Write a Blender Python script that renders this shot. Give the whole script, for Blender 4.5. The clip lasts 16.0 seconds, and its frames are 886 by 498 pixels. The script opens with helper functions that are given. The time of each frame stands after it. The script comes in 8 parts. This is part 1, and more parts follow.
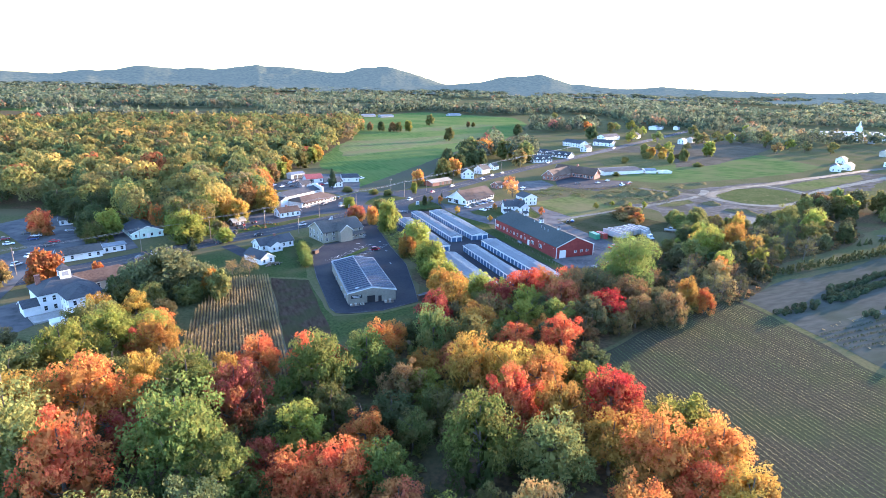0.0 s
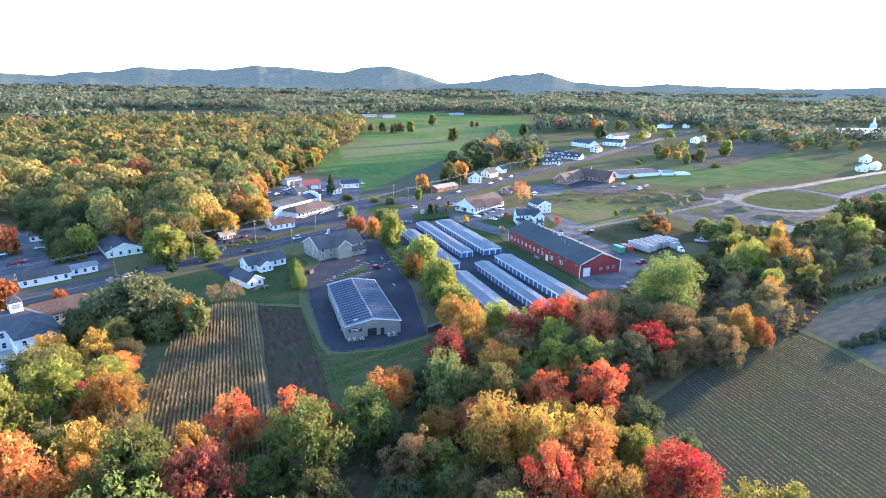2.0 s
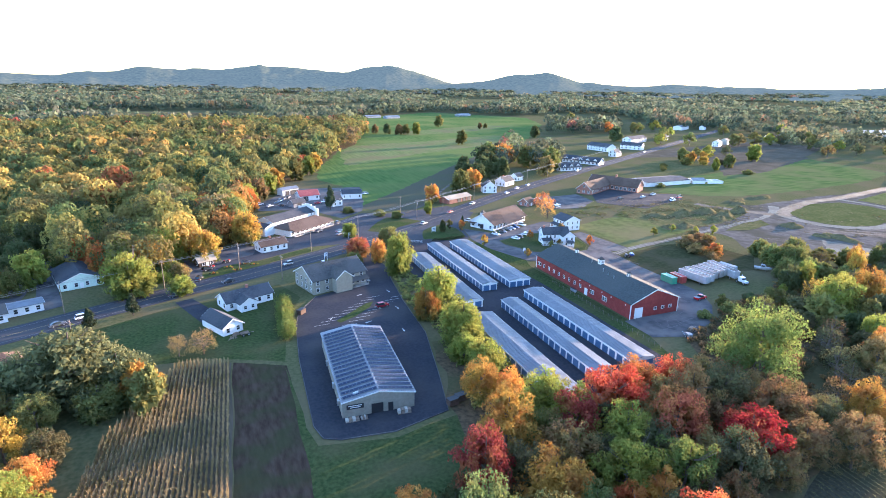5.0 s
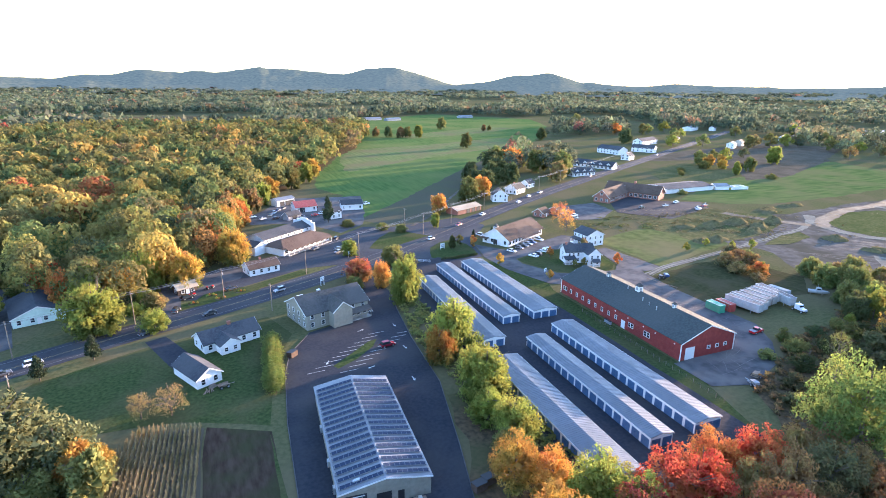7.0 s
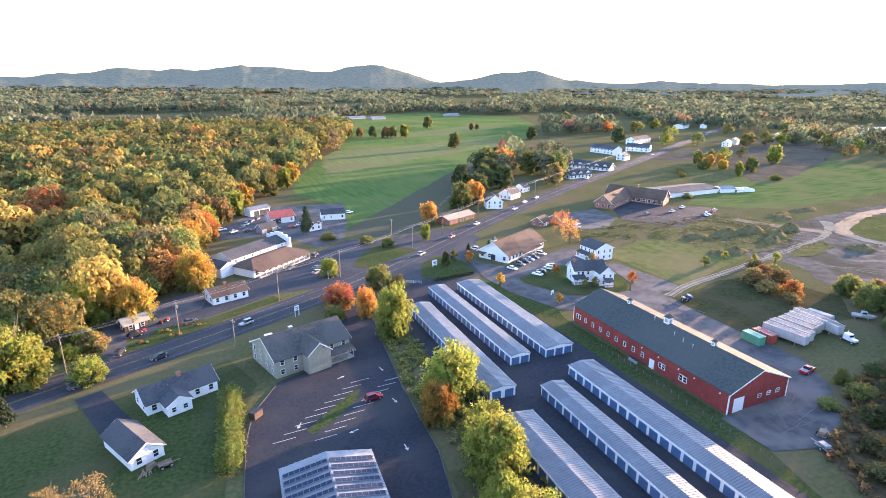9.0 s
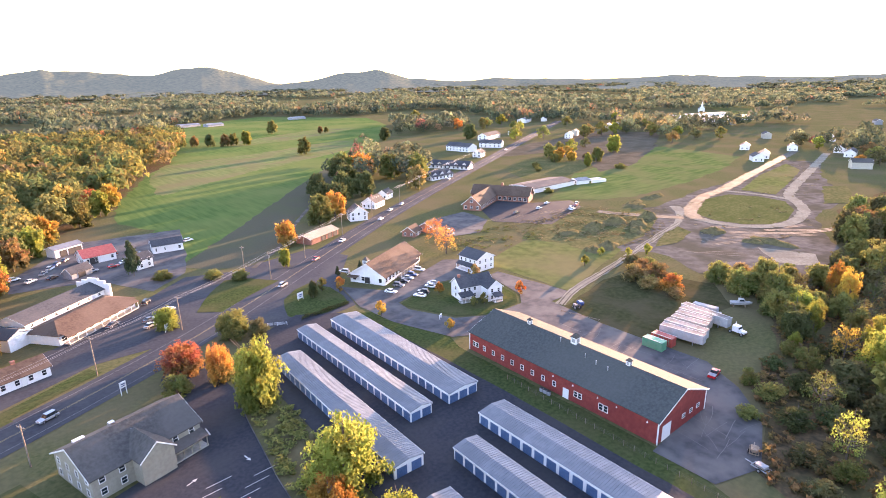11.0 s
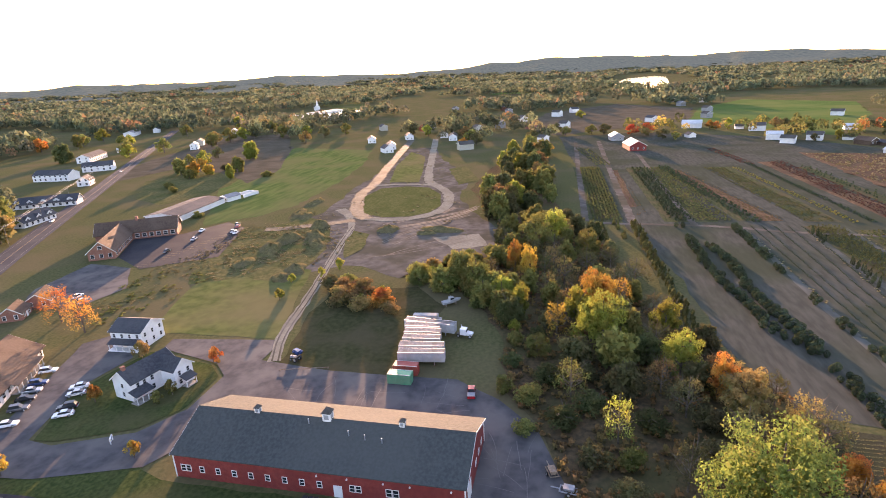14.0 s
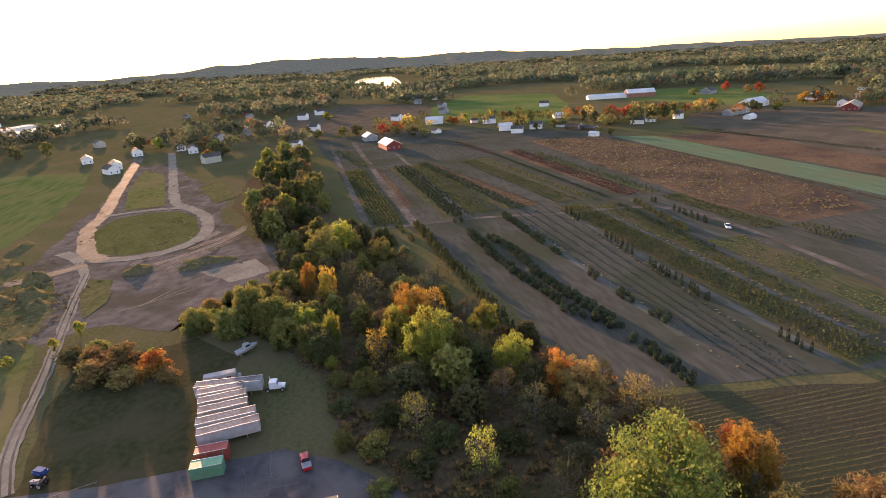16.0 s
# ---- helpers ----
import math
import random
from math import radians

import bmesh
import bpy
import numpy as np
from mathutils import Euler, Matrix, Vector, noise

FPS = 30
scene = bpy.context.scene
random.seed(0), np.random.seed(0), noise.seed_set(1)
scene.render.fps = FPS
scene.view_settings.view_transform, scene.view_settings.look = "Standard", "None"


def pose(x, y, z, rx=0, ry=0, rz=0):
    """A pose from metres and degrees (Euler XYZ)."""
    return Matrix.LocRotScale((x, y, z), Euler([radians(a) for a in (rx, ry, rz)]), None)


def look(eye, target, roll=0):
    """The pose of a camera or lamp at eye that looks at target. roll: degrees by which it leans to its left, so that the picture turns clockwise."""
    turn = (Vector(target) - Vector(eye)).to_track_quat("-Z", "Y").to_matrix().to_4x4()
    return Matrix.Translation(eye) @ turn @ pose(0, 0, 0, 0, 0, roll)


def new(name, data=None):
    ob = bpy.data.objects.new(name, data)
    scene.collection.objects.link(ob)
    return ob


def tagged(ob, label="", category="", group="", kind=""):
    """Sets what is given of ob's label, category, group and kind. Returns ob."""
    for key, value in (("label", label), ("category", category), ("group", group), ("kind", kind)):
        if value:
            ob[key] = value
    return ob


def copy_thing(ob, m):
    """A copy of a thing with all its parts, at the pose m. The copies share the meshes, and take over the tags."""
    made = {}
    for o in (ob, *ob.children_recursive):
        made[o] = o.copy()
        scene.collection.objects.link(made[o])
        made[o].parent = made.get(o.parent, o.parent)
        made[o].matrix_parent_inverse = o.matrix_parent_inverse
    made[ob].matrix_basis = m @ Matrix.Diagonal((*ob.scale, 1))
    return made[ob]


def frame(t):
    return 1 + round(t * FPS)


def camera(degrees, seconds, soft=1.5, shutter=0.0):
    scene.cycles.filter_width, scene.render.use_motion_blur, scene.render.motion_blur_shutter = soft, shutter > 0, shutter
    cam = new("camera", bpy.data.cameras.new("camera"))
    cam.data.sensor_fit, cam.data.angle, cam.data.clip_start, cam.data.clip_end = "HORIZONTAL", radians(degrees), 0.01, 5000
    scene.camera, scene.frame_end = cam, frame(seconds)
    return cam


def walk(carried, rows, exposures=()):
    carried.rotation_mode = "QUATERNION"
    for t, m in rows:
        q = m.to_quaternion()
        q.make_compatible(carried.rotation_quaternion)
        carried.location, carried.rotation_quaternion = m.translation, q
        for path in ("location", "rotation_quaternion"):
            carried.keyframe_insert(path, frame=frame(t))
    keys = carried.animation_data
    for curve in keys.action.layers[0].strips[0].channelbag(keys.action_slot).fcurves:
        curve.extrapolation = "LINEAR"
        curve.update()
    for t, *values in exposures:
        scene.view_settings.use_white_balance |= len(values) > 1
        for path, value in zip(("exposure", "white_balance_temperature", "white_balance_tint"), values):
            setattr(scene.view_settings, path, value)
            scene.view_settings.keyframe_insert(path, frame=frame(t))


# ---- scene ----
cam = camera(77.3, 16.0, 0.9)
PATH = [
    (0, (-2.245, -2.216, 74.799), (-1.458, -0.467, 74.231), 1.4),
    (0.5, (-0.06, 4.517, 74.77), (0.723, 6.267, 74.201), 1.3),
    (1, (2.13, 11.244, 74.732), (2.911, 12.996, 74.164), 1.0),
    (1.5, (4.325, 17.933, 74.679), (5.105, 19.684, 74.109), 0.9),
    (2, (6.502, 24.584, 74.617), (7.28, 26.335, 74.046), 0.9),
    (2.5, (8.615, 31.216, 74.544), (9.39, 32.968, 73.971), 0.7),
    (3, (10.623, 37.875, 74.47), (11.397, 39.627, 73.897), 0.9),
    (3.5, (12.533, 44.614, 74.403), (13.305, 46.368, 73.83), 0.9),
    (4, (14.404, 51.485, 74.357), (15.173, 53.24, 73.784), 1.0),
    (6.5, (23.827, 86.718, 74.165), (24.593, 88.476, 73.597), 0.7),
    (7, (25.857, 93.852, 74.134), (26.623, 95.611, 73.566), 0.6),
    (7.5, (28.028, 100.992, 74.069), (28.792, 102.75, 73.499), 0.7),
    (8, (30.322, 108.103, 74.025), (31.084, 109.862, 73.453), 0.7),
    (10.5, (43.287, 142.361, 73.973), (44.374, 143.937, 73.395), -0.6),
    (11, (45.786, 148.818, 73.995), (47.018, 150.283, 73.417), -1.0),
    (11.5, (48.534, 154.944, 74.021), (49.919, 156.265, 73.439), -1.4),
    (12, (51.657, 160.795, 74.071), (53.168, 161.968, 73.486), -1.7),
    (12.5, (55.062, 166.388, 74.15), (56.683, 167.399, 73.559), -2.1),
    (13, (58.745, 171.669, 74.206), (60.47, 172.485, 73.607), -2.6),
    (13.5, (62.68, 176.498, 74.267), (64.482, 177.12, 73.661), -2.9),
    (14, (67.004, 180.749, 74.346), (68.86, 181.171, 73.732), -3.0),
    (14.5, (71.637, 184.426, 74.432), (73.525, 184.632, 73.806), -3.3),
    (15, (76.395, 187.551, 74.486), (78.291, 187.52, 73.849), -3.6),
    (15.5, (81.25, 190.253, 74.533), (83.124, 189.992, 73.885), -3.7),
    (16, (86.153, 192.743, 74.558), (87.994, 192.318, 73.902), -3.7),
]
walk(cam, [(t, look(eye, target, roll)) for t, eye, target, roll in PATH], [(0, 3.27, 5120, 21), (8, 3.09, 5500, 22), (10.5, 3.38, 6650, 38), (12.5, 3.12, 6850, 38), (14, 2.74, 7100, 37), (16, 2.22, 7400, 37)])

# ---------- light: low evening sun, clear sky ----------
SUN_AZ, SUN_EL = 75.0, 6.0          # degrees clockwise from +y, above the horizon
world = bpy.data.worlds.new("sky")
scene.world = world
world.use_nodes = True
wn = world.node_tree
sky = wn.nodes.new("ShaderNodeTexSky")
sky.sky_type = "NISHITA"
sky.sun_disc = False
sky.sun_elevation = radians(SUN_EL)
sky.sun_rotation = radians(SUN_AZ)
sky.air_density, sky.dust_density, sky.ozone_density = 0.85, 0.5, 1.2
back = wn.nodes["Background"]
wn.links.new(sky.outputs[0], back.inputs[0])
back.inputs[1].default_value = 0.15
sun = new("sun", bpy.data.lights.new("sun", "SUN"))
sun.data.energy, sun.data.angle, sun.data.color = 3.6, radians(0.6), (1.0, 0.67, 0.38)
sa, se = radians(SUN_AZ), radians(SUN_EL)
sun.matrix_world = look((0, 0, 300), (-math.sin(sa) * math.cos(se) * 10, -math.cos(sa) * math.cos(se) * 10, 300 - math.sin(se) * 10))


# ---------- materials ----------
def node(nt, kind, **values):
    n = nt.nodes.new(kind)
    for key, v in values.items():
        n.inputs[key.replace("_", " ")].default_value = v
    return n


def rgba(c):
    return (*c, 1.0)


def mixed(nt, fac, a, b, how="MIX"):
    """A colour mix; each of fac, a, b is a socket or a value."""
    m = nt.nodes.new("ShaderNodeMix")
    m.data_type, m.blend_type = "RGBA", how
    for i, v in ((0, fac), (6, a), (7, b)):
        if isinstance(v, bpy.types.NodeSocket):
            nt.links.new(v, m.inputs[i])
        else:
            m.inputs[i].default_value = v if i == 0 else rgba(v)
    return m.outputs[2]


def ramp(nt, socket, lo, hi):
    r = nt.nodes.new("ShaderNodeMapRange")
    nt.links.new(socket, r.inputs[0])
    r.inputs[1].default_value, r.inputs[2].default_value = lo, hi
    return r.outputs[0]


def noise_at(nt, scale, detail=4.0, where="pos", stretch=None):
    if where == "pos":
        src = nt.nodes.new("ShaderNodeNewGeometry").outputs["Position"]
    else:
        src = nt.nodes.new("ShaderNodeTexCoord").outputs["Object"]
    if stretch:
        mp = nt.nodes.new("ShaderNodeMapping")
        mp.inputs["Rotation"].default_value = (0, 0, radians(stretch[2]) if len(stretch) > 2 else 0)
        mp.inputs["Scale"].default_value = (stretch[0], stretch[1], 1)
        nt.links.new(src, mp.inputs[0])
        src = mp.outputs[0]
    n = node(nt, "ShaderNodeTexNoise", Scale=scale, Detail=detail)
    nt.links.new(src, n.inputs["Vector"])
    return n.outputs["Fac"]


def surf(name, a, b, scale=1.0, c=None, cscale=0.06, camount=0.6, rough=0.8, metal=0.0, bump=0.0, where="pos",
         stretch=None, vary=0.0, spec=0.3, waves=None):
    """A rough surface: colours a and b by fine noise, c by broad stains, relief, and a shift from object to object."""
    m = bpy.data.materials.new(name)
    m.use_nodes = True
    nt = m.node_tree
    bsdf = nt.nodes["Principled BSDF"]
    bsdf.inputs["Roughness"].default_value = rough
    bsdf.inputs["Metallic"].default_value = metal
    bsdf.inputs["Specular IOR Level"].default_value = spec
    fine = noise_at(nt, scale, 6.0, where, stretch)
    col = mixed(nt, ramp(nt, fine, 0.36, 0.64), a, b)
    if c is not None:
        broad = noise_at(nt, cscale, 5.0, where)
        amount = nt.nodes.new("ShaderNodeMath")
        amount.operation = "MULTIPLY"
        amount.inputs[1].default_value = camount
        nt.links.new(ramp(nt, broad, 0.44, 0.62), amount.inputs[0])
        col = mixed(nt, amount.outputs[0], col, c)
    if vary:
        hs = nt.nodes.new("ShaderNodeHueSaturation")
        rnd = nt.nodes.new("ShaderNodeObjectInfo").outputs["Random"]
        mr = nt.nodes.new("ShaderNodeMapRange")
        nt.links.new(rnd, mr.inputs[0])
        mr.inputs[3].default_value, mr.inputs[4].default_value = 1 - vary, 1 + vary
        nt.links.new(mr.outputs[0], hs.inputs["Value"])
        nt.links.new(col, hs.inputs["Color"])
        col = hs.outputs[0]
    height = fine
    if waves:
        wave = node(nt, "ShaderNodeTexWave", Scale=waves[0], Distortion=0.0)
        wave.bands_direction = waves[1]
        tc = nt.nodes.new("ShaderNodeTexCoord")
        nt.links.new(tc.outputs["Object"], wave.inputs["Vector"])
        height = wave.outputs["Fac"]
    nt.links.new(col, bsdf.inputs["Base Color"])
    if bump:
        bp = node(nt, "ShaderNodeBump", Strength=bump, Distance=0.2)
        nt.links.new(height, bp.inputs["Height"])
        nt.links.new(bp.outputs[0], bsdf.inputs["Normal"])
    return m


def leafy(name, a, b, c, glow=0.36, lumps=0.25, low=None):
    """Leaves: three tints from leaf clump to leaf clump, light passing through."""
    m = bpy.data.materials.new(name)
    m.use_nodes = True
    nt = m.node_tree
    nt.nodes.remove(nt.nodes["Principled BSDF"])
    out = nt.nodes["Material Output"]
    rnd = nt.nodes.new("ShaderNodeNewGeometry").outputs["Random Per Island"]
    col = mixed(nt, rnd, a, b)
    col = mixed(nt, ramp(nt, noise_at(nt, lumps, 3.0), 0.46, 0.60), col, c)
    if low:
        # lower leaves take the tint low: greener on turning crowns, darker on green ones
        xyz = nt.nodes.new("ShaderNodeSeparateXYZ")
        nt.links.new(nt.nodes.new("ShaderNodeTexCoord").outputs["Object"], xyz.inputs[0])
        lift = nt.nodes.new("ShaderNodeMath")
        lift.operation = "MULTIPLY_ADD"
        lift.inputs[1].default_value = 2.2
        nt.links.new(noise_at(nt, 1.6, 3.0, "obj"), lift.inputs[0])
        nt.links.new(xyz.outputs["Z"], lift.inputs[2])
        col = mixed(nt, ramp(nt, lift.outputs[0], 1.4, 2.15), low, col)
    hs = nt.nodes.new("ShaderNodeHueSaturation")
    obr = nt.nodes.new("ShaderNodeObjectInfo").outputs["Random"]
    for key, lo, hi in (("Hue", 0.485, 0.515), ("Value", 0.75, 1.25)):
        mr = nt.nodes.new("ShaderNodeMapRange")
        nt.links.new(obr, mr.inputs[0])
        mr.inputs[3].default_value, mr.inputs[4].default_value = lo, hi
        nt.links.new(mr.outputs[0], hs.inputs[key])
    nt.links.new(col, hs.inputs["Color"])
    d = nt.nodes.new("ShaderNodeBsdfDiffuse")
    t = nt.nodes.new("ShaderNodeBsdfTranslucent")
    mx = nt.nodes.new("ShaderNodeMixShader")
    mx.inputs[0].default_value = glow
    for s in (d, t):
        nt.links.new(hs.outputs[0], s.inputs["Color"])
    nt.links.new(d.outputs[0], mx.inputs[1])
    nt.links.new(t.outputs[0], mx.inputs[2])
    nt.links.new(mx.outputs[0], out.inputs[0])
    return m


def plain(name, c, rough=0.5, metal=0.0, spec=0.5, vary=0.08):
    return surf(name, [v * (1 - vary) for v in c], [min(1, v * (1 + vary)) for v in c], 3.0, rough=rough, metal=metal, spec=spec, where="obj")


def glass(name, c=(0.02, 0.025, 0.03)):
    m = bpy.data.materials.new(name)
    m.use_nodes = True
    b = m.node_tree.nodes["Principled BSDF"]
    b.inputs["Base Color"].default_value = rgba(c)
    b.inputs["Roughness"].default_value = 0.08
    b.inputs["Specular IOR Level"].default_value = 0.6
    return m


GRASS = surf("grass", (0.075, 0.08, 0.035), (0.115, 0.11, 0.05), 0.9, (0.13, 0.105, 0.06), 0.03, 0.7, 0.95, bump=0.4, spec=0.0)
LAWN = surf("lawn", (0.034, 0.052, 0.018), (0.064, 0.080, 0.029), 1.1, (0.095, 0.084, 0.041), 0.06, 0.6, 0.95, bump=0.3, spec=0.0)
MEADOW = surf("meadow", (0.066, 0.112, 0.034), (0.102, 0.15, 0.046), 0.35, (0.138, 0.158, 0.056), 0.012, 0.8, 0.95, bump=0.3, stretch=(1.0, 0.12, 62), spec=0.0)
TURF = surf("turf", (0.082, 0.098, 0.034), (0.13, 0.138, 0.05), 0.25, (0.16, 0.135, 0.068), 0.025, 0.8, 0.95, bump=0.3, spec=0.0)
GREENFIELD = surf("green_field", (0.062, 0.098, 0.032), (0.105, 0.135, 0.046), 0.25, (0.125, 0.128, 0.056), 0.025, 0.8, 0.95, bump=0.3, stretch=(0.2, 1.0, 12), spec=0.0)
SOWN = surf("sown_grass", (0.082, 0.135, 0.078), (0.115, 0.17, 0.1), 0.3, (0.12, 0.14, 0.08), 0.03, 0.8, 0.95, bump=0.3, stretch=(0.1, 1.0, 0), spec=0.0)
FLOOR = surf("leaf_litter", (0.068, 0.053, 0.033), (0.135, 0.093, 0.051), 0.8, (0.083, 0.084, 0.036), 0.07, 0.7, 0.98, bump=0.5, spec=0.0)
SOIL = surf("soil", (0.088, 0.076, 0.055), (0.132, 0.113, 0.083), 0.7, (0.072, 0.064, 0.044), 0.05, 0.6, 0.98, bump=0.4, stretch=(1.0, 0.1, 0), spec=0.0)
TILLED = surf("tilled_soil", (0.078, 0.075, 0.050), (0.106, 0.100, 0.068), 1.4, (0.090, 0.095, 0.052), 0.03, 0.6, 0.98, bump=0.4, spec=0.0)
HAY = surf("cut_hay", (0.105, 0.135, 0.05), (0.155, 0.175, 0.07), 0.3, (0.15, 0.135, 0.07), 0.03, 0.8, 0.95, bump=0.3, stretch=(1.0, 0.12, 62), spec=0.0)
SAND = surf("sandy_soil", (0.096, 0.086, 0.074), (0.160, 0.142, 0.122), 0.22, (0.080, 0.072, 0.050), 0.05, 0.85, 0.95, bump=0.4, spec=0.0)
SITEROAD = surf("stony_road", (0.103, 0.100, 0.084), (0.148, 0.142, 0.118), 0.5, (0.085, 0.08, 0.064), 0.09, 0.8, 0.92, bump=0.3, spec=0.03)
TRACK = surf("track_sand", (0.205, 0.190, 0.150), (0.272, 0.252, 0.198), 0.8, (0.158, 0.139, 0.111), 0.08, 0.5, 0.95, bump=0.3, spec=0.0)
WEEDS = surf("weedy_bank", (0.085, 0.085, 0.036), (0.150, 0.130, 0.060), 0.5, (0.070, 0.084, 0.032), 0.06, 0.7, 0.95, bump=0.8, spec=0.0)
STUBBLE = surf("stubble", (0.044, 0.042, 0.027), (0.072, 0.066, 0.043), 1.6, (0.054, 0.062, 0.030), 0.04, 0.8, 0.95, bump=0.4, spec=0.0)
NURSERY = surf("nursery_soil", (0.062, 0.064, 0.052), (0.088, 0.089, 0.073), 0.5, (0.052, 0.060, 0.038), 0.03, 0.8, 0.95, bump=0.3, stretch=(0.25, 1.0, 0), spec=0.0)
LANE = surf("worn_lane", (0.088, 0.092, 0.080), (0.118, 0.120, 0.104), 0.5, (0.070, 0.080, 0.056), 0.12, 0.8, 0.95, bump=0.2, stretch=(0.25, 1.0, 0), spec=0.0)
BEDGREEN = surf("bed_green", (0.045, 0.058, 0.03), (0.085, 0.092, 0.045), 0.8, (0.11, 0.085, 0.055), 0.06, 0.6, 0.95, bump=0.6, stretch=(0.2, 1.0, 0), spec=0.0)
RUSTBED = surf("bed_rust", (0.105, 0.068, 0.045), (0.165, 0.115, 0.07), 0.8, (0.075, 0.055, 0.042), 0.03, 0.8, 0.95, bump=0.6, stretch=(0.3, 1.0, 0), spec=0.0)
ASPHALT = surf("asphalt", (0.031, 0.033, 0.040), (0.042, 0.044, 0.052), 1.2, (0.058, 0.057, 0.057), 0.08, 0.6, 0.85, bump=0.15, spec=0.04)
OLDASPHALT = surf("worn_asphalt", (0.063, 0.063, 0.067), (0.095, 0.093, 0.095), 0.4, (0.136, 0.129, 0.122), 0.11, 0.8, 0.9, bump=0.2, spec=0.04)
ROADTAR = surf("road_tar", (0.044, 0.046, 0.053), (0.058, 0.060, 0.067), 1.0, (0.076, 0.075, 0.075), 0.06, 0.6, 0.85, bump=0.1, spec=0.04)
PAINTWHITE = plain("road_paint", (0.42, 0.42, 0.41), 0.7)
PAINTWORN = plain("worn_road_paint", (0.16, 0.16, 0.155), 0.8)
PAINTYELLOW = plain("yellow_paint", (0.24, 0.18, 0.07), 0.7)
CONCRETE = surf("concrete", (0.266, 0.252, 0.231), (0.336, 0.322, 0.301), 2.0, (0.210, 0.196, 0.175), 0.3, 0.5, 0.9)
WATER = glass("river_water", (0.05, 0.06, 0.07))

WHITE = surf("white_siding", (0.676, 0.685, 0.696), (0.770, 0.770, 0.770), 1.2, (0.620, 0.620, 0.601), 0.3, 0.4, 0.6, bump=0.25, where="obj", waves=(2.6, "Z"))
TRIM = plain("white_trim", (0.680, 0.680, 0.671), 0.5, vary=0.03)
TAN = surf("tan_siding", (0.245, 0.224, 0.177), (0.299, 0.279, 0.224), 1.2, (0.224, 0.204, 0.163), 0.2, 0.4, 0.7, bump=0.25, where="obj", waves=(2.6, "Z"))
CREAM = surf("cream_siding", (0.394, 0.374, 0.313), (0.462, 0.435, 0.374), 1.2, (0.340, 0.320, 0.272), 0.2, 0.4, 0.7, bump=0.2, where="obj", waves=(2.6, "Z"))
MINT = surf("mint_siding", (0.50, 0.62, 0.55), (0.60, 0.70, 0.63), 1.2, (0.46, 0.56, 0.5), 0.2, 0.4, 0.7, bump=0.2, where="obj", waves=(2.6, "Z"))
GREYSIDE = surf("grey_siding", (0.22, 0.23, 0.25), (0.3, 0.31, 0.33), 1.2, (0.2, 0.2, 0.2), 0.2, 0.4, 0.7, bump=0.2, where="obj", waves=(2.6, "Z"))
RED = surf("red_boards", (0.185, 0.03, 0.026), (0.25, 0.045, 0.037), 0.9, (0.176, 0.028, 0.024), 0.15, 0.6, 0.65, bump=0.3, where="obj", waves=(1.6, "Y"))
BRICK = surf("brick", (0.216, 0.090, 0.063), (0.306, 0.153, 0.108), 3.0, (0.180, 0.081, 0.063), 0.4, 0.5, 0.85, bump=0.3, where="obj")
SHINGLE = surf("grey_shingles", (0.044, 0.048, 0.056), (0.068, 0.072, 0.080), 1.6, (0.088, 0.088, 0.092), 0.12, 0.6, 0.8, bump=0.3, where="obj", spec=0.08)
HALLROOF = surf("hall_shingles", (0.050, 0.057, 0.056), (0.070, 0.078, 0.076), 1.6, (0.084, 0.088, 0.082), 0.05, 0.5, 0.85, bump=0.25, where="obj", spec=0.05)
SLATE = surf("slate_shingles", (0.059, 0.056, 0.053), (0.084, 0.081, 0.076), 1.4, (0.105, 0.098, 0.091), 0.1, 0.6, 0.75, bump=0.3, where="obj", spec=0.08)
BROWNROOF = surf("brown_shingles", (0.075, 0.051, 0.039), (0.109, 0.075, 0.057), 1.4, (0.135, 0.098, 0.075), 0.12, 0.6, 0.85, bump=0.3, where="obj", spec=0.08)
TANROOF = surf("tan_roof", (0.320, 0.272, 0.200), (0.400, 0.344, 0.264), 1.2, (0.272, 0.224, 0.160), 0.15, 0.5, 0.8, bump=0.2, where="obj", spec=0.08)
REDROOF = surf("red_roof", (0.33, 0.07, 0.06), (0.42, 0.11, 0.09), 1.2, (0.28, 0.08, 0.07), 0.2, 0.5, 0.7, where="obj")
TINROOF = surf("ribbed_tin", (0.141, 0.156, 0.176), (0.181, 0.195, 0.216), 0.6, (0.124, 0.136, 0.153), 0.1, 0.7, 0.5, 0.15, where="obj")
# whitened base colour carries the sky's reflection on metal roofs
SKYSHEENROOF = surf("sheet_roof_sky_sheen", (0.52, 0.54, 0.56), (0.64, 0.65, 0.66), 0.6, (0.45, 0.46, 0.47), 0.1, 0.5, 0.4, where="obj")
PALEROOF = surf("pale_sheet_metal", (0.19, 0.20, 0.22), (0.24, 0.25, 0.265), 0.6, (0.16, 0.165, 0.175), 0.15, 0.6, 0.5, 0.05, bump=0.2, where="obj", waves=(1.4, "Y"))
BLUEDOOR = surf("blue_door", (0.044, 0.096, 0.192), (0.064, 0.124, 0.232), 1.0, (0.048, 0.088, 0.160), 0.3, 0.4, 0.5, bump=0.3, where="obj", waves=(3.0, "Z"), vary=0.12)
PANEL = surf("solar_panel", (0.02, 0.029, 0.056), (0.032, 0.045, 0.078), 2.0, rough=0.45, where="obj", spec=0.12)
ALU = plain("aluminium", (0.6, 0.62, 0.65), 0.35, 0.8)
GLASS = glass("window_glass")
DARK = plain("dark_opening", (0.02, 0.02, 0.022), 0.6)
BLACK = plain("black_rubber", (0.018, 0.018, 0.018), 0.7)
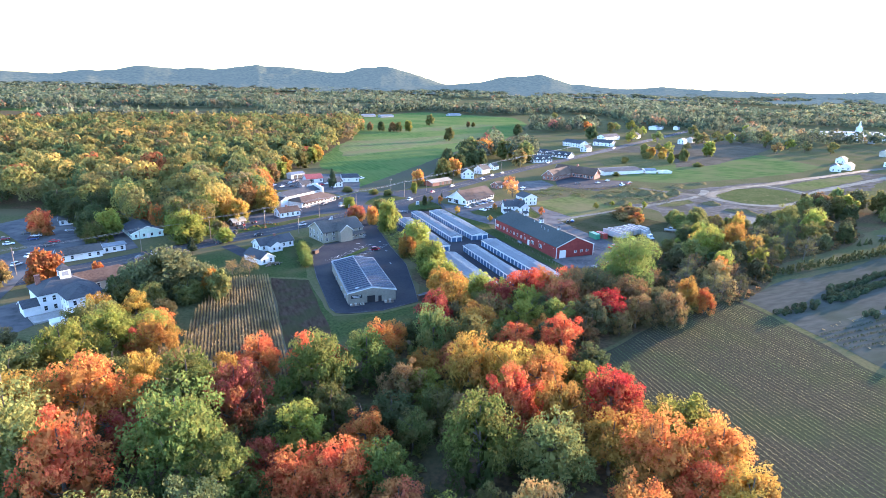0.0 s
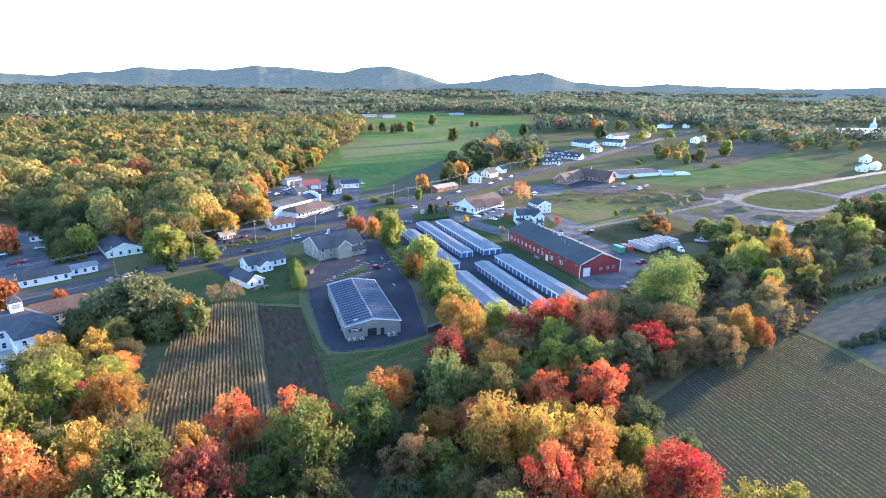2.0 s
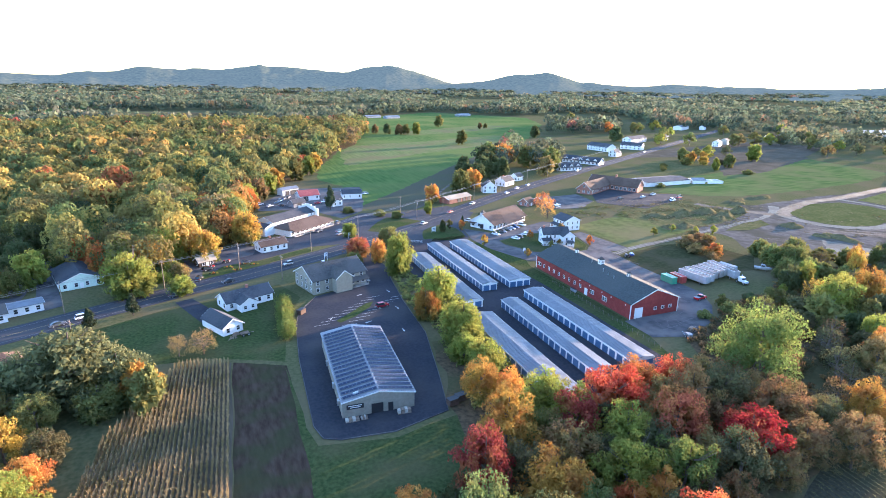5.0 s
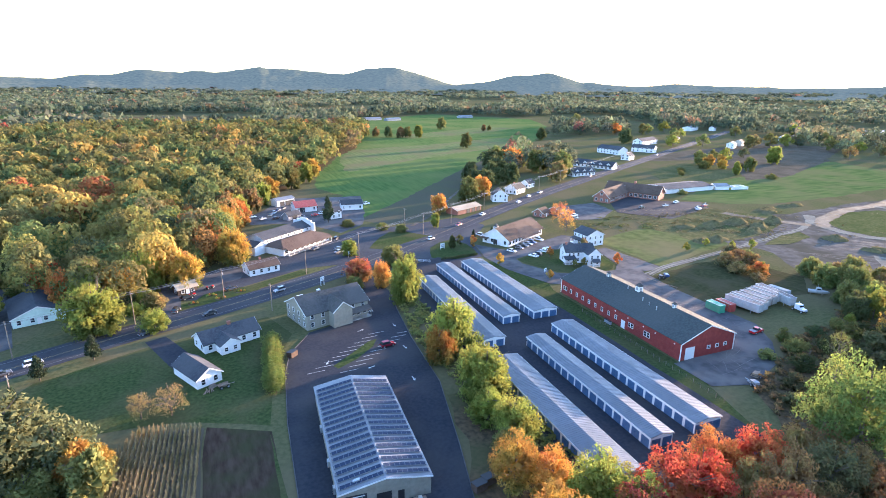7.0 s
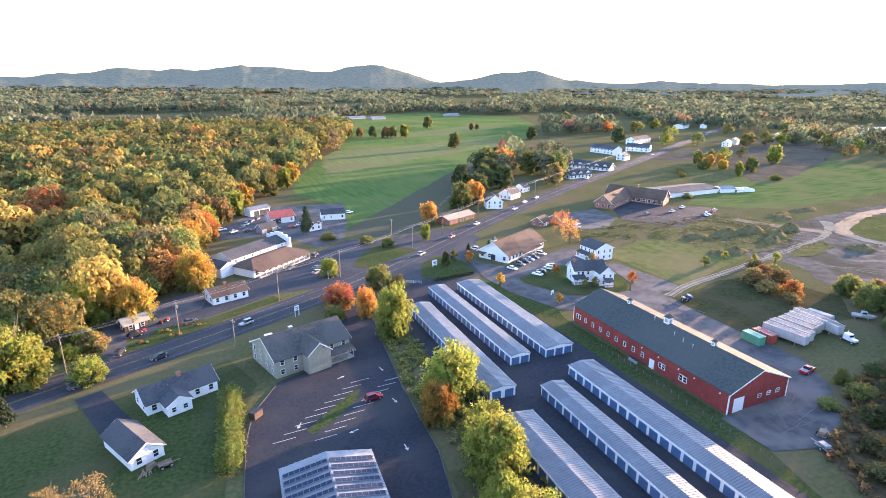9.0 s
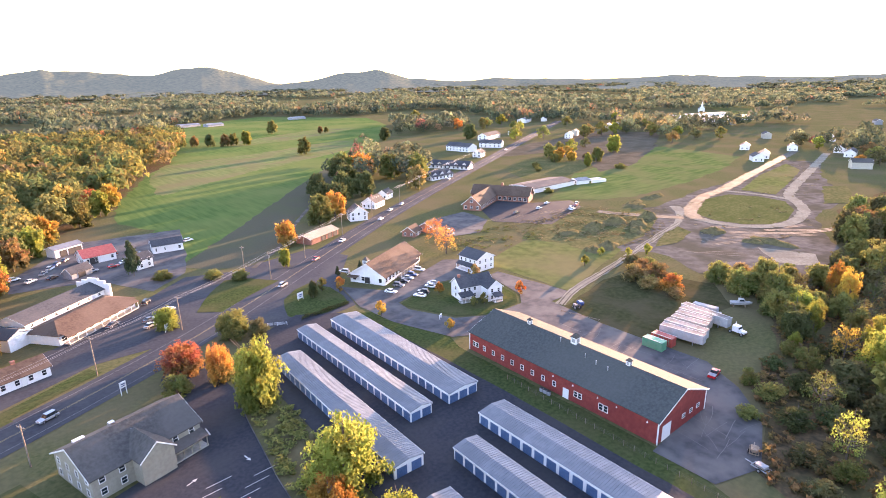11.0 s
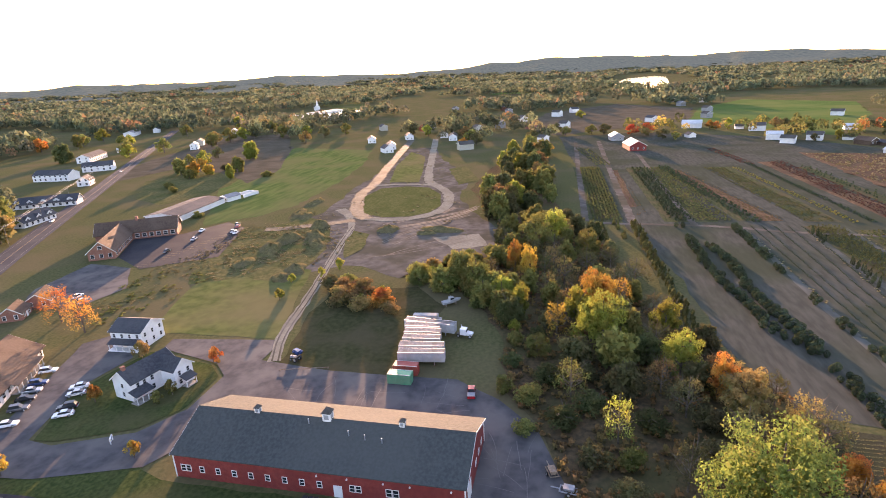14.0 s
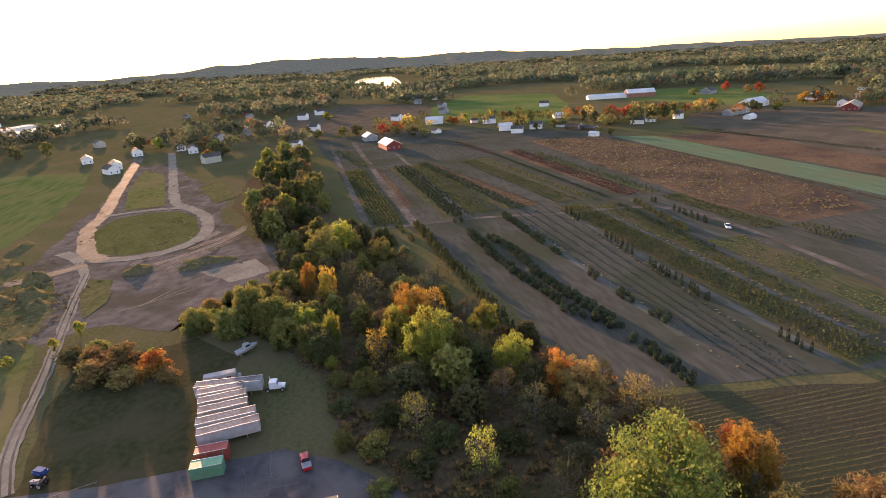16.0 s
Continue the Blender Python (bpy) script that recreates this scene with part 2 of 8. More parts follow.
CHIMNEY = surf("chimney_brick", (0.22, 0.09, 0.07), (0.3, 0.14, 0.1), 6.0, rough=0.9, where="obj")
WOOD = surf("pole_wood", (0.15, 0.11, 0.08), (0.23, 0.18, 0.13), 3.0, (0.3, 0.26, 0.21), 0.5, 0.5, 0.9, where="obj")
BARK = surf("bark", (0.075, 0.06, 0.045), (0.14, 0.115, 0.09), 4.0, (0.19, 0.17, 0.14), 0.8, 0.5, 0.95, bump=0.6, where="obj")
WIRE = plain("bare_wire", (0.30, 0.29, 0.28), 0.35, 0.8)
FENCEWIRE = plain("rusty_wire", (0.07, 0.06, 0.05), 0.7)

LEAF = {
    "green": leafy("leaves_green", (0.105, 0.132, 0.040), (0.18, 0.20, 0.064), (0.18, 0.165, 0.055)),
    "dark": leafy("leaves_dark_green", (0.062, 0.08, 0.035), (0.108, 0.125, 0.05), (0.095, 0.10, 0.042)),
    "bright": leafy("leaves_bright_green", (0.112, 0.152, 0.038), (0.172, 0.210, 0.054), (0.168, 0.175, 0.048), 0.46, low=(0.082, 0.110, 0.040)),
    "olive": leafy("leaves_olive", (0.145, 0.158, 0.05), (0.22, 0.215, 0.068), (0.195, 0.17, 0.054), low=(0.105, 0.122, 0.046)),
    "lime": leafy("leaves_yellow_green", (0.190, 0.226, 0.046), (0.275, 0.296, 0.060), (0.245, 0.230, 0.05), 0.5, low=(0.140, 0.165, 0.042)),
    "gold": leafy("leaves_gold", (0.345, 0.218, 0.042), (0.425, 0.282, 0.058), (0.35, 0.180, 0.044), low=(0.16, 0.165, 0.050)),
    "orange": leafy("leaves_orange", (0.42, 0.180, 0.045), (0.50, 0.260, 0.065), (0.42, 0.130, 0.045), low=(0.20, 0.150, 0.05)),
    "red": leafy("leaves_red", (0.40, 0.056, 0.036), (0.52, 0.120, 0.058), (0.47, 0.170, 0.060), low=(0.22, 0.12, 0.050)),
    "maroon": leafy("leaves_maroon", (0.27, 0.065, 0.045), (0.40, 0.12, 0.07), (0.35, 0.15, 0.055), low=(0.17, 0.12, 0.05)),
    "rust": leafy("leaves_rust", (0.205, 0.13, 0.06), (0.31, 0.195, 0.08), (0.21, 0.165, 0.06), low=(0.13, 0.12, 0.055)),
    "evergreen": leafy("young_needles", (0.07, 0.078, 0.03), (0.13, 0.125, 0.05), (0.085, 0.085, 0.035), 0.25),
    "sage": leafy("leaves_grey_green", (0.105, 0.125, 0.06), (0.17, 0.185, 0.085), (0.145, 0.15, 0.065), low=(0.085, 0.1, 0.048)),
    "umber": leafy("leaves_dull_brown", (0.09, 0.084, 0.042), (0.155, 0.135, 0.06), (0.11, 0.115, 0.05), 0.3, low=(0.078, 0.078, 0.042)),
    "burgundy": leafy("leaves_wine_red", (0.075, 0.042, 0.036), (0.115, 0.06, 0.046), (0.085, 0.062, 0.044), 0.3),
    "conifer": leafy("needles", (0.035, 0.053, 0.031), (0.068, 0.09, 0.048), (0.051, 0.066, 0.036), 0.2),
    "corn": leafy("dry_corn", (0.20, 0.142, 0.075), (0.34, 0.245, 0.135), (0.16, 0.125, 0.06), 0.4),
    "stubble": leafy("stubble_stalks", (0.15, 0.142, 0.06), (0.24, 0.21, 0.10), (0.13, 0.15, 0.055), 0.45, 0.05),
    "straw": leafy("dry_grass", (0.202, 0.17, 0.095), (0.298, 0.25, 0.143), (0.147, 0.138, 0.069), 0.4),
}
# woods further off: leaf colours dulled to stand for distance haze
HAZED = {
    "green": leafy("hazed_green", (0.075, 0.100, 0.059), (0.112, 0.140, 0.084), (0.105, 0.116, 0.071), 0.4, 0.05),
    "dark": leafy("hazed_dark_green", (0.055, 0.074, 0.049), (0.081, 0.104, 0.067), (0.075, 0.088, 0.059), 0.4, 0.05),
    "olive": leafy("hazed_olive", (0.102, 0.118, 0.071), (0.146, 0.164, 0.097), (0.129, 0.132, 0.080), 0.4, 0.05),
    "lime": leafy("hazed_yellow_green", (0.149, 0.168, 0.088), (0.190, 0.204, 0.105), (0.163, 0.164, 0.092), 0.4, 0.05),
    "gold": leafy("hazed_gold", (0.218, 0.184, 0.092), (0.273, 0.224, 0.109), (0.226, 0.164, 0.088), 0.4, 0.05),
    "orange": leafy("hazed_orange", (0.203, 0.132, 0.080), (0.257, 0.176, 0.101), (0.211, 0.120, 0.076), 0.4, 0.05),
    "red": leafy("hazed_red", (0.187, 0.088, 0.071), (0.242, 0.120, 0.092), (0.203, 0.112, 0.080), 0.4, 0.05),
    "rust": leafy("hazed_brown", (0.115, 0.108, 0.076), (0.159, 0.152, 0.101), (0.119, 0.124, 0.080), 0.4, 0.05),
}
# the mixed wood beyond the highway, turning
MIXED = {
    "green": leafy("wood_green", (0.088, 0.118, 0.042), (0.140, 0.168, 0.060), (0.150, 0.150, 0.055), 0.45, 0.08),
    "dark": leafy("wood_dark_green", (0.062, 0.082, 0.038), (0.098, 0.115, 0.050), (0.090, 0.095, 0.045), 0.45, 0.08),
    "olive": leafy("wood_olive", (0.150, 0.152, 0.056), (0.215, 0.205, 0.072), (0.200, 0.165, 0.060), 0.45, 0.08),
    "lime": leafy("wood_yellow_green", (0.225, 0.235, 0.066), (0.300, 0.290, 0.080), (0.265, 0.225, 0.066), 0.45, 0.08),
    "gold": leafy("wood_gold", (0.360, 0.268, 0.072), (0.430, 0.325, 0.088), (0.370, 0.235, 0.066), 0.45, 0.08),
    "orange": leafy("wood_orange", (0.345, 0.170, 0.060), (0.420, 0.235, 0.078), (0.340, 0.140, 0.056), 0.45, 0.08),
    "red": leafy("wood_red", (0.285, 0.080, 0.055), (0.355, 0.120, 0.074), (0.300, 0.120, 0.064), 0.45, 0.08),
    "rust": leafy("wood_brown", (0.165, 0.120, 0.062), (0.235, 0.170, 0.080), (0.175, 0.145, 0.066), 0.45, 0.08),
}


# ---------- building blocks ----------
def link_mesh(name, bm, material):
    me = bpy.data.meshes.new(name)
    bm.to_mesh(me)
    bm.free()
    me.materials.append(material)
    return me


def part(name, bm, material, parent, label=""):
    """One mesh object under a thing or a part; bm is a bmesh or a ready mesh."""
    me = bm if isinstance(bm, bpy.types.Mesh) else link_mesh(name, bm, material)
    ob = new(name, me)
    ob.parent = parent
    if label:
        tagged(ob, label)
    return ob


def thing(name, m, label, category, group="", kind=""):
    ob = new(name)
    ob.empty_display_size = 0.5
    ob.matrix_basis = m
    return tagged(ob, label, category, group, kind)


def box(bm, x0, x1, y0, y1, z0, z1):
    v = [bm.verts.new(p) for p in ((x0, y0, z0), (x1, y0, z0), (x1, y1, z0), (x0, y1, z0), (x0, y0, z1), (x1, y0, z1), (x1, y1, z1), (x0, y1, z1))]
    for f in ((3, 2, 1, 0), (4, 5, 6, 7), (0, 1, 5, 4), (1, 2, 6, 5), (2, 3, 7, 6), (3, 0, 4, 7)):
        bm.faces.new([v[i] for i in f])
    return bm


def boxes(*dims):
    bm = bmesh.new()
    for d in dims:
        box(bm, *d)
    return bm


def prism(bm, outline, axis, a, b):
    """An outline of (u, z) pushed from a to b along x ('x') or y ('y')."""
    def at(u, z, w):
        return (w, u, z) if axis == "x" else (u, w, z)
    p = [bm.verts.new(at(u, z, a)) for u, z in outline]
    q = [bm.verts.new(at(u, z, b)) for u, z in outline]
    n = len(outline)
    bm.faces.new(p)
    bm.faces.new(q[::-1])
    for i in range(n):
        bm.faces.new((p[i], q[i], q[(i + 1) % n], p[(i + 1) % n]))
    bmesh.ops.recalc_face_normals(bm, faces=bm.faces)
    return bm


def tube(bm, a, b, ra, rb, sides=7):
    a, b = Vector(a), Vector(b)
    q = (b - a).to_track_quat("Z", "Y")
    rings = []
    for c, r in ((a, ra), (b, rb)):
        rings.append([bm.verts.new(c + q @ Vector((r * math.cos(k * math.tau / sides), r * math.sin(k * math.tau / sides), 0))) for k in range(sides)])
    for k in range(sides):
        bm.faces.new((rings[0][k], rings[0][(k + 1) % sides], rings[1][(k + 1) % sides], rings[1][k]))
    bm.faces.new(rings[1])
    return bm


def quads_mesh(name, v, material):
    """A mesh of loose faces from an array (n, 3 or 4 corners, 3)."""
    n, k = v.shape[:2]
    me = bpy.data.meshes.new(name)
    me.vertices.add(k * n)
    me.vertices.foreach_set("co", np.ascontiguousarray(v, dtype=np.float32).ravel())
    me.loops.add(k * n)
    me.loops.foreach_set("vertex_index", np.arange(k * n, dtype=np.int32))
    me.polygons.add(n)
    me.polygons.foreach_set("loop_start", np.arange(0, k * n, k, dtype=np.int32))
    me.update(calc_edges=True)
    me.materials.append(material)
    return me


def terrain(x, y):
    """Height of the plain: level here, rising a little towards the far rim."""
    r = math.hypot(x, y)
    s = min(1.0, max(0.0, (r - 2300) / 2500))
    east = min(1.0, max(0.0, (math.degrees(math.atan2(x, y)) - 78) / 20))
    return (42.0 - 27.0 * east) * s * s * (3 - 2 * s)


COVERS = []


def layer_for(pts):
    """Height of a new ground cover: one layer above those that its bounds meet."""
    xs, ys = [p[0] for p in pts], [p[1] for p in pts]
    b = (min(xs), max(xs), min(ys), max(ys))
    top = max([k for q, k in COVERS if q[0] < b[1] and q[1] > b[0] and q[2] < b[3] and q[3] > b[2]], default=0)
    COVERS.append((b, top + 1))
    return 0.02 + 0.006 * (top + 1)


def patch(name, pts, material, label, category, ragged=0.0, step=6.0):
    """A flat piece of ground cover on the plain, its edge a little uneven; each lies a few millimetres above those below."""
    z = layer_for(pts)
    out = []
    n = len(pts)
    for i in range(n):
        a, b = Vector(pts[i]), Vector(pts[(i + 1) % n])
        k = max(1, int((b - a).length / step)) if ragged else 1
        for j in range(k):
            p = a.lerp(b, j / k)
            if ragged:
                w = noise.noise_vector(Vector((p.x * 0.11, p.y * 0.11, len(name)))) * ragged
                p = p + Vector((w.x, w.y))
            out.append(p)
    bm = bmesh.new()
    bm.faces.new([bm.verts.new((p.x, p.y, z + terrain(p.x, p.y))) for p in out])
    bmesh.ops.triangulate(bm, faces=bm.faces[:])
    bm.normal_update()
    for t in bm.faces:
        if t.normal.z < 0:
            t.normal_flip()
    return tagged(new(name, link_mesh(name, bm, material)), label, category, kind="structure")


def ribbon(name, line, width, material, label, category, z=None, kind="structure", parent=None):
    """A strip along a line, smoothed."""
    if z is None:
        z = layer_for(line)
    p = [Vector(q) for q in line]
    for _ in range(2):
        r = [p[0]]
        for a, b in zip(p, p[1:]):
            r += [a.lerp(b, 0.25), a.lerp(b, 0.75)]
        p = r + [p[-1]]
    worn = 0.0
    if category == "track":
        worn, r = 0.45, []
        for a, b in zip(p, p[1:]):
            k = max(1, int((b - a).length / 2.5))
            r += [a.lerp(b, j / k) for j in range(k)]
        p = r + [p[-1]]
    bm = bmesh.new()
    prev = None
    for i, q in enumerate(p):
        d = (p[min(i + 1, len(p) - 1)] - p[max(i - 1, 0)]).normalized()
        s = Vector((-d.y, d.x)) * width / 2
        row = [bm.verts.new((q.x + e.x, q.y + e.y, z)) for e in (-s * (1 + worn * noise.noise(Vector((q.x * 0.3, q.y * 0.3, 1)))), s * (1 + worn * noise.noise(Vector((q.x * 0.3, q.y * 0.3, 9)))))]
        if prev:
            bm.faces.new((prev[0], row[0], row[1], prev[1]))
        prev = row
    bmesh.ops.recalc_face_normals(bm, faces=bm.faces)
    ob = new(name, link_mesh(name, bm, material))
    if parent:
        ob.parent = parent
        return tagged(ob, label)
    return tagged(ob, label, category, kind=kind)


def inside(x, y, pts):
    hit = False
    for (x0, y0), (x1, y1) in zip(pts, pts[1:] + pts[:1]):
        if (y0 > y) != (y1 > y) and x < (x1 - x0) * (y - y0) / (y1 - y0) + x0:
            hit = not hit
    return hit


# ---------- trees ----------
def inner_leaves(rng, centres, count, size):
    """Shaded leaves within the crown, round the inner ends of its limbs, so that little light comes through."""
    k = rng.integers(0, len(centres), count)
    d = rng.normal(size=(count, 3))
    d /= np.linalg.norm(d, axis=1)[:, None]
    at = centres[k, :3] * np.array([0.86, 0.86, 0.95]) + d * (centres[k, 3] * rng.uniform(0.0, 0.55, count))[:, None]
    n = rng.normal(size=(count, 3)) + d
    n /= np.linalg.norm(n, axis=1)[:, None]
    u = np.cross(n, rng.normal(size=(count, 3)))
    u /= np.linalg.norm(u, axis=1)[:, None] + 1e-6
    w = np.cross(n, u)
    s = size * rng.uniform(0.7, 1.2, count)[:, None]
    return np.stack([at - u * s - w * s * 0.7, at + u * s - w * s * 0.6, at + w * s * 1.2], axis=1)


def crown_quads(rng, count, size, lobes, flat=1.0, shape="round", whole=0.0):
    """Leaf clumps on lobes of a crown one metre in radius and about 2 high, base at z = 0."""
    c = []
    while len(c) < lobes:
        p = rng.uniform(-1, 1, 3)
        if np.linalg.norm(p) > 1:
            continue
        z = (p[2] + 1) / 2
        if shape == "cone":
            w = 1.02 - z
        elif shape == "tall":
            w = 0.62 * (1 - 0.5 * abs(z - 0.45))
        else:
            w = 0.80 * math.sqrt(max(0.05, 1 - (1.75 * z - 0.72) ** 2))
        c.append((p[0] * w, p[1] * w, z * 1.55 + 0.2, rng.uniform(0.22, 0.42) * (0.6 if shape == "cone" else 1.0)))
    c = np.array(c)
    k = rng.integers(0, lobes, count)
    d = rng.normal(size=(count, 3))
    d[:, 2] = d[:, 2] * 0.8 + 0.35
    d /= np.linalg.norm(d, axis=1)[:, None]
    r = c[k, 3] * rng.uniform(0.72, 1.08, count)
    at = c[k, :3] + d * r[:, None] * np.array([1, 1, flat])
    out = at - np.array([0, 0, 0.75])
    out /= np.linalg.norm(out, axis=1)[:, None] + 1e-6
    n = d * (1 - whole) + out * whole * 1.4 + rng.normal(size=(count, 3)) * (0.55 - 0.25 * whole)
    n /= np.linalg.norm(n, axis=1)[:, None]
    u = np.cross(n, rng.normal(size=(count, 3)))
    u /= np.linalg.norm(u, axis=1)[:, None] + 1e-6
    w = np.cross(n, u)
    s = size * rng.uniform(0.55, 1.25, count)[:, None]
    u, w = u * s, w * s * rng.uniform(0.6, 1.0, count)[:, None]
    leaves = np.stack([at - u - w * 0.7, at + u * 1.1 - w * 0.5, at + w * 1.3 + u * 0.15], axis=1)
    return np.concatenate([leaves, inner_leaves(rng, c, count // 10, size * 1.8)]) if count > 900 else leaves


def broad_crown(rng, count, size, lobes, spread=0.62, dense=0.09, puff=(0.09, 0.19), shell=0.5, tuft=9):
    """A broad crown of limbs' ends: lobes, each of smaller tufts, each of leaves, with gaps between; same size as crown_quads."""
    tufts, ends = [], []
    lean = rng.uniform(0.75, 1.25, 8)
    for k in range(lobes):
        a = k * 2.4 + rng.uniform(-0.4, 0.4)
        z = 0.1 + 0.9 * ((k + 0.5) / lobes) ** 0.8
        w = math.sqrt(max(0.02, 1 - (1.5 * z - 0.55) ** 2)) * spread * lean[k % 8] * rng.uniform(0.65, 1.1)
        c = np.array([math.cos(a) * w, math.sin(a) * w, z * 1.45 + rng.uniform(-0.08, 0.16)])
        r = rng.uniform(0.24, 0.40)
        ends.append((*c, r))
        for _ in range(tuft):
            d = rng.normal(size=3) * np.array([1, 1, 0.8]) + np.array([math.cos(a) * 0.35, math.sin(a) * 0.35, 0.45])
            d /= np.linalg.norm(d)
            tufts.append((*(c + d * r * rng.uniform(0.65, 1.0)), rng.uniform(*puff)))
    c = np.array(tufts)
    k = rng.choice(len(c), count, p=c[:, 3] ** 2 / (c[:, 3] ** 2).sum())
    d = rng.normal(size=(count, 3))
    d[:, 2] = d[:, 2] * 0.75 + 0.3
    d /= np.linalg.norm(d, axis=1)[:, None]
    at = c[k, :3] + d * (c[k, 3] * rng.uniform(shell, 1.18, count))[:, None]
    n = d + rng.normal(size=(count, 3)) * 0.5
    n /= np.linalg.norm(n, axis=1)[:, None]
    u = np.cross(n, rng.normal(size=(count, 3)))
    u /= np.linalg.norm(u, axis=1)[:, None] + 1e-6
    w = np.cross(n, u)
    s = size * rng.uniform(0.5, 1.3, count)[:, None]
    u, w = u * s, w * s * rng.uniform(0.5, 0.95, count)[:, None]
    leaves = np.stack([at - u - w * 0.7, at + u * 1.1 - w * 0.5, at + w * 1.3 + u * 0.15], axis=1)
    inner = int(count * dense)
    return np.concatenate([leaves, inner_leaves(rng, np.array(ends), inner, size * 2.6 * math.sqrt(900 / max(300, inner)))]) if inner else leaves


def trunk_mesh(seed, spread=0.75, top=0.82, bare=False):
    """Tapered trunk with limbs for a tree one metre in crown radius and 2.4 high."""
    rng = random.Random(seed)
    bm = bmesh.new()
    tube(bm, (0, 0, -0.05), (0.01, 0.02, 0.75), 0.055, 0.04)
    tube(bm, (0.01, 0.02, 0.75), (0.04, -0.02, 2.4 * top), 0.04, 0.012)
    for k in range(14 if bare else 8):
        a, z = rng.uniform(0, math.tau), rng.uniform(0.5, 1.5)
        r = rng.uniform(0.4, spread)
        mid = (math.cos(a) * r * 0.5, math.sin(a) * r * 0.5, z + 0.22)
        end = (math.cos(a + 0.2) * r, math.sin(a + 0.2) * r, z + rng.uniform(0.4, 0.7))
        tube(bm, (0.01, 0, z), mid, 0.022, 0.015, 5)
        tube(bm, mid, end, 0.015, 0.005, 4)
        if bare:
            for _ in range(3):
                b = a + rng.uniform(-0.8, 0.8)
                tube(bm, mid, (mid[0] + math.cos(b) * 0.4, mid[1] + math.sin(b) * 0.4, mid[2] + rng.uniform(0.1, 0.6)), 0.008, 0.003, 3)
    return link_mesh("trunk", bm, BARK)


TRUNKS = [trunk_mesh(s) for s in range(3)]
BARETRUNK = trunk_mesh(9, 0.95, 0.95, True)
rng_shape = np.random.default_rng(5)
CROWNS = {}
for _n in range(6):
    CROWNS["near", _n] = broad_crown(rng_shape, 6400, 0.0315, 15 + 2 * _n, 0.7, puff=(0.10, 0.18), shell=0.72, tuft=6)
for _n in range(3):
    CROWNS["full", _n] = broad_crown(rng_shape, 5200, 0.046, 36, 0.72)
CROWNS["great", 0] = broad_crown(rng_shape, 11000, 0.024, 36, 0.72, puff=(0.10, 0.18), shell=0.7, tuft=7)
for _n in range(5):
    CROWNS["mid", _n] = broad_crown(rng_shape, 1700, 0.075, 14 + 2 * _n)
CROWNS["tall", 0] = crown_quads(rng_shape, 2600, 0.07, 30, shape="tall")
CROWNS["tall", 1] = crown_quads(rng_shape, 2600, 0.07, 24, shape="tall")
CROWNS["cone", 0] = crown_quads(rng_shape, 1900, 0.07, 60, shape="cone")
CROWNS["small", 0] = crown_quads(rng_shape, 560, 0.12, 14)
CROWNS["small", 1] = crown_quads(rng_shape, 560, 0.12, 14)
CROWNS["bush", 0] = crown_quads(rng_shape, 1900, 0.07, 30)
CROWNS["bush", 1] = crown_quads(rng_shape, 1900, 0.07, 30)
CROWNS["sparse", 0] = broad_crown(rng_shape, 1100, 0.04, 20, 0.62, 0)
CROWNS["sparse", 1] = broad_crown(rng_shape, 1500, 0.04, 18, 0.7, 0)
MADE = {}
TREEWORD = {
    "green": ("green broadleaf tree in full leaf", "broadleaf_tree"), "dark": ("dark green broadleaf tree with a dense crown", "broadleaf_tree"),
    "olive": ("olive green tree beginning to turn for autumn", "broadleaf_tree"), "lime": ("yellow-green tree turning in autumn", "broadleaf_tree"),
    "bright": ("great bright green tree with a broad billowing crown", "broadleaf_tree"),
    "gold": ("golden yellow autumn tree", "autumn_tree"), "orange": ("orange autumn maple tree", "maple_tree"),
    "red": ("bright red autumn maple tree", "maple_tree"), "maroon": ("dark red autumn maple tree", "maple_tree"),
    "rust": ("rusty brown half-bare autumn tree", "autumn_tree"), "sage": ("broad grey-green tree with leaves to the ground", "broadleaf_tree"), "umber": ("dull brown tree with thin withered leaves", "autumn_tree"), "conifer": ("dark green conifer with a pointed crown", "conifer"),
}
tree_rng = random.Random(11)


def tree(x, y, r, tint, size="near", h=None, group=""):
    """A tree at (x, y) with crown radius r in metres; h: its height."""
    forms = [k for k in CROWNS if k[0] == size]
    form = tree_rng.choice(forms)
    h = h or 2.35 * r
    m = pose(x, y, 0, 0, 0, tree_rng.uniform(0, 360)) @ Matrix.Diagonal((r, r, h / 2.2, 1))
    label, name = TREEWORD[tint]
    if size == "bush":
        label, name = "broad autumn bush of many stems on rough grass", "bush"
    key = (form, tint)
    if key in MADE:
        first = MADE[key]
        return copy_thing(first, m @ Matrix.Diagonal([1 / v for v in first.scale]).to_4x4())
    root = thing(name, Matrix(), label, "tree", group)
    part("trunk", BARETRUNK if size == "sparse" else TRUNKS[len(MADE) % 3], None, root)
    v = CROWNS[form].copy()
    if size in ("bush", "full"):
        v[:, :, 2] = v[:, :, 2] * 1.24 - 0.26
    elif size != "cone":
        v[:, :, 2] = v[:, :, 2] * 1.2 + 0.02
    else:
        v[:, :, 2] = v[:, :, 2] * 1.25
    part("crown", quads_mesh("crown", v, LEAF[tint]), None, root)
    root.matrix_basis = m
    MADE[key] = root
    return root

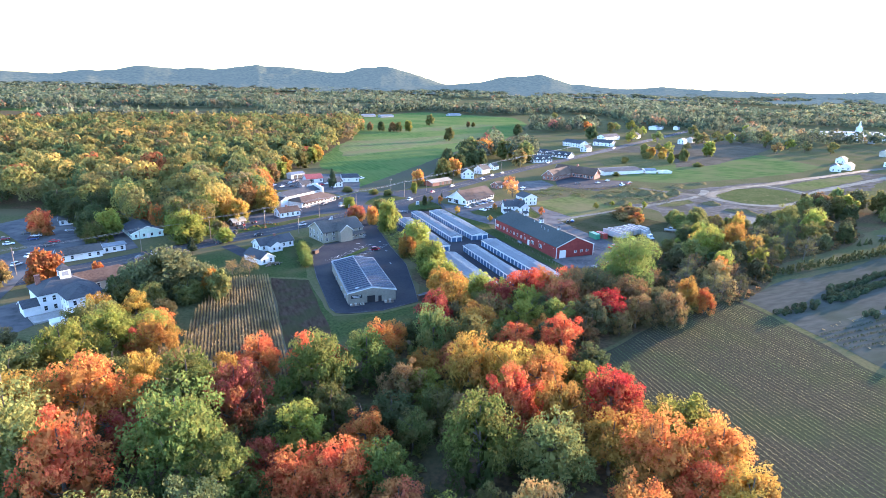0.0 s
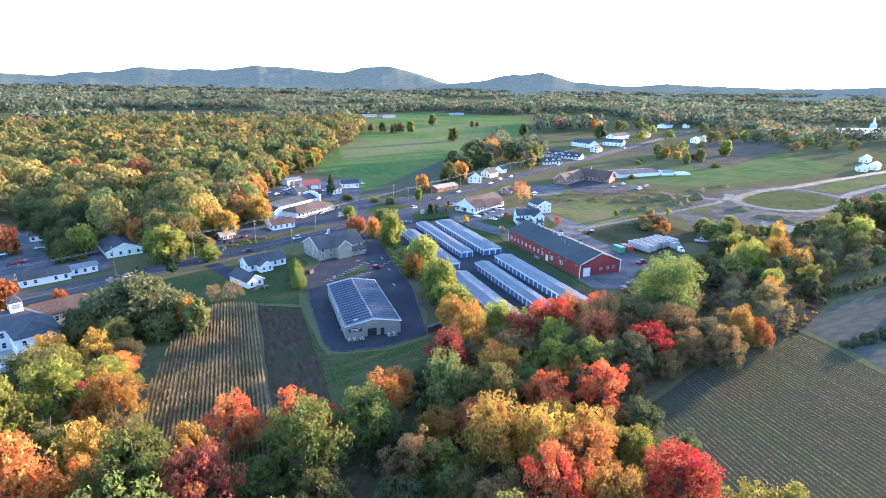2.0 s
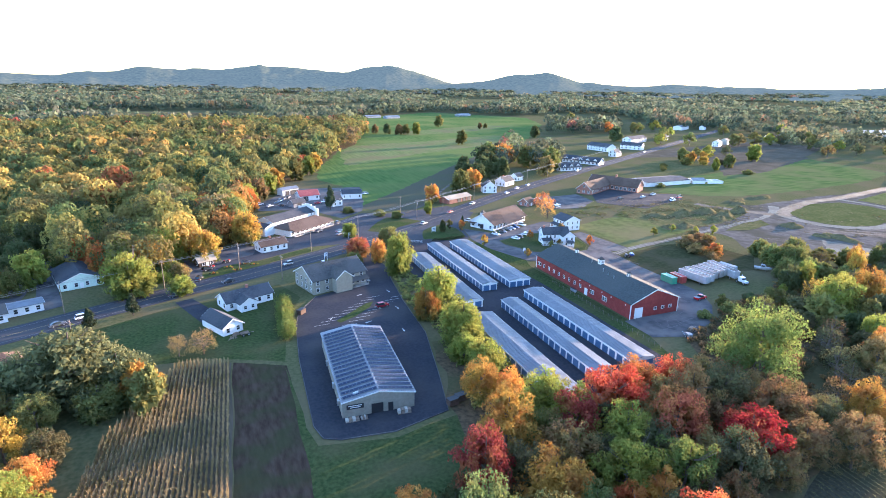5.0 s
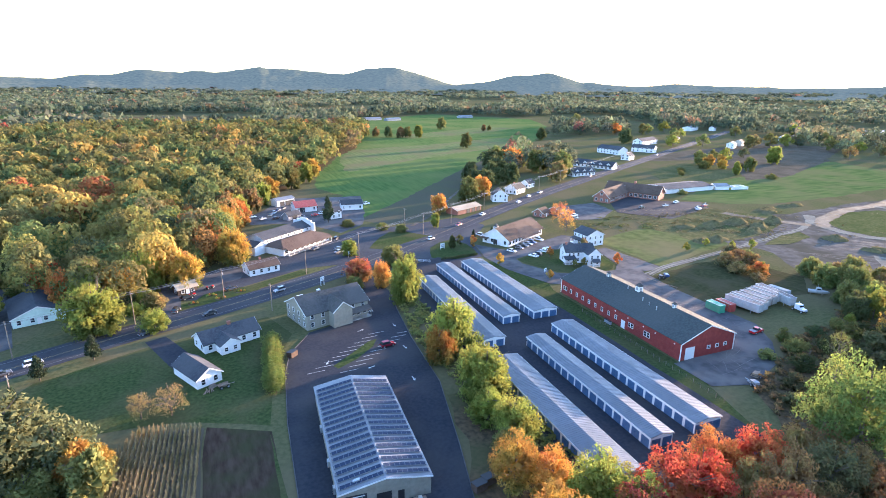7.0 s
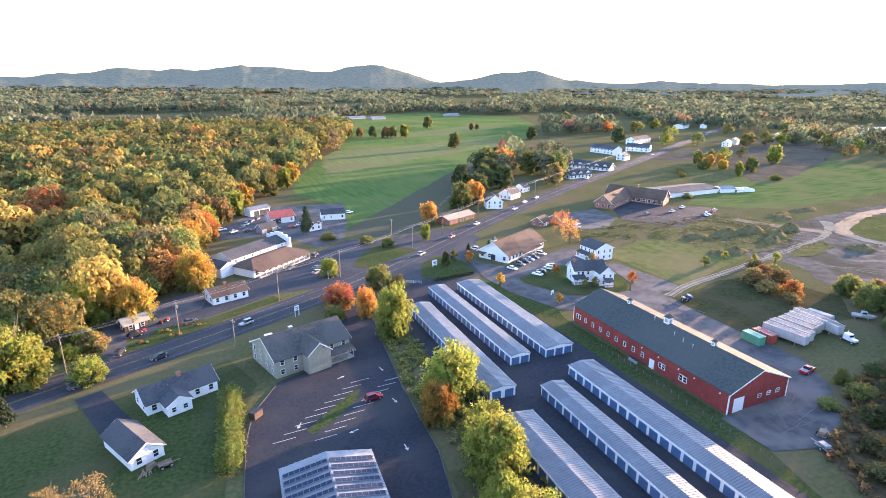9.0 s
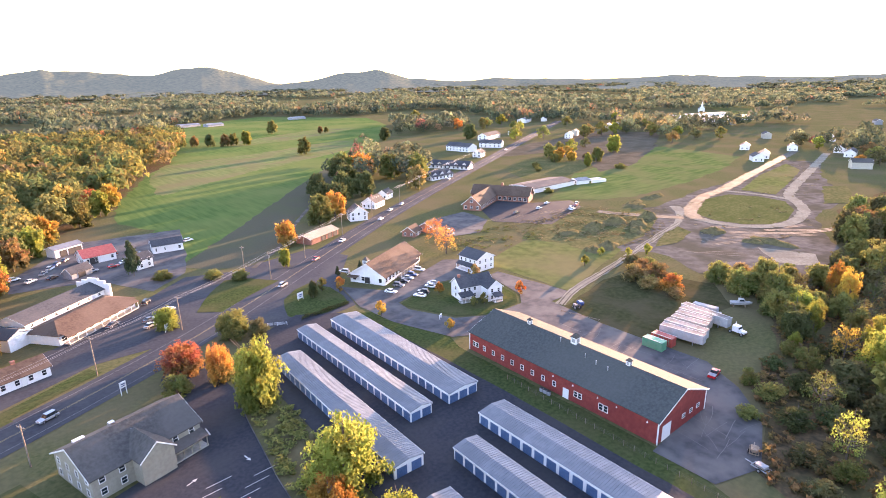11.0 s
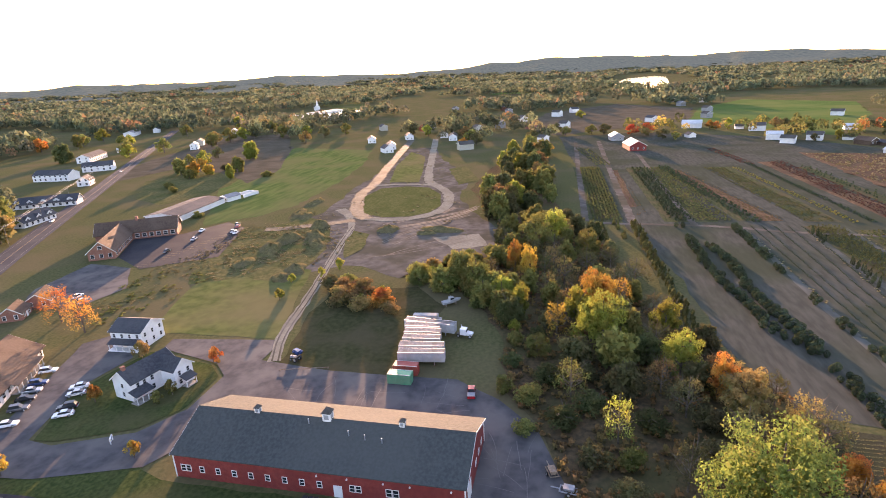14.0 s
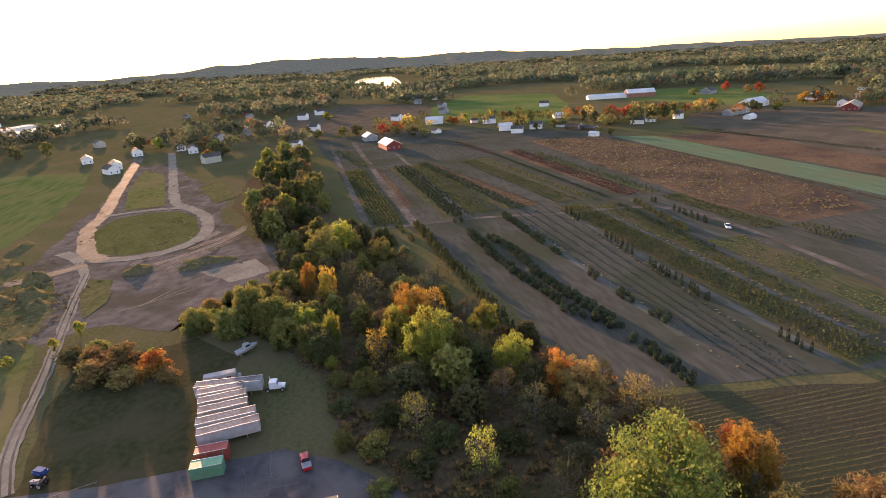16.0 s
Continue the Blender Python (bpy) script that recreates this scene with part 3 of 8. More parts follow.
# ---------- the plain, out to the hills ----------
def ground_sheet():
    bm = bmesh.new()
    rings = [0.5] + [60 * 1.28 ** k for k in range(18) if 60 * 1.28 ** k < 4700] + [4960]
    last = None
    for r in rings:
        row = [bm.verts.new((r * math.sin(a), r * math.cos(a), terrain(r, 0))) for a in (math.tau * k / 72 for k in range(72))]
        if last:
            for k in range(72):
                bm.faces.new((last[k], last[(k + 1) % 72], row[(k + 1) % 72], row[k]))
        else:
            bm.faces.new(row)
        last = row
    bmesh.ops.recalc_face_normals(bm, faces=bm.faces)
    if bm.faces[0].normal.z < 0:
        bmesh.ops.reverse_faces(bm, faces=bm.faces[:])
    return tagged(new("ground", link_mesh("ground", bm, GRASS)), "grassy valley plain with worn brown spots", "ground", kind="structure")


ground_sheet()


def hill_height(az):
    """Height of the skyline by bearing, in metres at 4.6 km."""
    def bell(c, w, h):
        return h * math.exp(-((az - c) / w) ** 2)
    west = bell(-30, 9, 46) + bell(-20, 5, 77) + bell(-13, 3, 33) + bell(-7.5, 3.2, 68) + bell(-3, 2.6, 97) + bell(1, 2.6, 90) + bell(5, 2.6, 110) + bell(8.5, 2.6, 115) + bell(12, 2.4, 87)
    north = bell(15.5, 2.2, 108) + bell(18.5, 2.2, 135) + bell(21.5, 2.2, 78) + bell(27, 3, 47) + bell(30.5, 2.4, 82) + bell(33.5, 2.2, 102) + bell(37, 3, 40) + bell(45, 6, 47) + bell(60, 10, 50)
    return west + north + bell(88, 12, 90) + bell(105, 8, 67) + bell(118, 7, 35) + bell(127, 5, 31) + bell(135, 5, 26) + bell(143, 6, 12) + bell(155, 10, 37)


def hills():
    haze = surf("hazed_wooded_hill", (0.026, 0.040, 0.026), (0.086, 0.086, 0.048), 0.045, (0.076, 0.074, 0.044), 0.004, 0.4, 1.0, bump=1.0, spec=0.0)
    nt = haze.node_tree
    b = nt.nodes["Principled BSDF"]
    # faint bluish emission on the hills paints the haze of distance
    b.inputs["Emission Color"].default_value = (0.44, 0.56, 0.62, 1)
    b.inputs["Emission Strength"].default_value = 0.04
    bm = bmesh.new()
    prof = ((3500, 0.0), (3700, 0.12), (3900, 0.26), (4100, 0.42), (4250, 0.62), (4400, 0.82), (4550, 0.96), (4650, 1.0), (4800, 0.75), (4930, 0.3))
    last = None
    for k in range(-180, 171 * 6):
        az = k / 6
        a = radians(az)
        row = []
        for r, f in prof:
            x, y = r * math.sin(a), r * math.cos(a)
            n = noise.fractal(Vector((x / 300, y / 300, 3)), 1.0, 2.0, 4)
            z = terrain(x, y) - 1 + hill_height(az + n * 1.2 * (1 - f)) * f * (1 + 1.1 * n * (1.04 - f)) + 3 * n * f + f * min(1, hill_height(az) / 60) * (11 * noise.noise(Vector((az * 0.45, 1.5, 3))) + 6 * noise.noise(Vector((az * 1.1, 6.5, 3))))
            row.append(bm.verts.new((x, y, z)))
        if last:
            for i in range(len(prof) - 1):
                bm.faces.new((last[i], last[i + 1], row[i + 1], row[i]))
        last = row
    bmesh.ops.recalc_face_normals(bm, faces=bm.faces)
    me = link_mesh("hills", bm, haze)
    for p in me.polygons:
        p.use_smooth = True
    tagged(new("backdrop", me), "wooded hills on the horizon, their blue haze a faint glow", "hills", kind="structure")


hills()

# ---------- fields and cover ----------
WOOD_SW = [(-75, 40), (-70, 165), (-48, 175), (-22, 172), (-12, 150), (-4, 128), (22, 136), (36, 136), (62, 150), (76, 205), (90, 205), (92, 160), (122, 160), (134, 150), (150, 178), (172, 186), (184, 194), (205, 196), (228, 204), (248, 220), (276, 206), (330, 212), (420, 240), (560, 232), (600, 205), (540, 200), (420, 190), (340, 178), (300, 162), (240, 156), (212, 140), (176, 126), (150, 128), (118, 120), (96, 112), (88, 60), (80, 20), (20, 0)]
WOOD_NW = [(-110, 390), (-60, 362), (-28, 300), (-2, 292), (14, 312), (30, 345), (36, 400), (60, 470), (110, 560), (160, 690), (192, 735), (250, 900), (355, 1300), (240, 1500), (-700, 1500), (-900, 800), (-500, 420)]
patch("ground", WOOD_SW, FLOOR, "shaded woodland floor of brown leaf litter", "woodland floor", 3)
patch("ground", WOOD_NW, FLOOR, "dark woodland floor of leaf litter", "woodland floor", 3)
patch("ground", [(101, 505), (112, 470), (102, 420), (103, 394), (140, 431), (190, 489), (284, 596), (396, 690), (440, 745), (506, 830), (640, 1010), (732, 1218), (595, 1480), (345, 1290), (250, 960), (193, 735), (162, 690), (114, 565)], MEADOW, "bright green hay meadow", "field", 4)
patch("ground", [(142, 570), (233, 635), (437, 743), (432, 822), (285, 762), (188, 740), (152, 650)], HAY, "paler mown strip across the meadow", "field", 4)
patch("ground", [(300, 850), (420, 890), (560, 985), (520, 1030), (400, 960), (300, 900)], HAY, "paler mown strip in the far meadow", "field", 4)
patch("ground", [(103, 392), (126, 371), (151, 395), (179, 437), (244, 517), (330, 612), (398, 690), (284, 598), (190, 491), (140, 433)], TILLED, "brown tilled strip beside the meadow", "field", 2)
patch("ground", [(325, 374), (346, 352), (372, 340), (446, 342), (530, 352), (612, 374), (640, 471), (545, 482), (430, 430)], GREENFIELD, "sunlit green field with long shadows", "field", 3)
patch("ground", [(443, 416), (500, 418), (560, 445), (649, 479), (671, 508), (617, 552), (530, 530), (487, 491), (465, 438)], SOIL, "brown bare field behind the brick building", "field", 3)
patch("ground", [(372, 436), (392, 472), (452, 513), (500, 500), (490, 470), (462, 434), (436, 425), (400, 424)], WEEDS, "rough weedy ground behind the sheds", "waste ground", 3)
patch("ground", [(440, 545), (560, 520), (640, 480), (800, 560), (760, 640), (560, 600)], SOIL, "brown bare field beyond the road", "field", 5)
STUBBLE_FIELD = patch("ground", [(98, 111), (132, 124), (165, 132), (178, 131), (176, 114), (168, 78), (150, -40), (60, -40), (84, 30), (92, 60)], STUBBLE, "harvested field with curved stubble rows", "field", 1.5)
patch("ground", [(182, 130), (214, 138), (268, 140), (330, 152), (420, 158), (540, 176), (680, 186), (705, 96), (640, -10), (560, -60), (330, -130), (220, -130), (170, 60), (178, 112)], NURSERY, "sandy nursery ground between planted rows", "nursery field", 2)
patch("ground", [(260, 280), (269, 266), (256, 241), (274, 231), (282, 207), (296, 200), (319, 208), (360, 231), (400, 245), (433, 243), (500, 266), (550, 288), (620, 308), (612, 335), (520, 322), (427, 322), (354, 315), (314, 324), (286, 298)], SAND, "bare sandy earth of a building site", "bare ground", 3)
patch("ground", [(203, 309), (203, 264), (236, 273), (262, 280), (268, 312), (241, 320)], TURF, "mown yellow-green lawn", "lawn", 1)
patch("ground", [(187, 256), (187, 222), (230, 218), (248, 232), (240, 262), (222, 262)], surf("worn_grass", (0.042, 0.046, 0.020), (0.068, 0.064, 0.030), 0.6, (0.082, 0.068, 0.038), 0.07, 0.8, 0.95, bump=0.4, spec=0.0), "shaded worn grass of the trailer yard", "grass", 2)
patch("ground", [(243, 323), (275, 340), (309, 338), (343, 319), (336, 305), (300, 288), (257, 282), (249, 290), (252, 304)], WEEDS, "rough weedy bank with dry grass", "waste ground", 3)
RING = [(366, 299), (351, 288), (345, 276), (347, 262), (356, 253), (371, 250), (400, 256), (422, 268), (427, 286), (420, 302), (395, 305)]
patch("ground", RING, surf("ring_weeds", (0.075, 0.085, 0.03), (0.115, 0.115, 0.048), 0.6, (0.06, 0.075, 0.025), 0.08, 0.6, 0.95, bump=0.6, spec=0.0), "weedy island inside the sandy loop", "waste ground", 1)
# white gravel pad
patch("ground", [(308, 240), (316, 219), (298, 213), (291, 227)], TRACK, "pale gravel pad", "gravel pad", 1.2)

CORN = [(20.0, 213.5), (7, 216.5), (0, 203), (-7, 186), (-12, 154), (-12, 128), (15.5, 128), (16.3, 141)]
patch("ground", CORN, SOIL, "brown soil under the dry corn", "cornfield", 0.5)
patch("ground", [(20.4, 213.5), (34, 206), (33, 178), (30, 135), (16.2, 135)], surf("dark_soil", (0.042, 0.029, 0.021), (0.072, 0.052, 0.037), 0.9, (0.045, 0.05, 0.022), 0.12, 0.7, 0.98, bump=0.5, stretch=(1.0, 0.25, -3), spec=0.0), "dark tilled strip beside the corn", "field", 0.6)
patch("ground", [(34.5, 212), (37, 230), (42, 246), (46, 256), (40, 272), (6, 262), (-20, 250), (-30, 228), (-6, 220), (8, 219), (22, 215), (34, 208)], LAWN, "mown lawn behind the white house", "lawn", 1)
patch("ground", [(33.5, 206), (34, 176), (35, 168), (52, 164.5), (67, 168), (64, 150), (36, 135.5), (30.5, 135.5)], LAWN, "grass verge round the parking lot", "grass", 0.8)
patch("ground", [(133, 160), (143, 190), (143, 258), (150, 276), (140, 296), (134, 300)], LAWN, "strip of grass beside the red hall", "grass", 0.8)

# nursery beds, rows along x
for bed_y, w, x0, x1, slope, mat_bed, say in ((68.8, 13.5, 174, 333, 0.0, BEDGREEN, "green bed under young evergreens"), (54.5, 8, 184, 328, 0.0, BEDGREEN, "narrow green nursery bed"), (161, 15, 338, 495, 0.035, BEDGREEN, "dense green nursery bed"), (144.5, 5, 368, 478, 0.01, RUSTBED, "brown strip of small shrubs"), (146.5, 5, 212, 333, 0.03, BEDGREEN, "weedy strip under young conifers"),
                                              (121, 24, 339, 488, 0.03, BEDGREEN, "weedy ground under nursery shrubs"), (96, 7, 342, 490, 0.11, BEDGREEN, "low green nursery bed"), (85, 9, 342, 478, 0.165, RUSTBED, "low brown nursery bed"), (64, 14, 340, 486, 0.07, BEDGREEN, "wide low green nursery bed"), (30, 12, 340, 505, 0.05, RUSTBED, "reddish ground under wine-red shrubs"), (19, 8, 336, 482, 0.03, BEDGREEN, "green ground under young evergreens"), (12, 13, 266, 330, 0.05, BEDGREEN, "dull green ground under close shrubs"), (38, 16, 186, 262, 0.0, BEDGREEN, "bare ground greened by weeds")):
    lift = [(x, bed_y + (x - (337 if x0 > 300 else 300)) * slope) for x in (x0, (x0 + x1) / 2, x1)]
    patch("ground", [(x, y - w / 2) for x, y in lift] + [(x, y + w / 2) for x, y in reversed(lift)], mat_bed, say, "nursery bed", 1)
patch("ground", [(545, 4), (423, 6), (300, 8), (268, 0), (268, -45), (300, -58), (420, -60), (530, -58)], RUSTBED, "rust and yellow field of drying shrubs", "field", 3)
patch("ground", [(523, -66), (400, -64), (279, -68), (200, -72), (200, -106), (303, -100), (400, -97), (503, -94)], SOWN, "green strip of sown grass", "field", 1)
patch("ground", [(500, -98), (400, -101), (300, -104), (200, -110), (200, -190), (480, -180)], RUSTBED, "rust-brown field beyond the green strip", "field", 2)
patch("ground", [(820, 30), (720, -10), (640, -60), (820, -170), (1020, -240), (1150, -120), (1000, -20)], MEADOW, "green meadow behind the farmhouses", "field", 5)
patch("ground", [(690, 190), (820, 30), (1000, -10), (1150, 90), (1000, 210), (800, 230)], SOIL, "brown field near the river", "field", 6)
patch("ground", [(640, -240), (560, -160), (300, -140), (260, -300), (500, -420)], SOIL, "brown tilled field", "field", 6)
patch("ground", [(454, -234), (406, -219), (396, -227), (446, -243)], TURF, "pale green strip in the tilled field", "field", 2)
patch("ground", [(700, -420), (640, -300), (820, -260), (980, -330), (900, -480)], MEADOW, "green field by the far barns", "field", 6)
for fx, fy, fw, fd, fr, fm in ((1500, -700, 500, 90, 20, TURF), (1250, -900, 500, 70, 30, MEADOW), (1900, 300, 400, 120, -10, MEADOW), (1400, 700, 500, 100, 30, TURF), (1100, 1100, 400, 110, 45, MEADOW), (600, 1900, 500, 110, 80, SOIL), (-300, 1700, 420, 100, 70, MEADOW), (-500, 1050, 260, 70, 60, SOIL), (1700, 1500, 600, 120, 45, TURF)):
    c, s = math.cos(radians(fr)), math.sin(radians(fr))
    patch("ground", [(fx + u * fw / 2 * c - v * fd / 2 * s, fy + u * fw / 2 * s + v * fd / 2 * c) for u, v in ((-1, -1), (1, -1), (1, 1), (-1, 1))], fm, "distant open field among the woods", "field", 12, 40)


def river():
    bm = bmesh.new()
    bm.faces.new([bm.verts.new((x, y, 0.9 + terrain(x, y))) for x, y in ((1640, -86), (1640, -20), (1760, 26), (2000, 26), (2300, -10), (2640, -74), (2900, -150), (2900, -240), (2560, -220), (2000, -140))])
    bmesh.ops.recalc_face_normals(bm, faces=bm.faces)
    tagged(new("water", link_mesh("water", bm, WATER)), "bright bend of the river mirroring the sky", "river", kind="structure")


river()

# ---------- roads and paving ----------
MAIN = [(-260, 168), (-140, 212), (-60, 246), (-8, 271), (22, 284), (52, 298), (86, 316), (124, 342), (165, 371), (225, 412), (310, 464), (440, 541), (610, 645), (760, 735), (900, 820)]
patch("pavement", [(38, 332), (54, 338), (74, 352), (88, 366), (102, 378), (118, 372), (133, 375), (158, 380), (166, 358), (144, 330), (138, 306), (114, 302), (100, 318), (60, 318), (41, 308), (20, 296), (8, 300), (14, 314)], ROADTAR, "grey asphalt forecourt and crossing", "paving", 0.5)
patch("pavement", [(48, 423), (74, 470), (124, 462), (112, 410), (104, 384), (88, 370), (75, 397), (46, 404)], OLDASPHALT, "gravelly yard behind the shop", "yard", 1)
ribbon("road", MAIN, 13.0, ROADTAR, "grey two-lane highway through the village", "road")
for side in (-0.18, 0.18):
    ribbon("trim", [(x - side * 0.45, y + side * 0.9) for x, y in MAIN], 0.12, PAINTYELLOW, "worn yellow centre line", "road marking")
for side in (-4.6, 4.6):
    ribbon("trim", [(x - side * 0.48, y + side * 0.88) for x, y in MAIN], 0.12, PAINTWORN, "worn white edge line", "road marking")
patch("ground", [(93.9, 337), (100.6, 331.5), (113.3, 340), (128.6, 348), (121, 358.6), (112.4, 363), (104, 353.5), (99, 346)], LAWN, "grass island at the crossing", "grass", 0.6)
patch("ground", [(120.8, 327.6), (128, 334), (135.5, 337.5), (139.7, 327.5), (139, 316), (137, 309), (128, 307), (117, 306.5), (116, 313), (118, 320)], LAWN, "grass corner with a sign", "grass", 0.6)
patch("pavement", [(40.4, 231), (37.6, 208), (35.4, 175.3), (36.5, 170.3), (40, 168.4), (51.8, 166.9), (66, 170.2), (70.3, 186), (76.7, 212), (79, 240), (82, 262), (85, 280), (84, 300), (76, 304), (72, 296), (70, 268), (64, 259), (51, 254.5), (43, 242)], ASPHALT, "dark asphalt parking lot with a kerb", "parking lot", 0)
patch("ground", [(54, 228.5), (60, 232), (66.5, 238), (69, 242.5), (66, 241.5), (59, 235.5), (53, 230.5)], LAWN, "narrow planted island in the parking lot", "grass", 0)
patch("pavement", [(88, 158), (134, 158), (135.5, 232), (134.5, 300), (118, 312), (98, 303), (93, 280), (91, 230)], ASPHALT, "dark asphalt between the storage rows", "paving", 0.4)
patch("pavement", [(143, 325), (154, 309), (193, 324), (203, 316), (187, 301), (170, 304), (150, 297), (149, 290), (156, 274), (166, 268), (181, 268), (184, 260), (165, 255), (158, 257), (146, 264), (139, 285), (138, 304)], OLDASPHALT, "worn asphalt drive and parking of the hall", "paving", 0.4)
patch("pavement", [(181, 268), (187, 274), (193, 296), (199, 297), (202, 264), (199, 262), (190, 262), (187, 240), (187, 206), (180, 195), (168, 185), (152, 179), (141, 183), (141, 196), (165, 197), (165, 255), (184, 260)], OLDASPHALT, "worn patched asphalt yard behind the red hall", "yard", 0.4)
patch("ground", [(150, 296), (150, 291), (157, 275), (166, 269), (181, 269.5), (186, 275), (191, 298), (186, 299.5), (170, 303)], LAWN, "grass round the white farmhouses", "lawn", 0.4)
patch("pavement", [(-75, 291), (-101, 344), (-73, 378), (-45, 345), (-44, 280), (-66, 272), (-69, 214), (-60, 219), (-52, 195), (-64, 178), (-110, 190), (-104, 262)], OLDASPHALT, "grey asphalt parking lot of a car dealer", "parking lot", 0.5)
patch("pavement", [(-43, 303), (-45, 356), (-33, 360), (-34, 292), (-30, 276), (-37, 272)], OLDASPHALT, "drive beside the mint house", "driveway", 0.3)
patch("pavement", [(4.8, 266), (10.2, 268), (18.4, 250), (13, 244.5)], ASPHALT, "asphalt driveway to the white garage", "driveway", 0.2)
patch("pavement", [(271, 380), (257, 357), (275, 331), (322, 346), (332, 362), (309, 374), (299, 395)], ASPHALT, "asphalt parking lot of the brick building", "parking lot", 0.4)
patch("pavement", [(213, 372), (232, 384), (262, 386), (258, 362), (236, 346), (218, 350)], OLDASPHALT, "gravel yard round the brick cottages", "yard", 1)
# sandy tracks
ribbon("road", [(190, 258), (205, 264), (232, 268), (261, 274), (296, 281), (326, 286), (352, 300), (362, 308)], 3.4, TRACK, "rutted sandy track", "track")
ribbon("road", [(362, 308), (348, 296), (341, 284), (339, 268), (347, 252), (368, 245), (404, 251), (430, 266), (445, 276), (560, 298), (690, 324)], 6.5, TRACK, "pale sandy loop road", "track")
ribbon("road", [(341, 284), (352, 294), (376, 303), (406, 311), (430, 310), (508, 324), (600, 338), (690, 352)], 7.5, SITEROAD, "stony grey road round the loop", "track")
ribbon("road", [(430, 268), (434, 288), (430, 310)], 4.5, TRACK, "sandy crossing of the loop", "track")
ribbon("road", [(338, 290), (330, 304), (322, 318), (318, 332)], 7.0, SITEROAD, "stony haul road beside the earth heaps", "track")
patch("ground", [(440, 280), (502, 292), (560, 305), (590, 326), (508, 317), (440, 302)], TURF, "grassy strip between the site roads", "grass", 1)
for ruts in (-0.9, 0.9):
    ribbon("trim", [(190, 258 + ruts), (205, 264 + ruts), (232, 268 + ruts), (261, 274 + ruts), (296, 281 + ruts), (326, 286 + ruts)], 0.5, SAND, "worn wheel rut", "rut")
for ty, x0, x1, w in ((102, 200, 330, 2.6), (77.2, 176, 330, 2.8), (60.3, 184, 330, 1.8), (148, 332, 640, 4.0), (170, 339, 640, 3.5), (121, 332, 560, 3.0), (37, 262, 330, 2.5)):
    ribbon("road", [(x0, ty), ((x0 + x1) / 2, ty + 0.5), (x1, ty)], w, LANE if x0 < 300 else SAND, "worn lane between nursery beds", "track")
ribbon("road", [(336, 168), (334, 140), (332, 110), (322, 84), (318, 40), (300, 24), (262, 22), (200, 26)], 3.2, SAND, "sandy cross track of the nursery", "track")
ribbon("road", [(127, 370), (152, 395), (180, 437), (245, 517)], 2.2, SAND, "farm track beside the tilled strip", "track")
# grass verge along the road
ribbon("ground", [(60, 314), (40, 303), (20, 294), (0, 285)], 5.0, LAWN, "grass verge along the highway", "grass")
for k in range(7):
    x, y = 69.2 + k * 0.75, 262.5 + k * 0.12
    bm = boxes((x, x + 0.28, y, y + 3.2, 0.10, 0.125))
    tagged(new("trim", link_mesh("hatch_line", bm, PAINTWHITE)), "white painted hatching beside the office", "road marking", kind="structure")
patch("pavement", [(6, 308), (6, 318), (22, 326), (33, 334), (38, 326), (35, 314), (24, 309), (14, 302), (14, 292), (11, 284), (8, 290)], OLDASPHALT, "dark gravel drive before the wood", "driveway", 0.8)
patch("ground", [(15, 289.5), (21, 290.5), (41, 299.5), (39, 304), (31, 304.6), (21.8, 301.5)], LAWN, "small lawn with flower beds beside the highway", "lawn", 0.4)
for gx, gy, gw in ((18, 293, 3.4), (24, 299, 4.0), (30, 301.5, 4.2), (34, 299.5, 3.2), (27, 294.6, 3.6)):
    patch("ground", [(gx - gw / 2, gy - 0.9), (gx + gw / 2, gy - 0.2), (gx + gw / 2, gy + 0.9), (gx - gw / 2, gy + 0.3)], SOIL, "dug flower bed in the lawn", "flower bed", 0.2, 1.0)
# sealed cracks in the worn asphalt
crack_rng = random.Random(12)
CRACK = plain("crack_filler", (0.118, 0.114, 0.112), 0.9)
for k in range(34):
    x, y, a = crack_rng.uniform(167, 180), crack_rng.uniform(200, 248), crack_rng.choice((80, 95, 10, -5, 40))
    if k % 3 == 0:
        x, y = crack_rng.uniform(146, 162), crack_rng.uniform(186, 194)
    line = [(x, y)]
    for _ in range(4):
        a += crack_rng.uniform(-11, 11)
        line.append((line[-1][0] + 2.2 * math.cos(radians(a)), line[-1][1] + 2.2 * math.sin(radians(a))))
    ribbon("trim", line, crack_rng.uniform(0.07, 0.16), CRACK, "pale crack in the worn asphalt", "crack", 0.125)
# tyre tracks curving round the loop, pressed smooth and damp
# paler than the site's sand: the wet glint is put into the colour
RUT = surf("damp_sand_with_glint", (0.130, 0.120, 0.104), (0.185, 0.170, 0.148), 0.6, (0.100, 0.092, 0.078), 0.2, 0.7, 0.9, bump=0.25, spec=0.02)
for k, (line, w) in enumerate((([(326, 261), (333, 251), (341, 242), (353, 233), (365, 228)], 1.1), ([(342, 250), (351, 240), (362, 231), (370, 228)], 0.9), ([(329, 271), (342, 258), (355, 246), (366, 240)], 0.8), ([(322, 258), (330, 247), (340, 237), (350, 230)], 0.7), ([(300, 262), (312, 258), (324, 250), (336, 238)], 0.6), ([(297, 256), (310, 251), (322, 245)], 0.6), ([(338, 268), (346, 255), (358, 243)], 0.5))):
    for side in (-0.9, 0.9):
        ribbon("trim", [(x + side * 0.8, y + side * 0.7) for x, y in line], w, RUT, "tyre track in sandy ground", "track", 0.09 + 0.002 * k)
patch("ground", [(276, 272), (300, 281), (318, 283), (312, 273), (289, 268)], WEEDS, "dry grass between the site tracks", "grass", 1)
patch("ground", [(430, 250), (492, 269), (505, 258), (446, 238)], WEEDS, "weeds beside the loop road", "grass", 2)
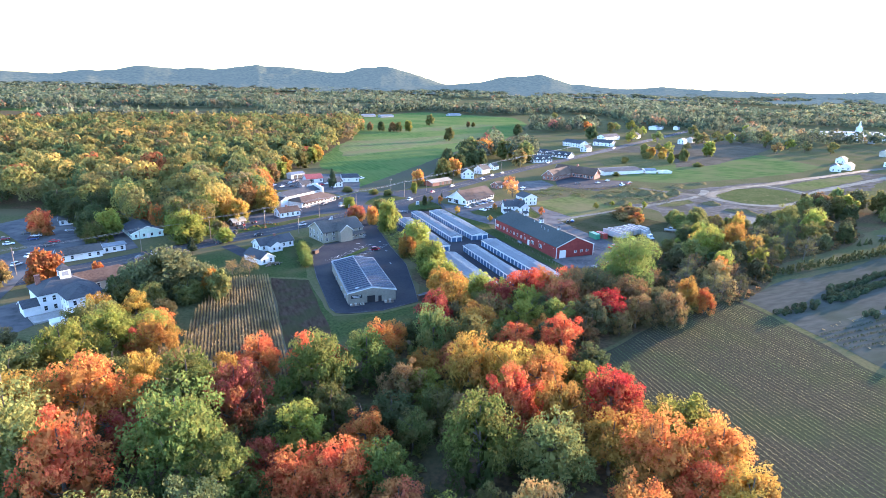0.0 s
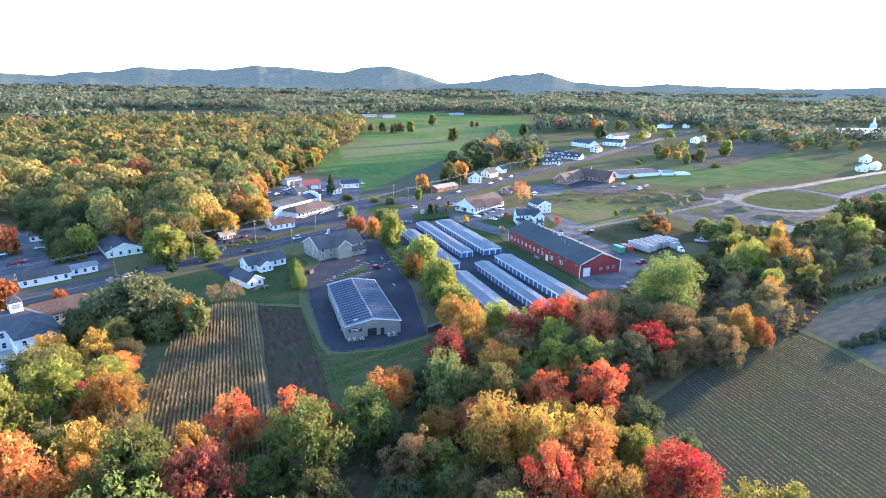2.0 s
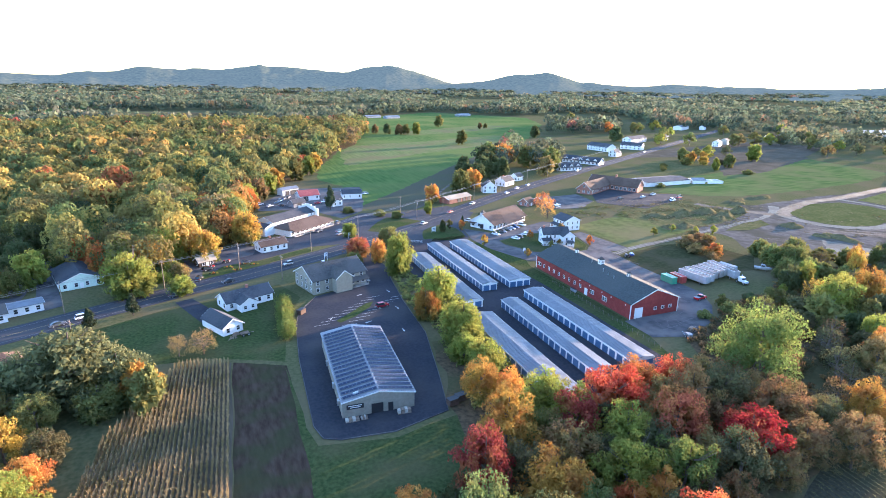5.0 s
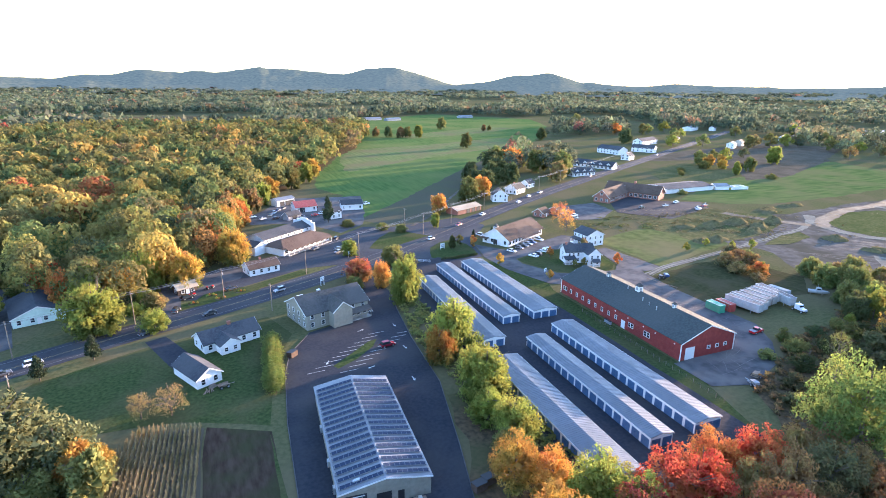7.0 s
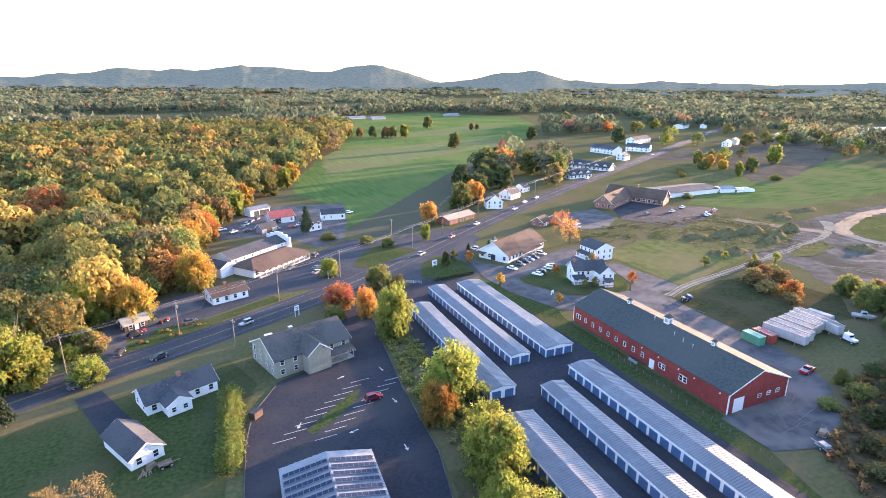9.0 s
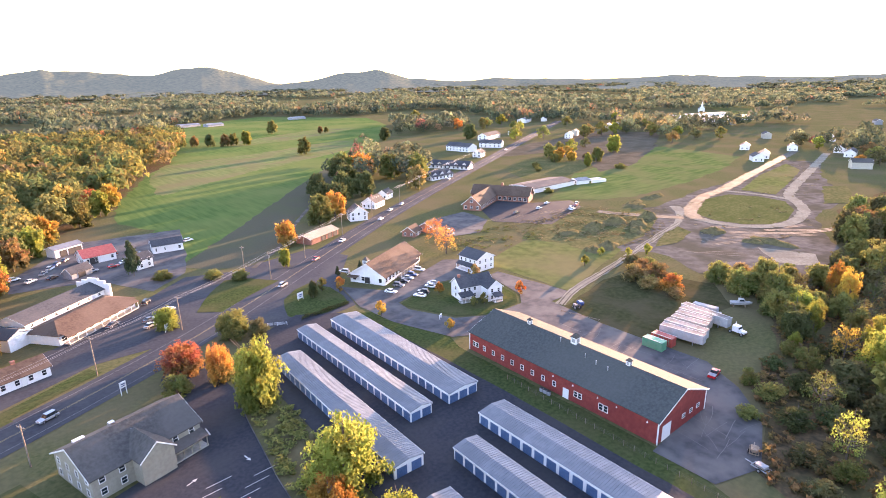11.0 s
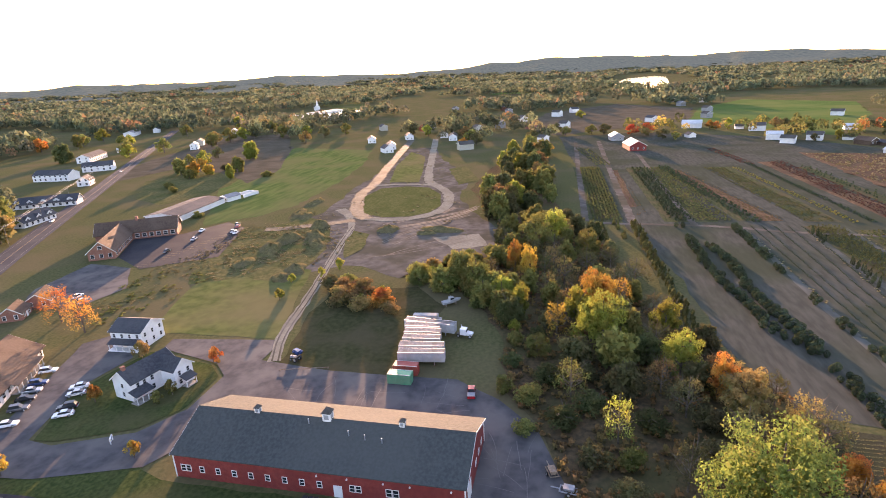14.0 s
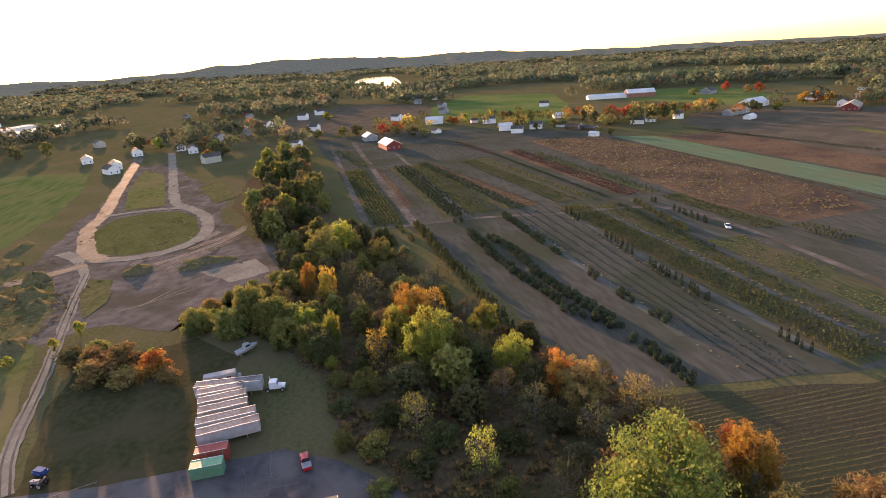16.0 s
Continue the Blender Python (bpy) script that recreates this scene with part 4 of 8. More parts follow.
for k in range(3):
    off = (k - 1) * 4.0
    line = [(278 + k, 262 - k * 3.2), (290 + off * 0.4, 244 + off), (306 + k * 2, 226 + off * 1.2)]
    ribbon("trim", line, crack_rng.uniform(0.25, 0.55), RUT, "tyre track in sandy ground", "track", 0.12 + 0.002 * k)

# ---------- buildings ----------
MESHES = {}


def shared(key, make):
    if key not in MESHES:
        MESHES[key] = make()
    return MESHES[key]


def window_meshes(w, h, frame_mat):
    t = 0.11
    fr = shared(("wf", w, h, frame_mat.name), lambda: link_mesh("window", boxes((-w / 2 - t, w / 2 + t, -0.09, 0, -h / 2 - t, -h / 2), (-w / 2 - t, w / 2 + t, -0.09, 0, h / 2, h / 2 + t), (-w / 2 - t, -w / 2, -0.09, 0, -h / 2, h / 2), (w / 2, w / 2 + t, -0.09, 0, -h / 2, h / 2), (-w / 2, w / 2, -0.06, 0, -0.04, 0.04)), frame_mat))
    pn = shared(("wp", w, h), lambda: link_mesh("pane", boxes((-w / 2, w / 2, -0.035, 0, -h / 2, -0.04), (-w / 2, w / 2, -0.035, 0, 0.04, h / 2)), GLASS))
    return fr, pn


def window(parent, x, y, z, turn, w=1.0, h=1.4, frame_mat=None):
    fr, pn = window_meshes(w, h, frame_mat or TRIM)
    ob = part("window", fr, None, parent)
    ob.matrix_basis = pose(x, y, z, 0, 0, turn)
    part("pane", pn, None, ob)
    return ob


def door(parent, x, y, turn, w=1.0, h=2.1, material=None, name="door"):
    me = shared(("door", w, h, (material or TRIM).name), lambda: link_mesh("door", boxes((-w / 2, w / 2, -0.06, 0, 0, h), (-w / 2 - 0.1, -w / 2, -0.1, 0, 0, h + 0.1), (w / 2, w / 2 + 0.1, -0.1, 0, 0, h + 0.1), (-w / 2, w / 2, -0.1, 0, h, h + 0.1)), material or TRIM))
    ob = part(name, me, None, parent)
    ob.matrix_basis = pose(x, y, 0.02, 0, 0, turn)
    return ob


def gable(root, w, d, h, rise, wall, roof, x0=0.0, y0=0.0, z0=0.0, along="x", over=0.45, trim=TRIM, hip=0.0):
    """Walls with gables and a thick two-sided roof on the rectangle x0..x0+w, y0..y0+d; the ridge runs along x or y."""
    bm = bmesh.new()
    span = d if along == "x" else w
    a0, b0 = (y0, x0) if along == "x" else (x0, y0)
    length = w if along == "x" else d
    top = h + (rise if not hip else 0)
    line = [(a0, z0), (a0 + span, z0), (a0 + span, h), (a0 + span / 2, top), (a0, h)] if not hip else [(a0, z0), (a0 + span, z0), (a0 + span, h), (a0, h)]
    prism(bm, line, along, b0, b0 + length)
    part("wall", bm, wall, root)
    slope = rise / (span / 2)
    t = 0.22
    bm = bmesh.new()
    if not hip:
        for s in (-1, 1):
            e = a0 + span / 2 + s * (span / 2 + over)
            m = a0 + span / 2
            ze = h - slope * over
            prism(bm, [(e, ze + 0.03), (m, h + rise + 0.03), (m, h + rise + t), (e, ze + t)], along, b0 - over, b0 + length + over)
    else:
        lo, hi = h - 0.05, h + rise
        u0, u1 = a0 - over, a0 + span + over
        v0, v1 = b0 - over, b0 + length + over
        m = (u0 + u1) / 2
        k = min(hip, (v1 - v0) / 2 - 0.3)

        def at(u, v, z):
            return bm.verts.new((v, u, z) if along == "x" else (u, v, z))
        base = [at(u0, v0, lo), at(u1, v0, lo), at(u1, v1, lo), at(u0, v1, lo)]
        r0, r1 = at(m, v0 + k, hi), at(m, v1 - k, hi)
        for f in ((base[0], base[1], r0), (base[1], base[2], r1, r0), (base[2], base[3], r1), (base[3], base[0], r0, r1), tuple(base[::-1])):
            bm.faces.new(f)
        bmesh.ops.recalc_face_normals(bm, faces=bm.faces)
    part("roof", bm, roof, root)
    if not hip:
        for v in (b0 - over - 0.05, b0 + length + over):
            m = a0 + span / 2
            ze = h - slope * over
            e, f = a0 - over, a0 + span + over
            bm = prism(bmesh.new(), [(e, ze - 0.12), (m, h + rise - 0.12), (f, ze - 0.12), (f, ze + t - 0.02), (m, h + rise + t - 0.02), (e, ze + t - 0.02)], along, v, v + 0.05)
            part("bargeboard", bm, trim, root)


def wall_windows(root, w, d, levels, sides="snew", gap=3.0, x0=0.0, y0=0.0, size=(1.0, 1.4), frame_mat=None, skip=()):
    """Windows along the walls: s, n, e, w sides, at the heights in levels."""
    for side in sides:
        length = w if side in "sn" else d
        n = max(1, int(length / gap))
        for k in range(n):
            u = (k + 0.5) * length / n
            for z in levels:
                if (side, k, z) in skip:
                    continue
                if side == "s":
                    window(root, x0 + u, y0 - 0.005, z, 0, *size, frame_mat)
                elif side == "n":
                    window(root, x0 + u, y0 + d + 0.005, z, 180, *size, frame_mat)
                elif side == "e":
                    window(root, x0 + w + 0.005, y0 + u, z, 90, *size, frame_mat)
                else:
                    window(root, x0 - 0.005, y0 + u, z, -90, *size, frame_mat)


def chimney(root, x, y, z0, z1, s=0.45):
    part("chimney", boxes((x - s, x + s, y - s * 0.8, y + s * 0.8, z0, z1), (x - s - 0.08, x + s + 0.08, y - s * 0.8 - 0.08, y + s * 0.8 + 0.08, z1, z1 + 0.15)), CHIMNEY, root, "red brick chimney")


def porch(root, x0, x1, y0, y1, z, posts, roof, wall=TRIM):
    """A lean-to roof on posts with a deck; the posts stand along y0."""
    bm = bmesh.new()
    prism(bm, [(y0 - 0.3, z - 0.3), (y1, z + 0.55), (y1, z + 0.72), (y0 - 0.3, z - 0.12)], "x", x0 - 0.2, x1 + 0.2)
    part("porch_roof", bm, roof, root)
    part("deck", boxes((x0, x1, y0, y1 - 0.03, 0.02, 0.35)), CONCRETE, root)
    me = shared(("post", round(z, 2)), lambda: link_mesh("post", boxes((-0.08, 0.08, -0.08, 0.08, 0.35, z - 0.28), (-0.13, 0.13, -0.13, 0.13, 0.35, 0.6)), wall))
    for k in range(posts):
        ob = part("post", me, None, root)
        ob.location = (x0 + 0.15 + (x1 - x0 - 0.3) * k / max(1, posts - 1), y0 + 0.15, 0)


def cupola(root, x, y, z, s=1.1, h=1.7, roof=SLATE):
    part("cupola", boxes((x - s / 2, x + s / 2, y - s / 2, y + s / 2, z - 1.0, z + h)), TRIM, root, "white louvred cupola")
    bm = bmesh.new()
    e = s / 2 + 0.2
    base = [bm.verts.new((x + a * e, y + b * e, z + h)) for a, b in ((-1, -1), (1, -1), (1, 1), (-1, 1))]
    tip = bm.verts.new((x, y, z + h + s * 0.7))
    bm.faces.new(base[::-1])
    for k in range(4):
        bm.faces.new((base[k], base[(k + 1) % 4], tip))
    part("cupola_roof", bm, roof, root)
    louvre = shared(("louvre", s), lambda: link_mesh("louvre", boxes((-s * 0.3, s * 0.3, -0.03, 0, 0, h * 0.6)), GREYSIDE))
    for turn in (0, 90, 180, 270):
        ob = part("louvre", louvre, None, root)
        ob.matrix_basis = pose(x, y, z + h * 0.2, 0, 0, turn) @ pose(0, -s / 2 - 0.005, 0)


# self-storage rows
def ribbed_panel(w, h, n):
    """One sheet of folded slats, closed behind."""
    line = [(0.0, 0.0)]
    for k in range(n):
        z = k * h / n
        line += [(-0.045, z), (-0.065, z + h / n * 0.5)]
    line += [(-0.045, h), (0.0, h)]
    return prism(bmesh.new(), line, "x", -w / 2, w / 2)


def storage_row(x, y, length, width, turn):
    root = thing("storage_building", pose(x, y, 0.1, 0, 0, turn), "long white storage row with blue roller doors, ribbed metal roof", "storage building", "rows of storage units")
    h, rise = 2.75, 0.55
    part("wall", prism(bmesh.new(), [(0, -0.1), (width, -0.1), (width, h), (width / 2, h + rise - 0.1), (0, h)], "y", 0, length), TRIM, root, "white steel wall")
    bm = bmesh.new()
    e = 0.18
    for s in (-1, 1):
        m, q = width / 2, width / 2 + s * (width / 2 + e)
        prism(bm, [(q, h - 0.02), (m, h + rise), (m, h + rise + 0.09), (q, h + 0.08)], "y", -e, length + e)
        for k in range(int(length / 0.62)):
            v = k * 0.62
            prism(bm, [(q, h + 0.08), (m, h + rise + 0.09), (m, h + rise + 0.14), (q, h + 0.13)], "y", v, v + 0.1)
    part("roof", bm, TINROOF, root, "ribbed grey metal roof")
    bm = boxes((-e - 0.05, -e, -e, length + e, h - 0.22, h + 0.1), (width + e, width + e + 0.05, -e, length + e, h - 0.22, h + 0.1))
    part("gutter", bm, TRIM, root)
    n = int(length / 3.05)
    pitch = length / n
    me = shared("rollup", lambda: link_mesh("roller_door", ribbed_panel(2.4, 2.2, 10), BLUEDOOR))
    for k in range(n):
        for sx, turn_d in ((-0.006, -90), (width + 0.006, 90)):
            ob = part("roller_door", me, None, root)
            ob.matrix_basis = pose(sx, (k + 0.5) * pitch, -0.05, 0, 0, turn_d)
    m = max(1, round(width / 3.0))
    for k in range(m):
        for sy, turn_d in ((-0.006, 0), (length + 0.006, 180)):
            ob = part("roller_door", me, None, root)
            ob.matrix_basis = pose((k + 0.5) * width / m, sy, -0.05, 0, 0, turn_d)


storage_row(109.8, 237.3, 58, 6.0, -1.0)
storage_row(121.2, 237.2, 58, 9.0, -1.0)
storage_row(96.0, 224.3, 58, 7.0, -1.9)
storage_row(120.2, 169.3, 57.6, 7.6, -1.1)
storage_row(107.0, 168.9, 52.5, 6.0, -2.0)
storage_row(90.2, 162.0, 51.5, 8.3, -2.2)


def red_hall():
    root = thing("red_hall", pose(143.7, 196.5, 0, 0, 0, -0.9), "long red boarded hall with a dark grey shingle roof", "hall")
    w, d, h, rise = 20.3, 58.5, 5.4, 4.0
    gable(root, w, d, h, rise, RED, HALLROOF, along="y", over=0.4)
    for k in range(14):
        y = d - 2.5 - k * 3.55
        if k in (9,):
            continue
        if k in (0, 10):
            for q in (-0.6, 0.6):
                window(root, -0.005, y + q, 2.4, -90, 0.9, 1.3)
        elif k == 12:
            for q in (-0.65, 0.65):
                window(root, -0.005, y + q, 2.4, -90, 1.0, 1.5)
        elif k < 9:
            window(root, -0.005, y, 2.4, -90, 0.85, 1.25)
    door(root, -0.005, d - 34.5, -90, 1.5, 2.5)
    door(root, 3.4, -0.006, 0, 3.2, 3.6, name="garage_door")
    for k in range(3):
        window(root, 10.5 + k * 3.2, -0.005, 2.6, 0, 1.1, 0.9)
    for y, s, hh in ((14, 1.0, 1.2), (29.5, 1.7, 1.7), (45, 1.0, 1.2)):
        cupola(root, w / 2, y, h + rise, s, hh)
    me = link_mesh("vent_pipe", tube(bmesh.new(), (0, 0, -0.6), (0, 0, 1.1), 0.12, 0.12, 8), ALU)
    for x, y in ((7, 24), (6.2, 17), (8.6, 33), (6.5, 20.5)):
        ob = part("vent_pipe", me, None, root, "metal roof vent")
        ob.location = (x, y, h + rise * x / (w / 2) + 0.25)
    lamp = shared("walllamp", lambda: link_mesh("wall_lamp", boxes((-0.14, 0.14, -0.25, 0, 0, 0.2), (-0.05, 0.05, -0.12, 0, 0.2, 0.35)), TRIM))
    for y in (2.5, 10, 15, 22, 28):
        ob = part("wall_lamp", lamp, None, root)
        ob.matrix_basis = pose(-0.005, y, 4.2, 0, 0, -90)
    corner = shared("redcorner", lambda: link_mesh("corner_board", boxes((-0.12, 0.12, -0.12, 0.12, 0, 5.3)), TRIM))
    for x, y in ((0, 0), (w, 0), (0, d), (w, d)):
        part("corner_board", corner, None, root).location = (x, y, 0)
    part("lean_to", boxes((w + 0.02, w + 1.8, 1.0, 3.0, 0.02, 1.2)), CONCRETE, root)
    # bins by the side door
    for k in range(3):
        b = thing("wheeled_bin", pose(142.0, 226.2 - k * 1.1, 0.12, 0, 0, 8 * k), "grey wheeled bin beside the red hall", "bin", "bins by the hall")
        part("body", boxes((-0.35, 0.35, -0.4, 0.4, 0, 1.0)), GREYSIDE, b)
        part("lid", boxes((-0.38, 0.38, -0.44, 0.44, 1.0, 1.08)), DARK, b)


red_hall()


def solar_shop():
    root = thing("garden_shop", pose(42.0, 176.1, 0.1, 0, 0, -4.6), "low tan shop with rows of solar panels on a metal roof", "shop")
    w, d, h, rise = 17.2, 38.2, 4.0, 1.6
    gable(root, w, d, h, rise, TAN, PALEROOF, along="y", over=0.3, z0=-0.1)
    slope = math.atan2(rise, w / 2)
    half = w / 2 / math.cos(slope)
    n = 18
    rail = shared("rackrail", lambda: link_mesh("rack_rail", boxes((0.2, half - 0.1, -0.04, 0.04, 0.0, 0.16), (0.2, half - 0.1, 0.66, 0.74, 0.0, 0.3)), PALEROOF))

    def panel_mesh():
        me = link_mesh("solar_panel", boxes((-0.51, 0.51, -0.04, 0.8, 0.0, 0.05), (-0.47, 0.47, 0.0, 0.76, 0.051, 0.06)), TINROOF)
        me.materials.append(PANEL)
        for p in me.polygons[6:]:
            p.material_index = 1
        return me
    pan = shared("rackpanel", panel_mesh)
    for k in range(n):
        y = 0.6 + k * (d - 1.6) / n
        for s in (-1, 1):
            rack = part("rack", rail, None, root, "bright metal rail")
            m = pose(w / 2, y, h + rise + 0.28)
            rack.matrix_basis = m @ pose(0, 0, 0, 0, math.degrees(slope), 0) if s > 0 else m @ Matrix.Scale(-1, 4, (1, 0, 0)) @ pose(0, 0, 0, 0, math.degrees(slope), 0)
            for q in range(8):
                p = part("solar_panel", pan, None, rack)
                p.matrix_basis = pose(0.75 + q * 1.02, -0.02, 0.18, 11, 0, 0)
    door(root, 8.2, -0.006, 0, 2.6, 2.4, DARK)
    door(root, 11.4, -0.006, 0, 1.0, 2.1, DARK)
    sign = part("sign_board", boxes((1.0, 5.0, -0.12, -0.01, 2.0, 3.2)), DARK, root, "black sign board with pale lettering")
    part("lettering", boxes((1.4, 4.6, -0.14, -0.121, 2.75, 2.95), (1.8, 4.2, -0.14, -0.121, 2.3, 2.5)), TRIM, sign)
    for x0, x1, yy, hh in ((0.4, 3.6, -1.6, 0.9), (4.0, 5.6, -1.5, 0.7), (12.6, 15.8, -1.8, 1.3)):
        c = thing("stacked_goods", pose(42.0, 176.1, 0.1, 0, 0, -4.6) @ pose((x0 + x1) / 2, yy, 0), "pallets of goods stacked in front of the shop", "pallet stack", "goods before the shop")
        part("pallet", boxes(*[(-(x1 - x0) / 2, (x1 - x0) / 2, -0.6 + k * 0.3, -0.45 + k * 0.3, 0, 0.15) for k in range(5)]), WOOD, c)
        for k in range(4):
            e = (x1 - x0) / 4
            part("crate", boxes((-(x1 - x0) / 2 + k * e + 0.05, -(x1 - x0) / 2 + (k + 1) * e - 0.05, -0.55, 0.55, 0.155, hh * (0.7 + 0.1 * (k % 3)))), WOOD if k % 2 else CREAM, c)
    for y in (4, 12, 24):
        part("side_vent", boxes((-0.5, -0.01, y, y + 1.2, 0.9, 2.2)), ALU, root)
    part("duct", tube(tube(bmesh.new(), (3.0, 1.2, 4.4), (3.0, 1.2, 5.4), 0.3, 0.3, 10), (3.0, 1.2, 5.3), (4.0, 1.2, 5.5), 0.3, 0.3, 10), ALU, root)


solar_shop()


def office():
    root = thing("office_building", pose(50.6, 256.0, 0, 0, 0, 15.8), "two-storey tan office with grey gabled roofs", "office")
    gable(root, 22.0, 15.0, 5.2, 3.8, TAN, SLATE, along="x", over=0.5)
    gable(root, 6.6, 8.0, 5.6, 2.6, TAN, SLATE, x0=7.6, y0=-3.4, along="y", over=0.4)
    wall_windows(root, 22, 15, (1.6, 4.2), "w", 3.6, size=(1.0, 1.3))
    wall_windows(root, 7.4, 15, (1.6, 4.2), "s", 2.5, size=(1.0, 1.3))
    wall_windows(root, 7.2, 15, (4.2,), "s", 2.6, x0=14.6, size=(1.0, 1.3))
    wall_windows(root, 7.2, 15, (1.7,), "s", 2.2, x0=14.8, size=(1.4, 1.5))
    porch(root, 14.6, 22.0, -2.4, 0, 2.9, 5, SLATE, TAN)
    part("skylight", boxes((2.5, 4.6, 11.2, 12.2, 6.7, 7.5)), TRIM, root)
    part("air_unit", boxes((8.5, 9.6, 9.0, 10.0, 7.6, 9.0)), ALU, root)


office()


def simple_house(x, y, turn, w, d, h, rise, wall, roof, label, levels=(1.6,), along="x", name="house", gap=2.8, chim=None, hip=0.0, category="house", group="", sides="snew", doors=((0.5, "s"),), size=(1.0, 1.4)):
    root = thing(name, pose(x, y, 0, 0, 0, turn), label, category, group)
    gable(root, w, d, h, rise, wall, roof, along=along, hip=hip)
    wall_windows(root, w, d, levels, sides, gap, size=size)
    for f, side in doors:
        if side == "s":
            door(root, w * f, -0.02, 0, 1.0, 2.1)
        elif side == "w":
            door(root, -0.02, d * f, -90, 1.0, 2.1)
        elif side == "G":
            door(root, w * f, -0.02, 0, 3.0, 2.5, TRIM, "garage_door")
        elif side == "D":
            # dark slab; on the open sheds it stands in for the shaded inside
            door(root, w * f, -0.02, 0, 3.0, 2.8, DARK, "barn_door")
    if chim:
        chimney(root, chim[0], chim[1], h, h + rise + 0.9)
    return root


# white house with its garage behind the lawn
wh = simple_house(21.0, 251.2, 20, 16.5, 8.0, 2.9, 2.4, WHITE, SHINGLE, "low white house with a dark shingle roof", (1.6,), chim=(9, 4), doors=((0.8, "s"),))
gable(wh, 5.5, 6.0, 2.9, 1.6, WHITE, SHINGLE, x0=3.2, y0=-4.0, along="y")
for k in range(2):
    window(wh, 4.6 + k * 2.6, -4.01, 1.5, 0, 0.9, 1.1)
simple_house(18.9, 231.3, 27, 6.6, 12.4, 2.7, 2.1, WHITE, SHINGLE, "white gabled garage with a brown and grey roof", (1.5,), along="y", name="garage", gap=2.4, category="garage", sides="se", doors=())


def hall():
    root = thing("meeting_hall", pose(156.0, 314.6, 0.1, 0, 0, 27.5), "white hall with a broad brown roof and a small cupola", "hall")
    gable(root, 32, 15, 3.4, 4.6, WHITE, BROWNROOF, along="x", over=0.8, z0=-0.1)
    wall_windows(root, 32, 15, (1.7,), "s", 2.9, size=(1.3, 1.5))
    wall_windows(root, 32, 15, (1.7,), "w", 3.7, size=(1.3, 1.6), skip=(("w", 1, 1.7),))
    door(root, -0.02, 7.5, -90, 2.0, 2.4, DARK)
    cupola(root, 6, 11.2, 5.6, 2.0, 1.7)
    porch(root, 10, 26, -2.2, 0, 2.7, 7, BROWNROOF)
    bm = boxes((-2.8, -0.03, 10.8, 15.0, 2.6, 2.8))
    part("porch_roof", bm, BROWNROOF, root)


hall()


def house_a():
    root = thing("house", pose(165.5, 281.0, 0, 0, 0, -14), "two-storey white farmhouse with dark roofs and porches", "house", "white farmhouses")
    gable(root, 13.0, 7.0, 5.2, 2.6, WHITE, SHINGLE, x0=0.5, y0=2.6, along="x")
    gable(root, 5.6, 9.0, 5.2, 2.3, WHITE, SHINGLE, x0=8.8, y0=-2.4, along="y")
    for z in (1.6, 4.0):
        for x in (2.2, 4.0, 6.2):
            window(root, x, 2.58, z, 0, 0.8, 1.2)
        for x in (10.3, 12.9):
            window(root, x, -2.42, z, 0, 0.8, 1.2)
        for y in (0.5, 4.0):
            window(root, 14.42, y, z, 90, 0.8, 1.2)
        window(root, 0.48, 6.0, z, -90, 0.8, 1.2)
    porch(root, -0.4, 4.4, 0.0, 2.6, 2.8, 4, SHINGLE)
    porch(root, 10.2, 13.4, -4.6, -2.42, 2.6, 2, SHINGLE)
    chimney(root, 1.6, 6.0, 5.2, 8.6)


house_a()
hb = simple_house(192.0, 301.6, 1, 9.6, 10.4, 5.4, 2.2, WHITE, SHINGLE, "two-storey white house with a long porch", (1.6, 4.1), along="y", gap=2.6, doors=((0.4, "w"),), group="white farmhouses", sides="swe", size=(0.8, 1.2))
bm_porch = bmesh.new()
prism(bm_porch, [(-2.4, 2.3), (-0.03, 3.1), (-0.03, 3.3), (-2.4, 2.45)], "y", 0.2, 10.2)
part("porch_roof", bm_porch, SHINGLE, hb)
for k in range(5):
    part("post", boxes((-2.3, -2.14, 0.4 + k * 2.3, 0.56 + k * 2.3, 0, 2.35)), TRIM, hb)
part("deck", boxes((-2.4, -0.03, 0.2, 10.2, 0.02, 0.4)), TRIM, hb)


def brick_block():
    root = thing("brick_building", pose(269.8, 380.2, 0.1, 0, 0, 27), "low brick office with steep brown roofs and gables", "office")
    gable(root, 34, 11, 3.8, 4.6, BRICK, BROWNROOF, x0=0, y0=0, z0=-0.1, along="x", over=0.7)
    gable(root, 12, 38, 4.0, 4.8, BRICK, BROWNROOF, x0=32, y0=-21, z0=-0.1, along="y", over=0.7)
    wall_windows(root, 30, 11, (1.8,), "s", 3.4, x0=1, size=(1.5, 1.7))
    wall_windows(root, 12, 20, (1.8,), "w", 3.3, x0=32, y0=-20.5, size=(1.9, 1.9))
    wall_windows(root, 34, 11, (1.8,), "w", 3.6, size=(1.4, 1.7))
    window(root, -0.01, 5.5, 5.6, -90, 1.6, 1.4, TRIM)
    chimney(root, 38, -2, 8, 10.4, 0.7)


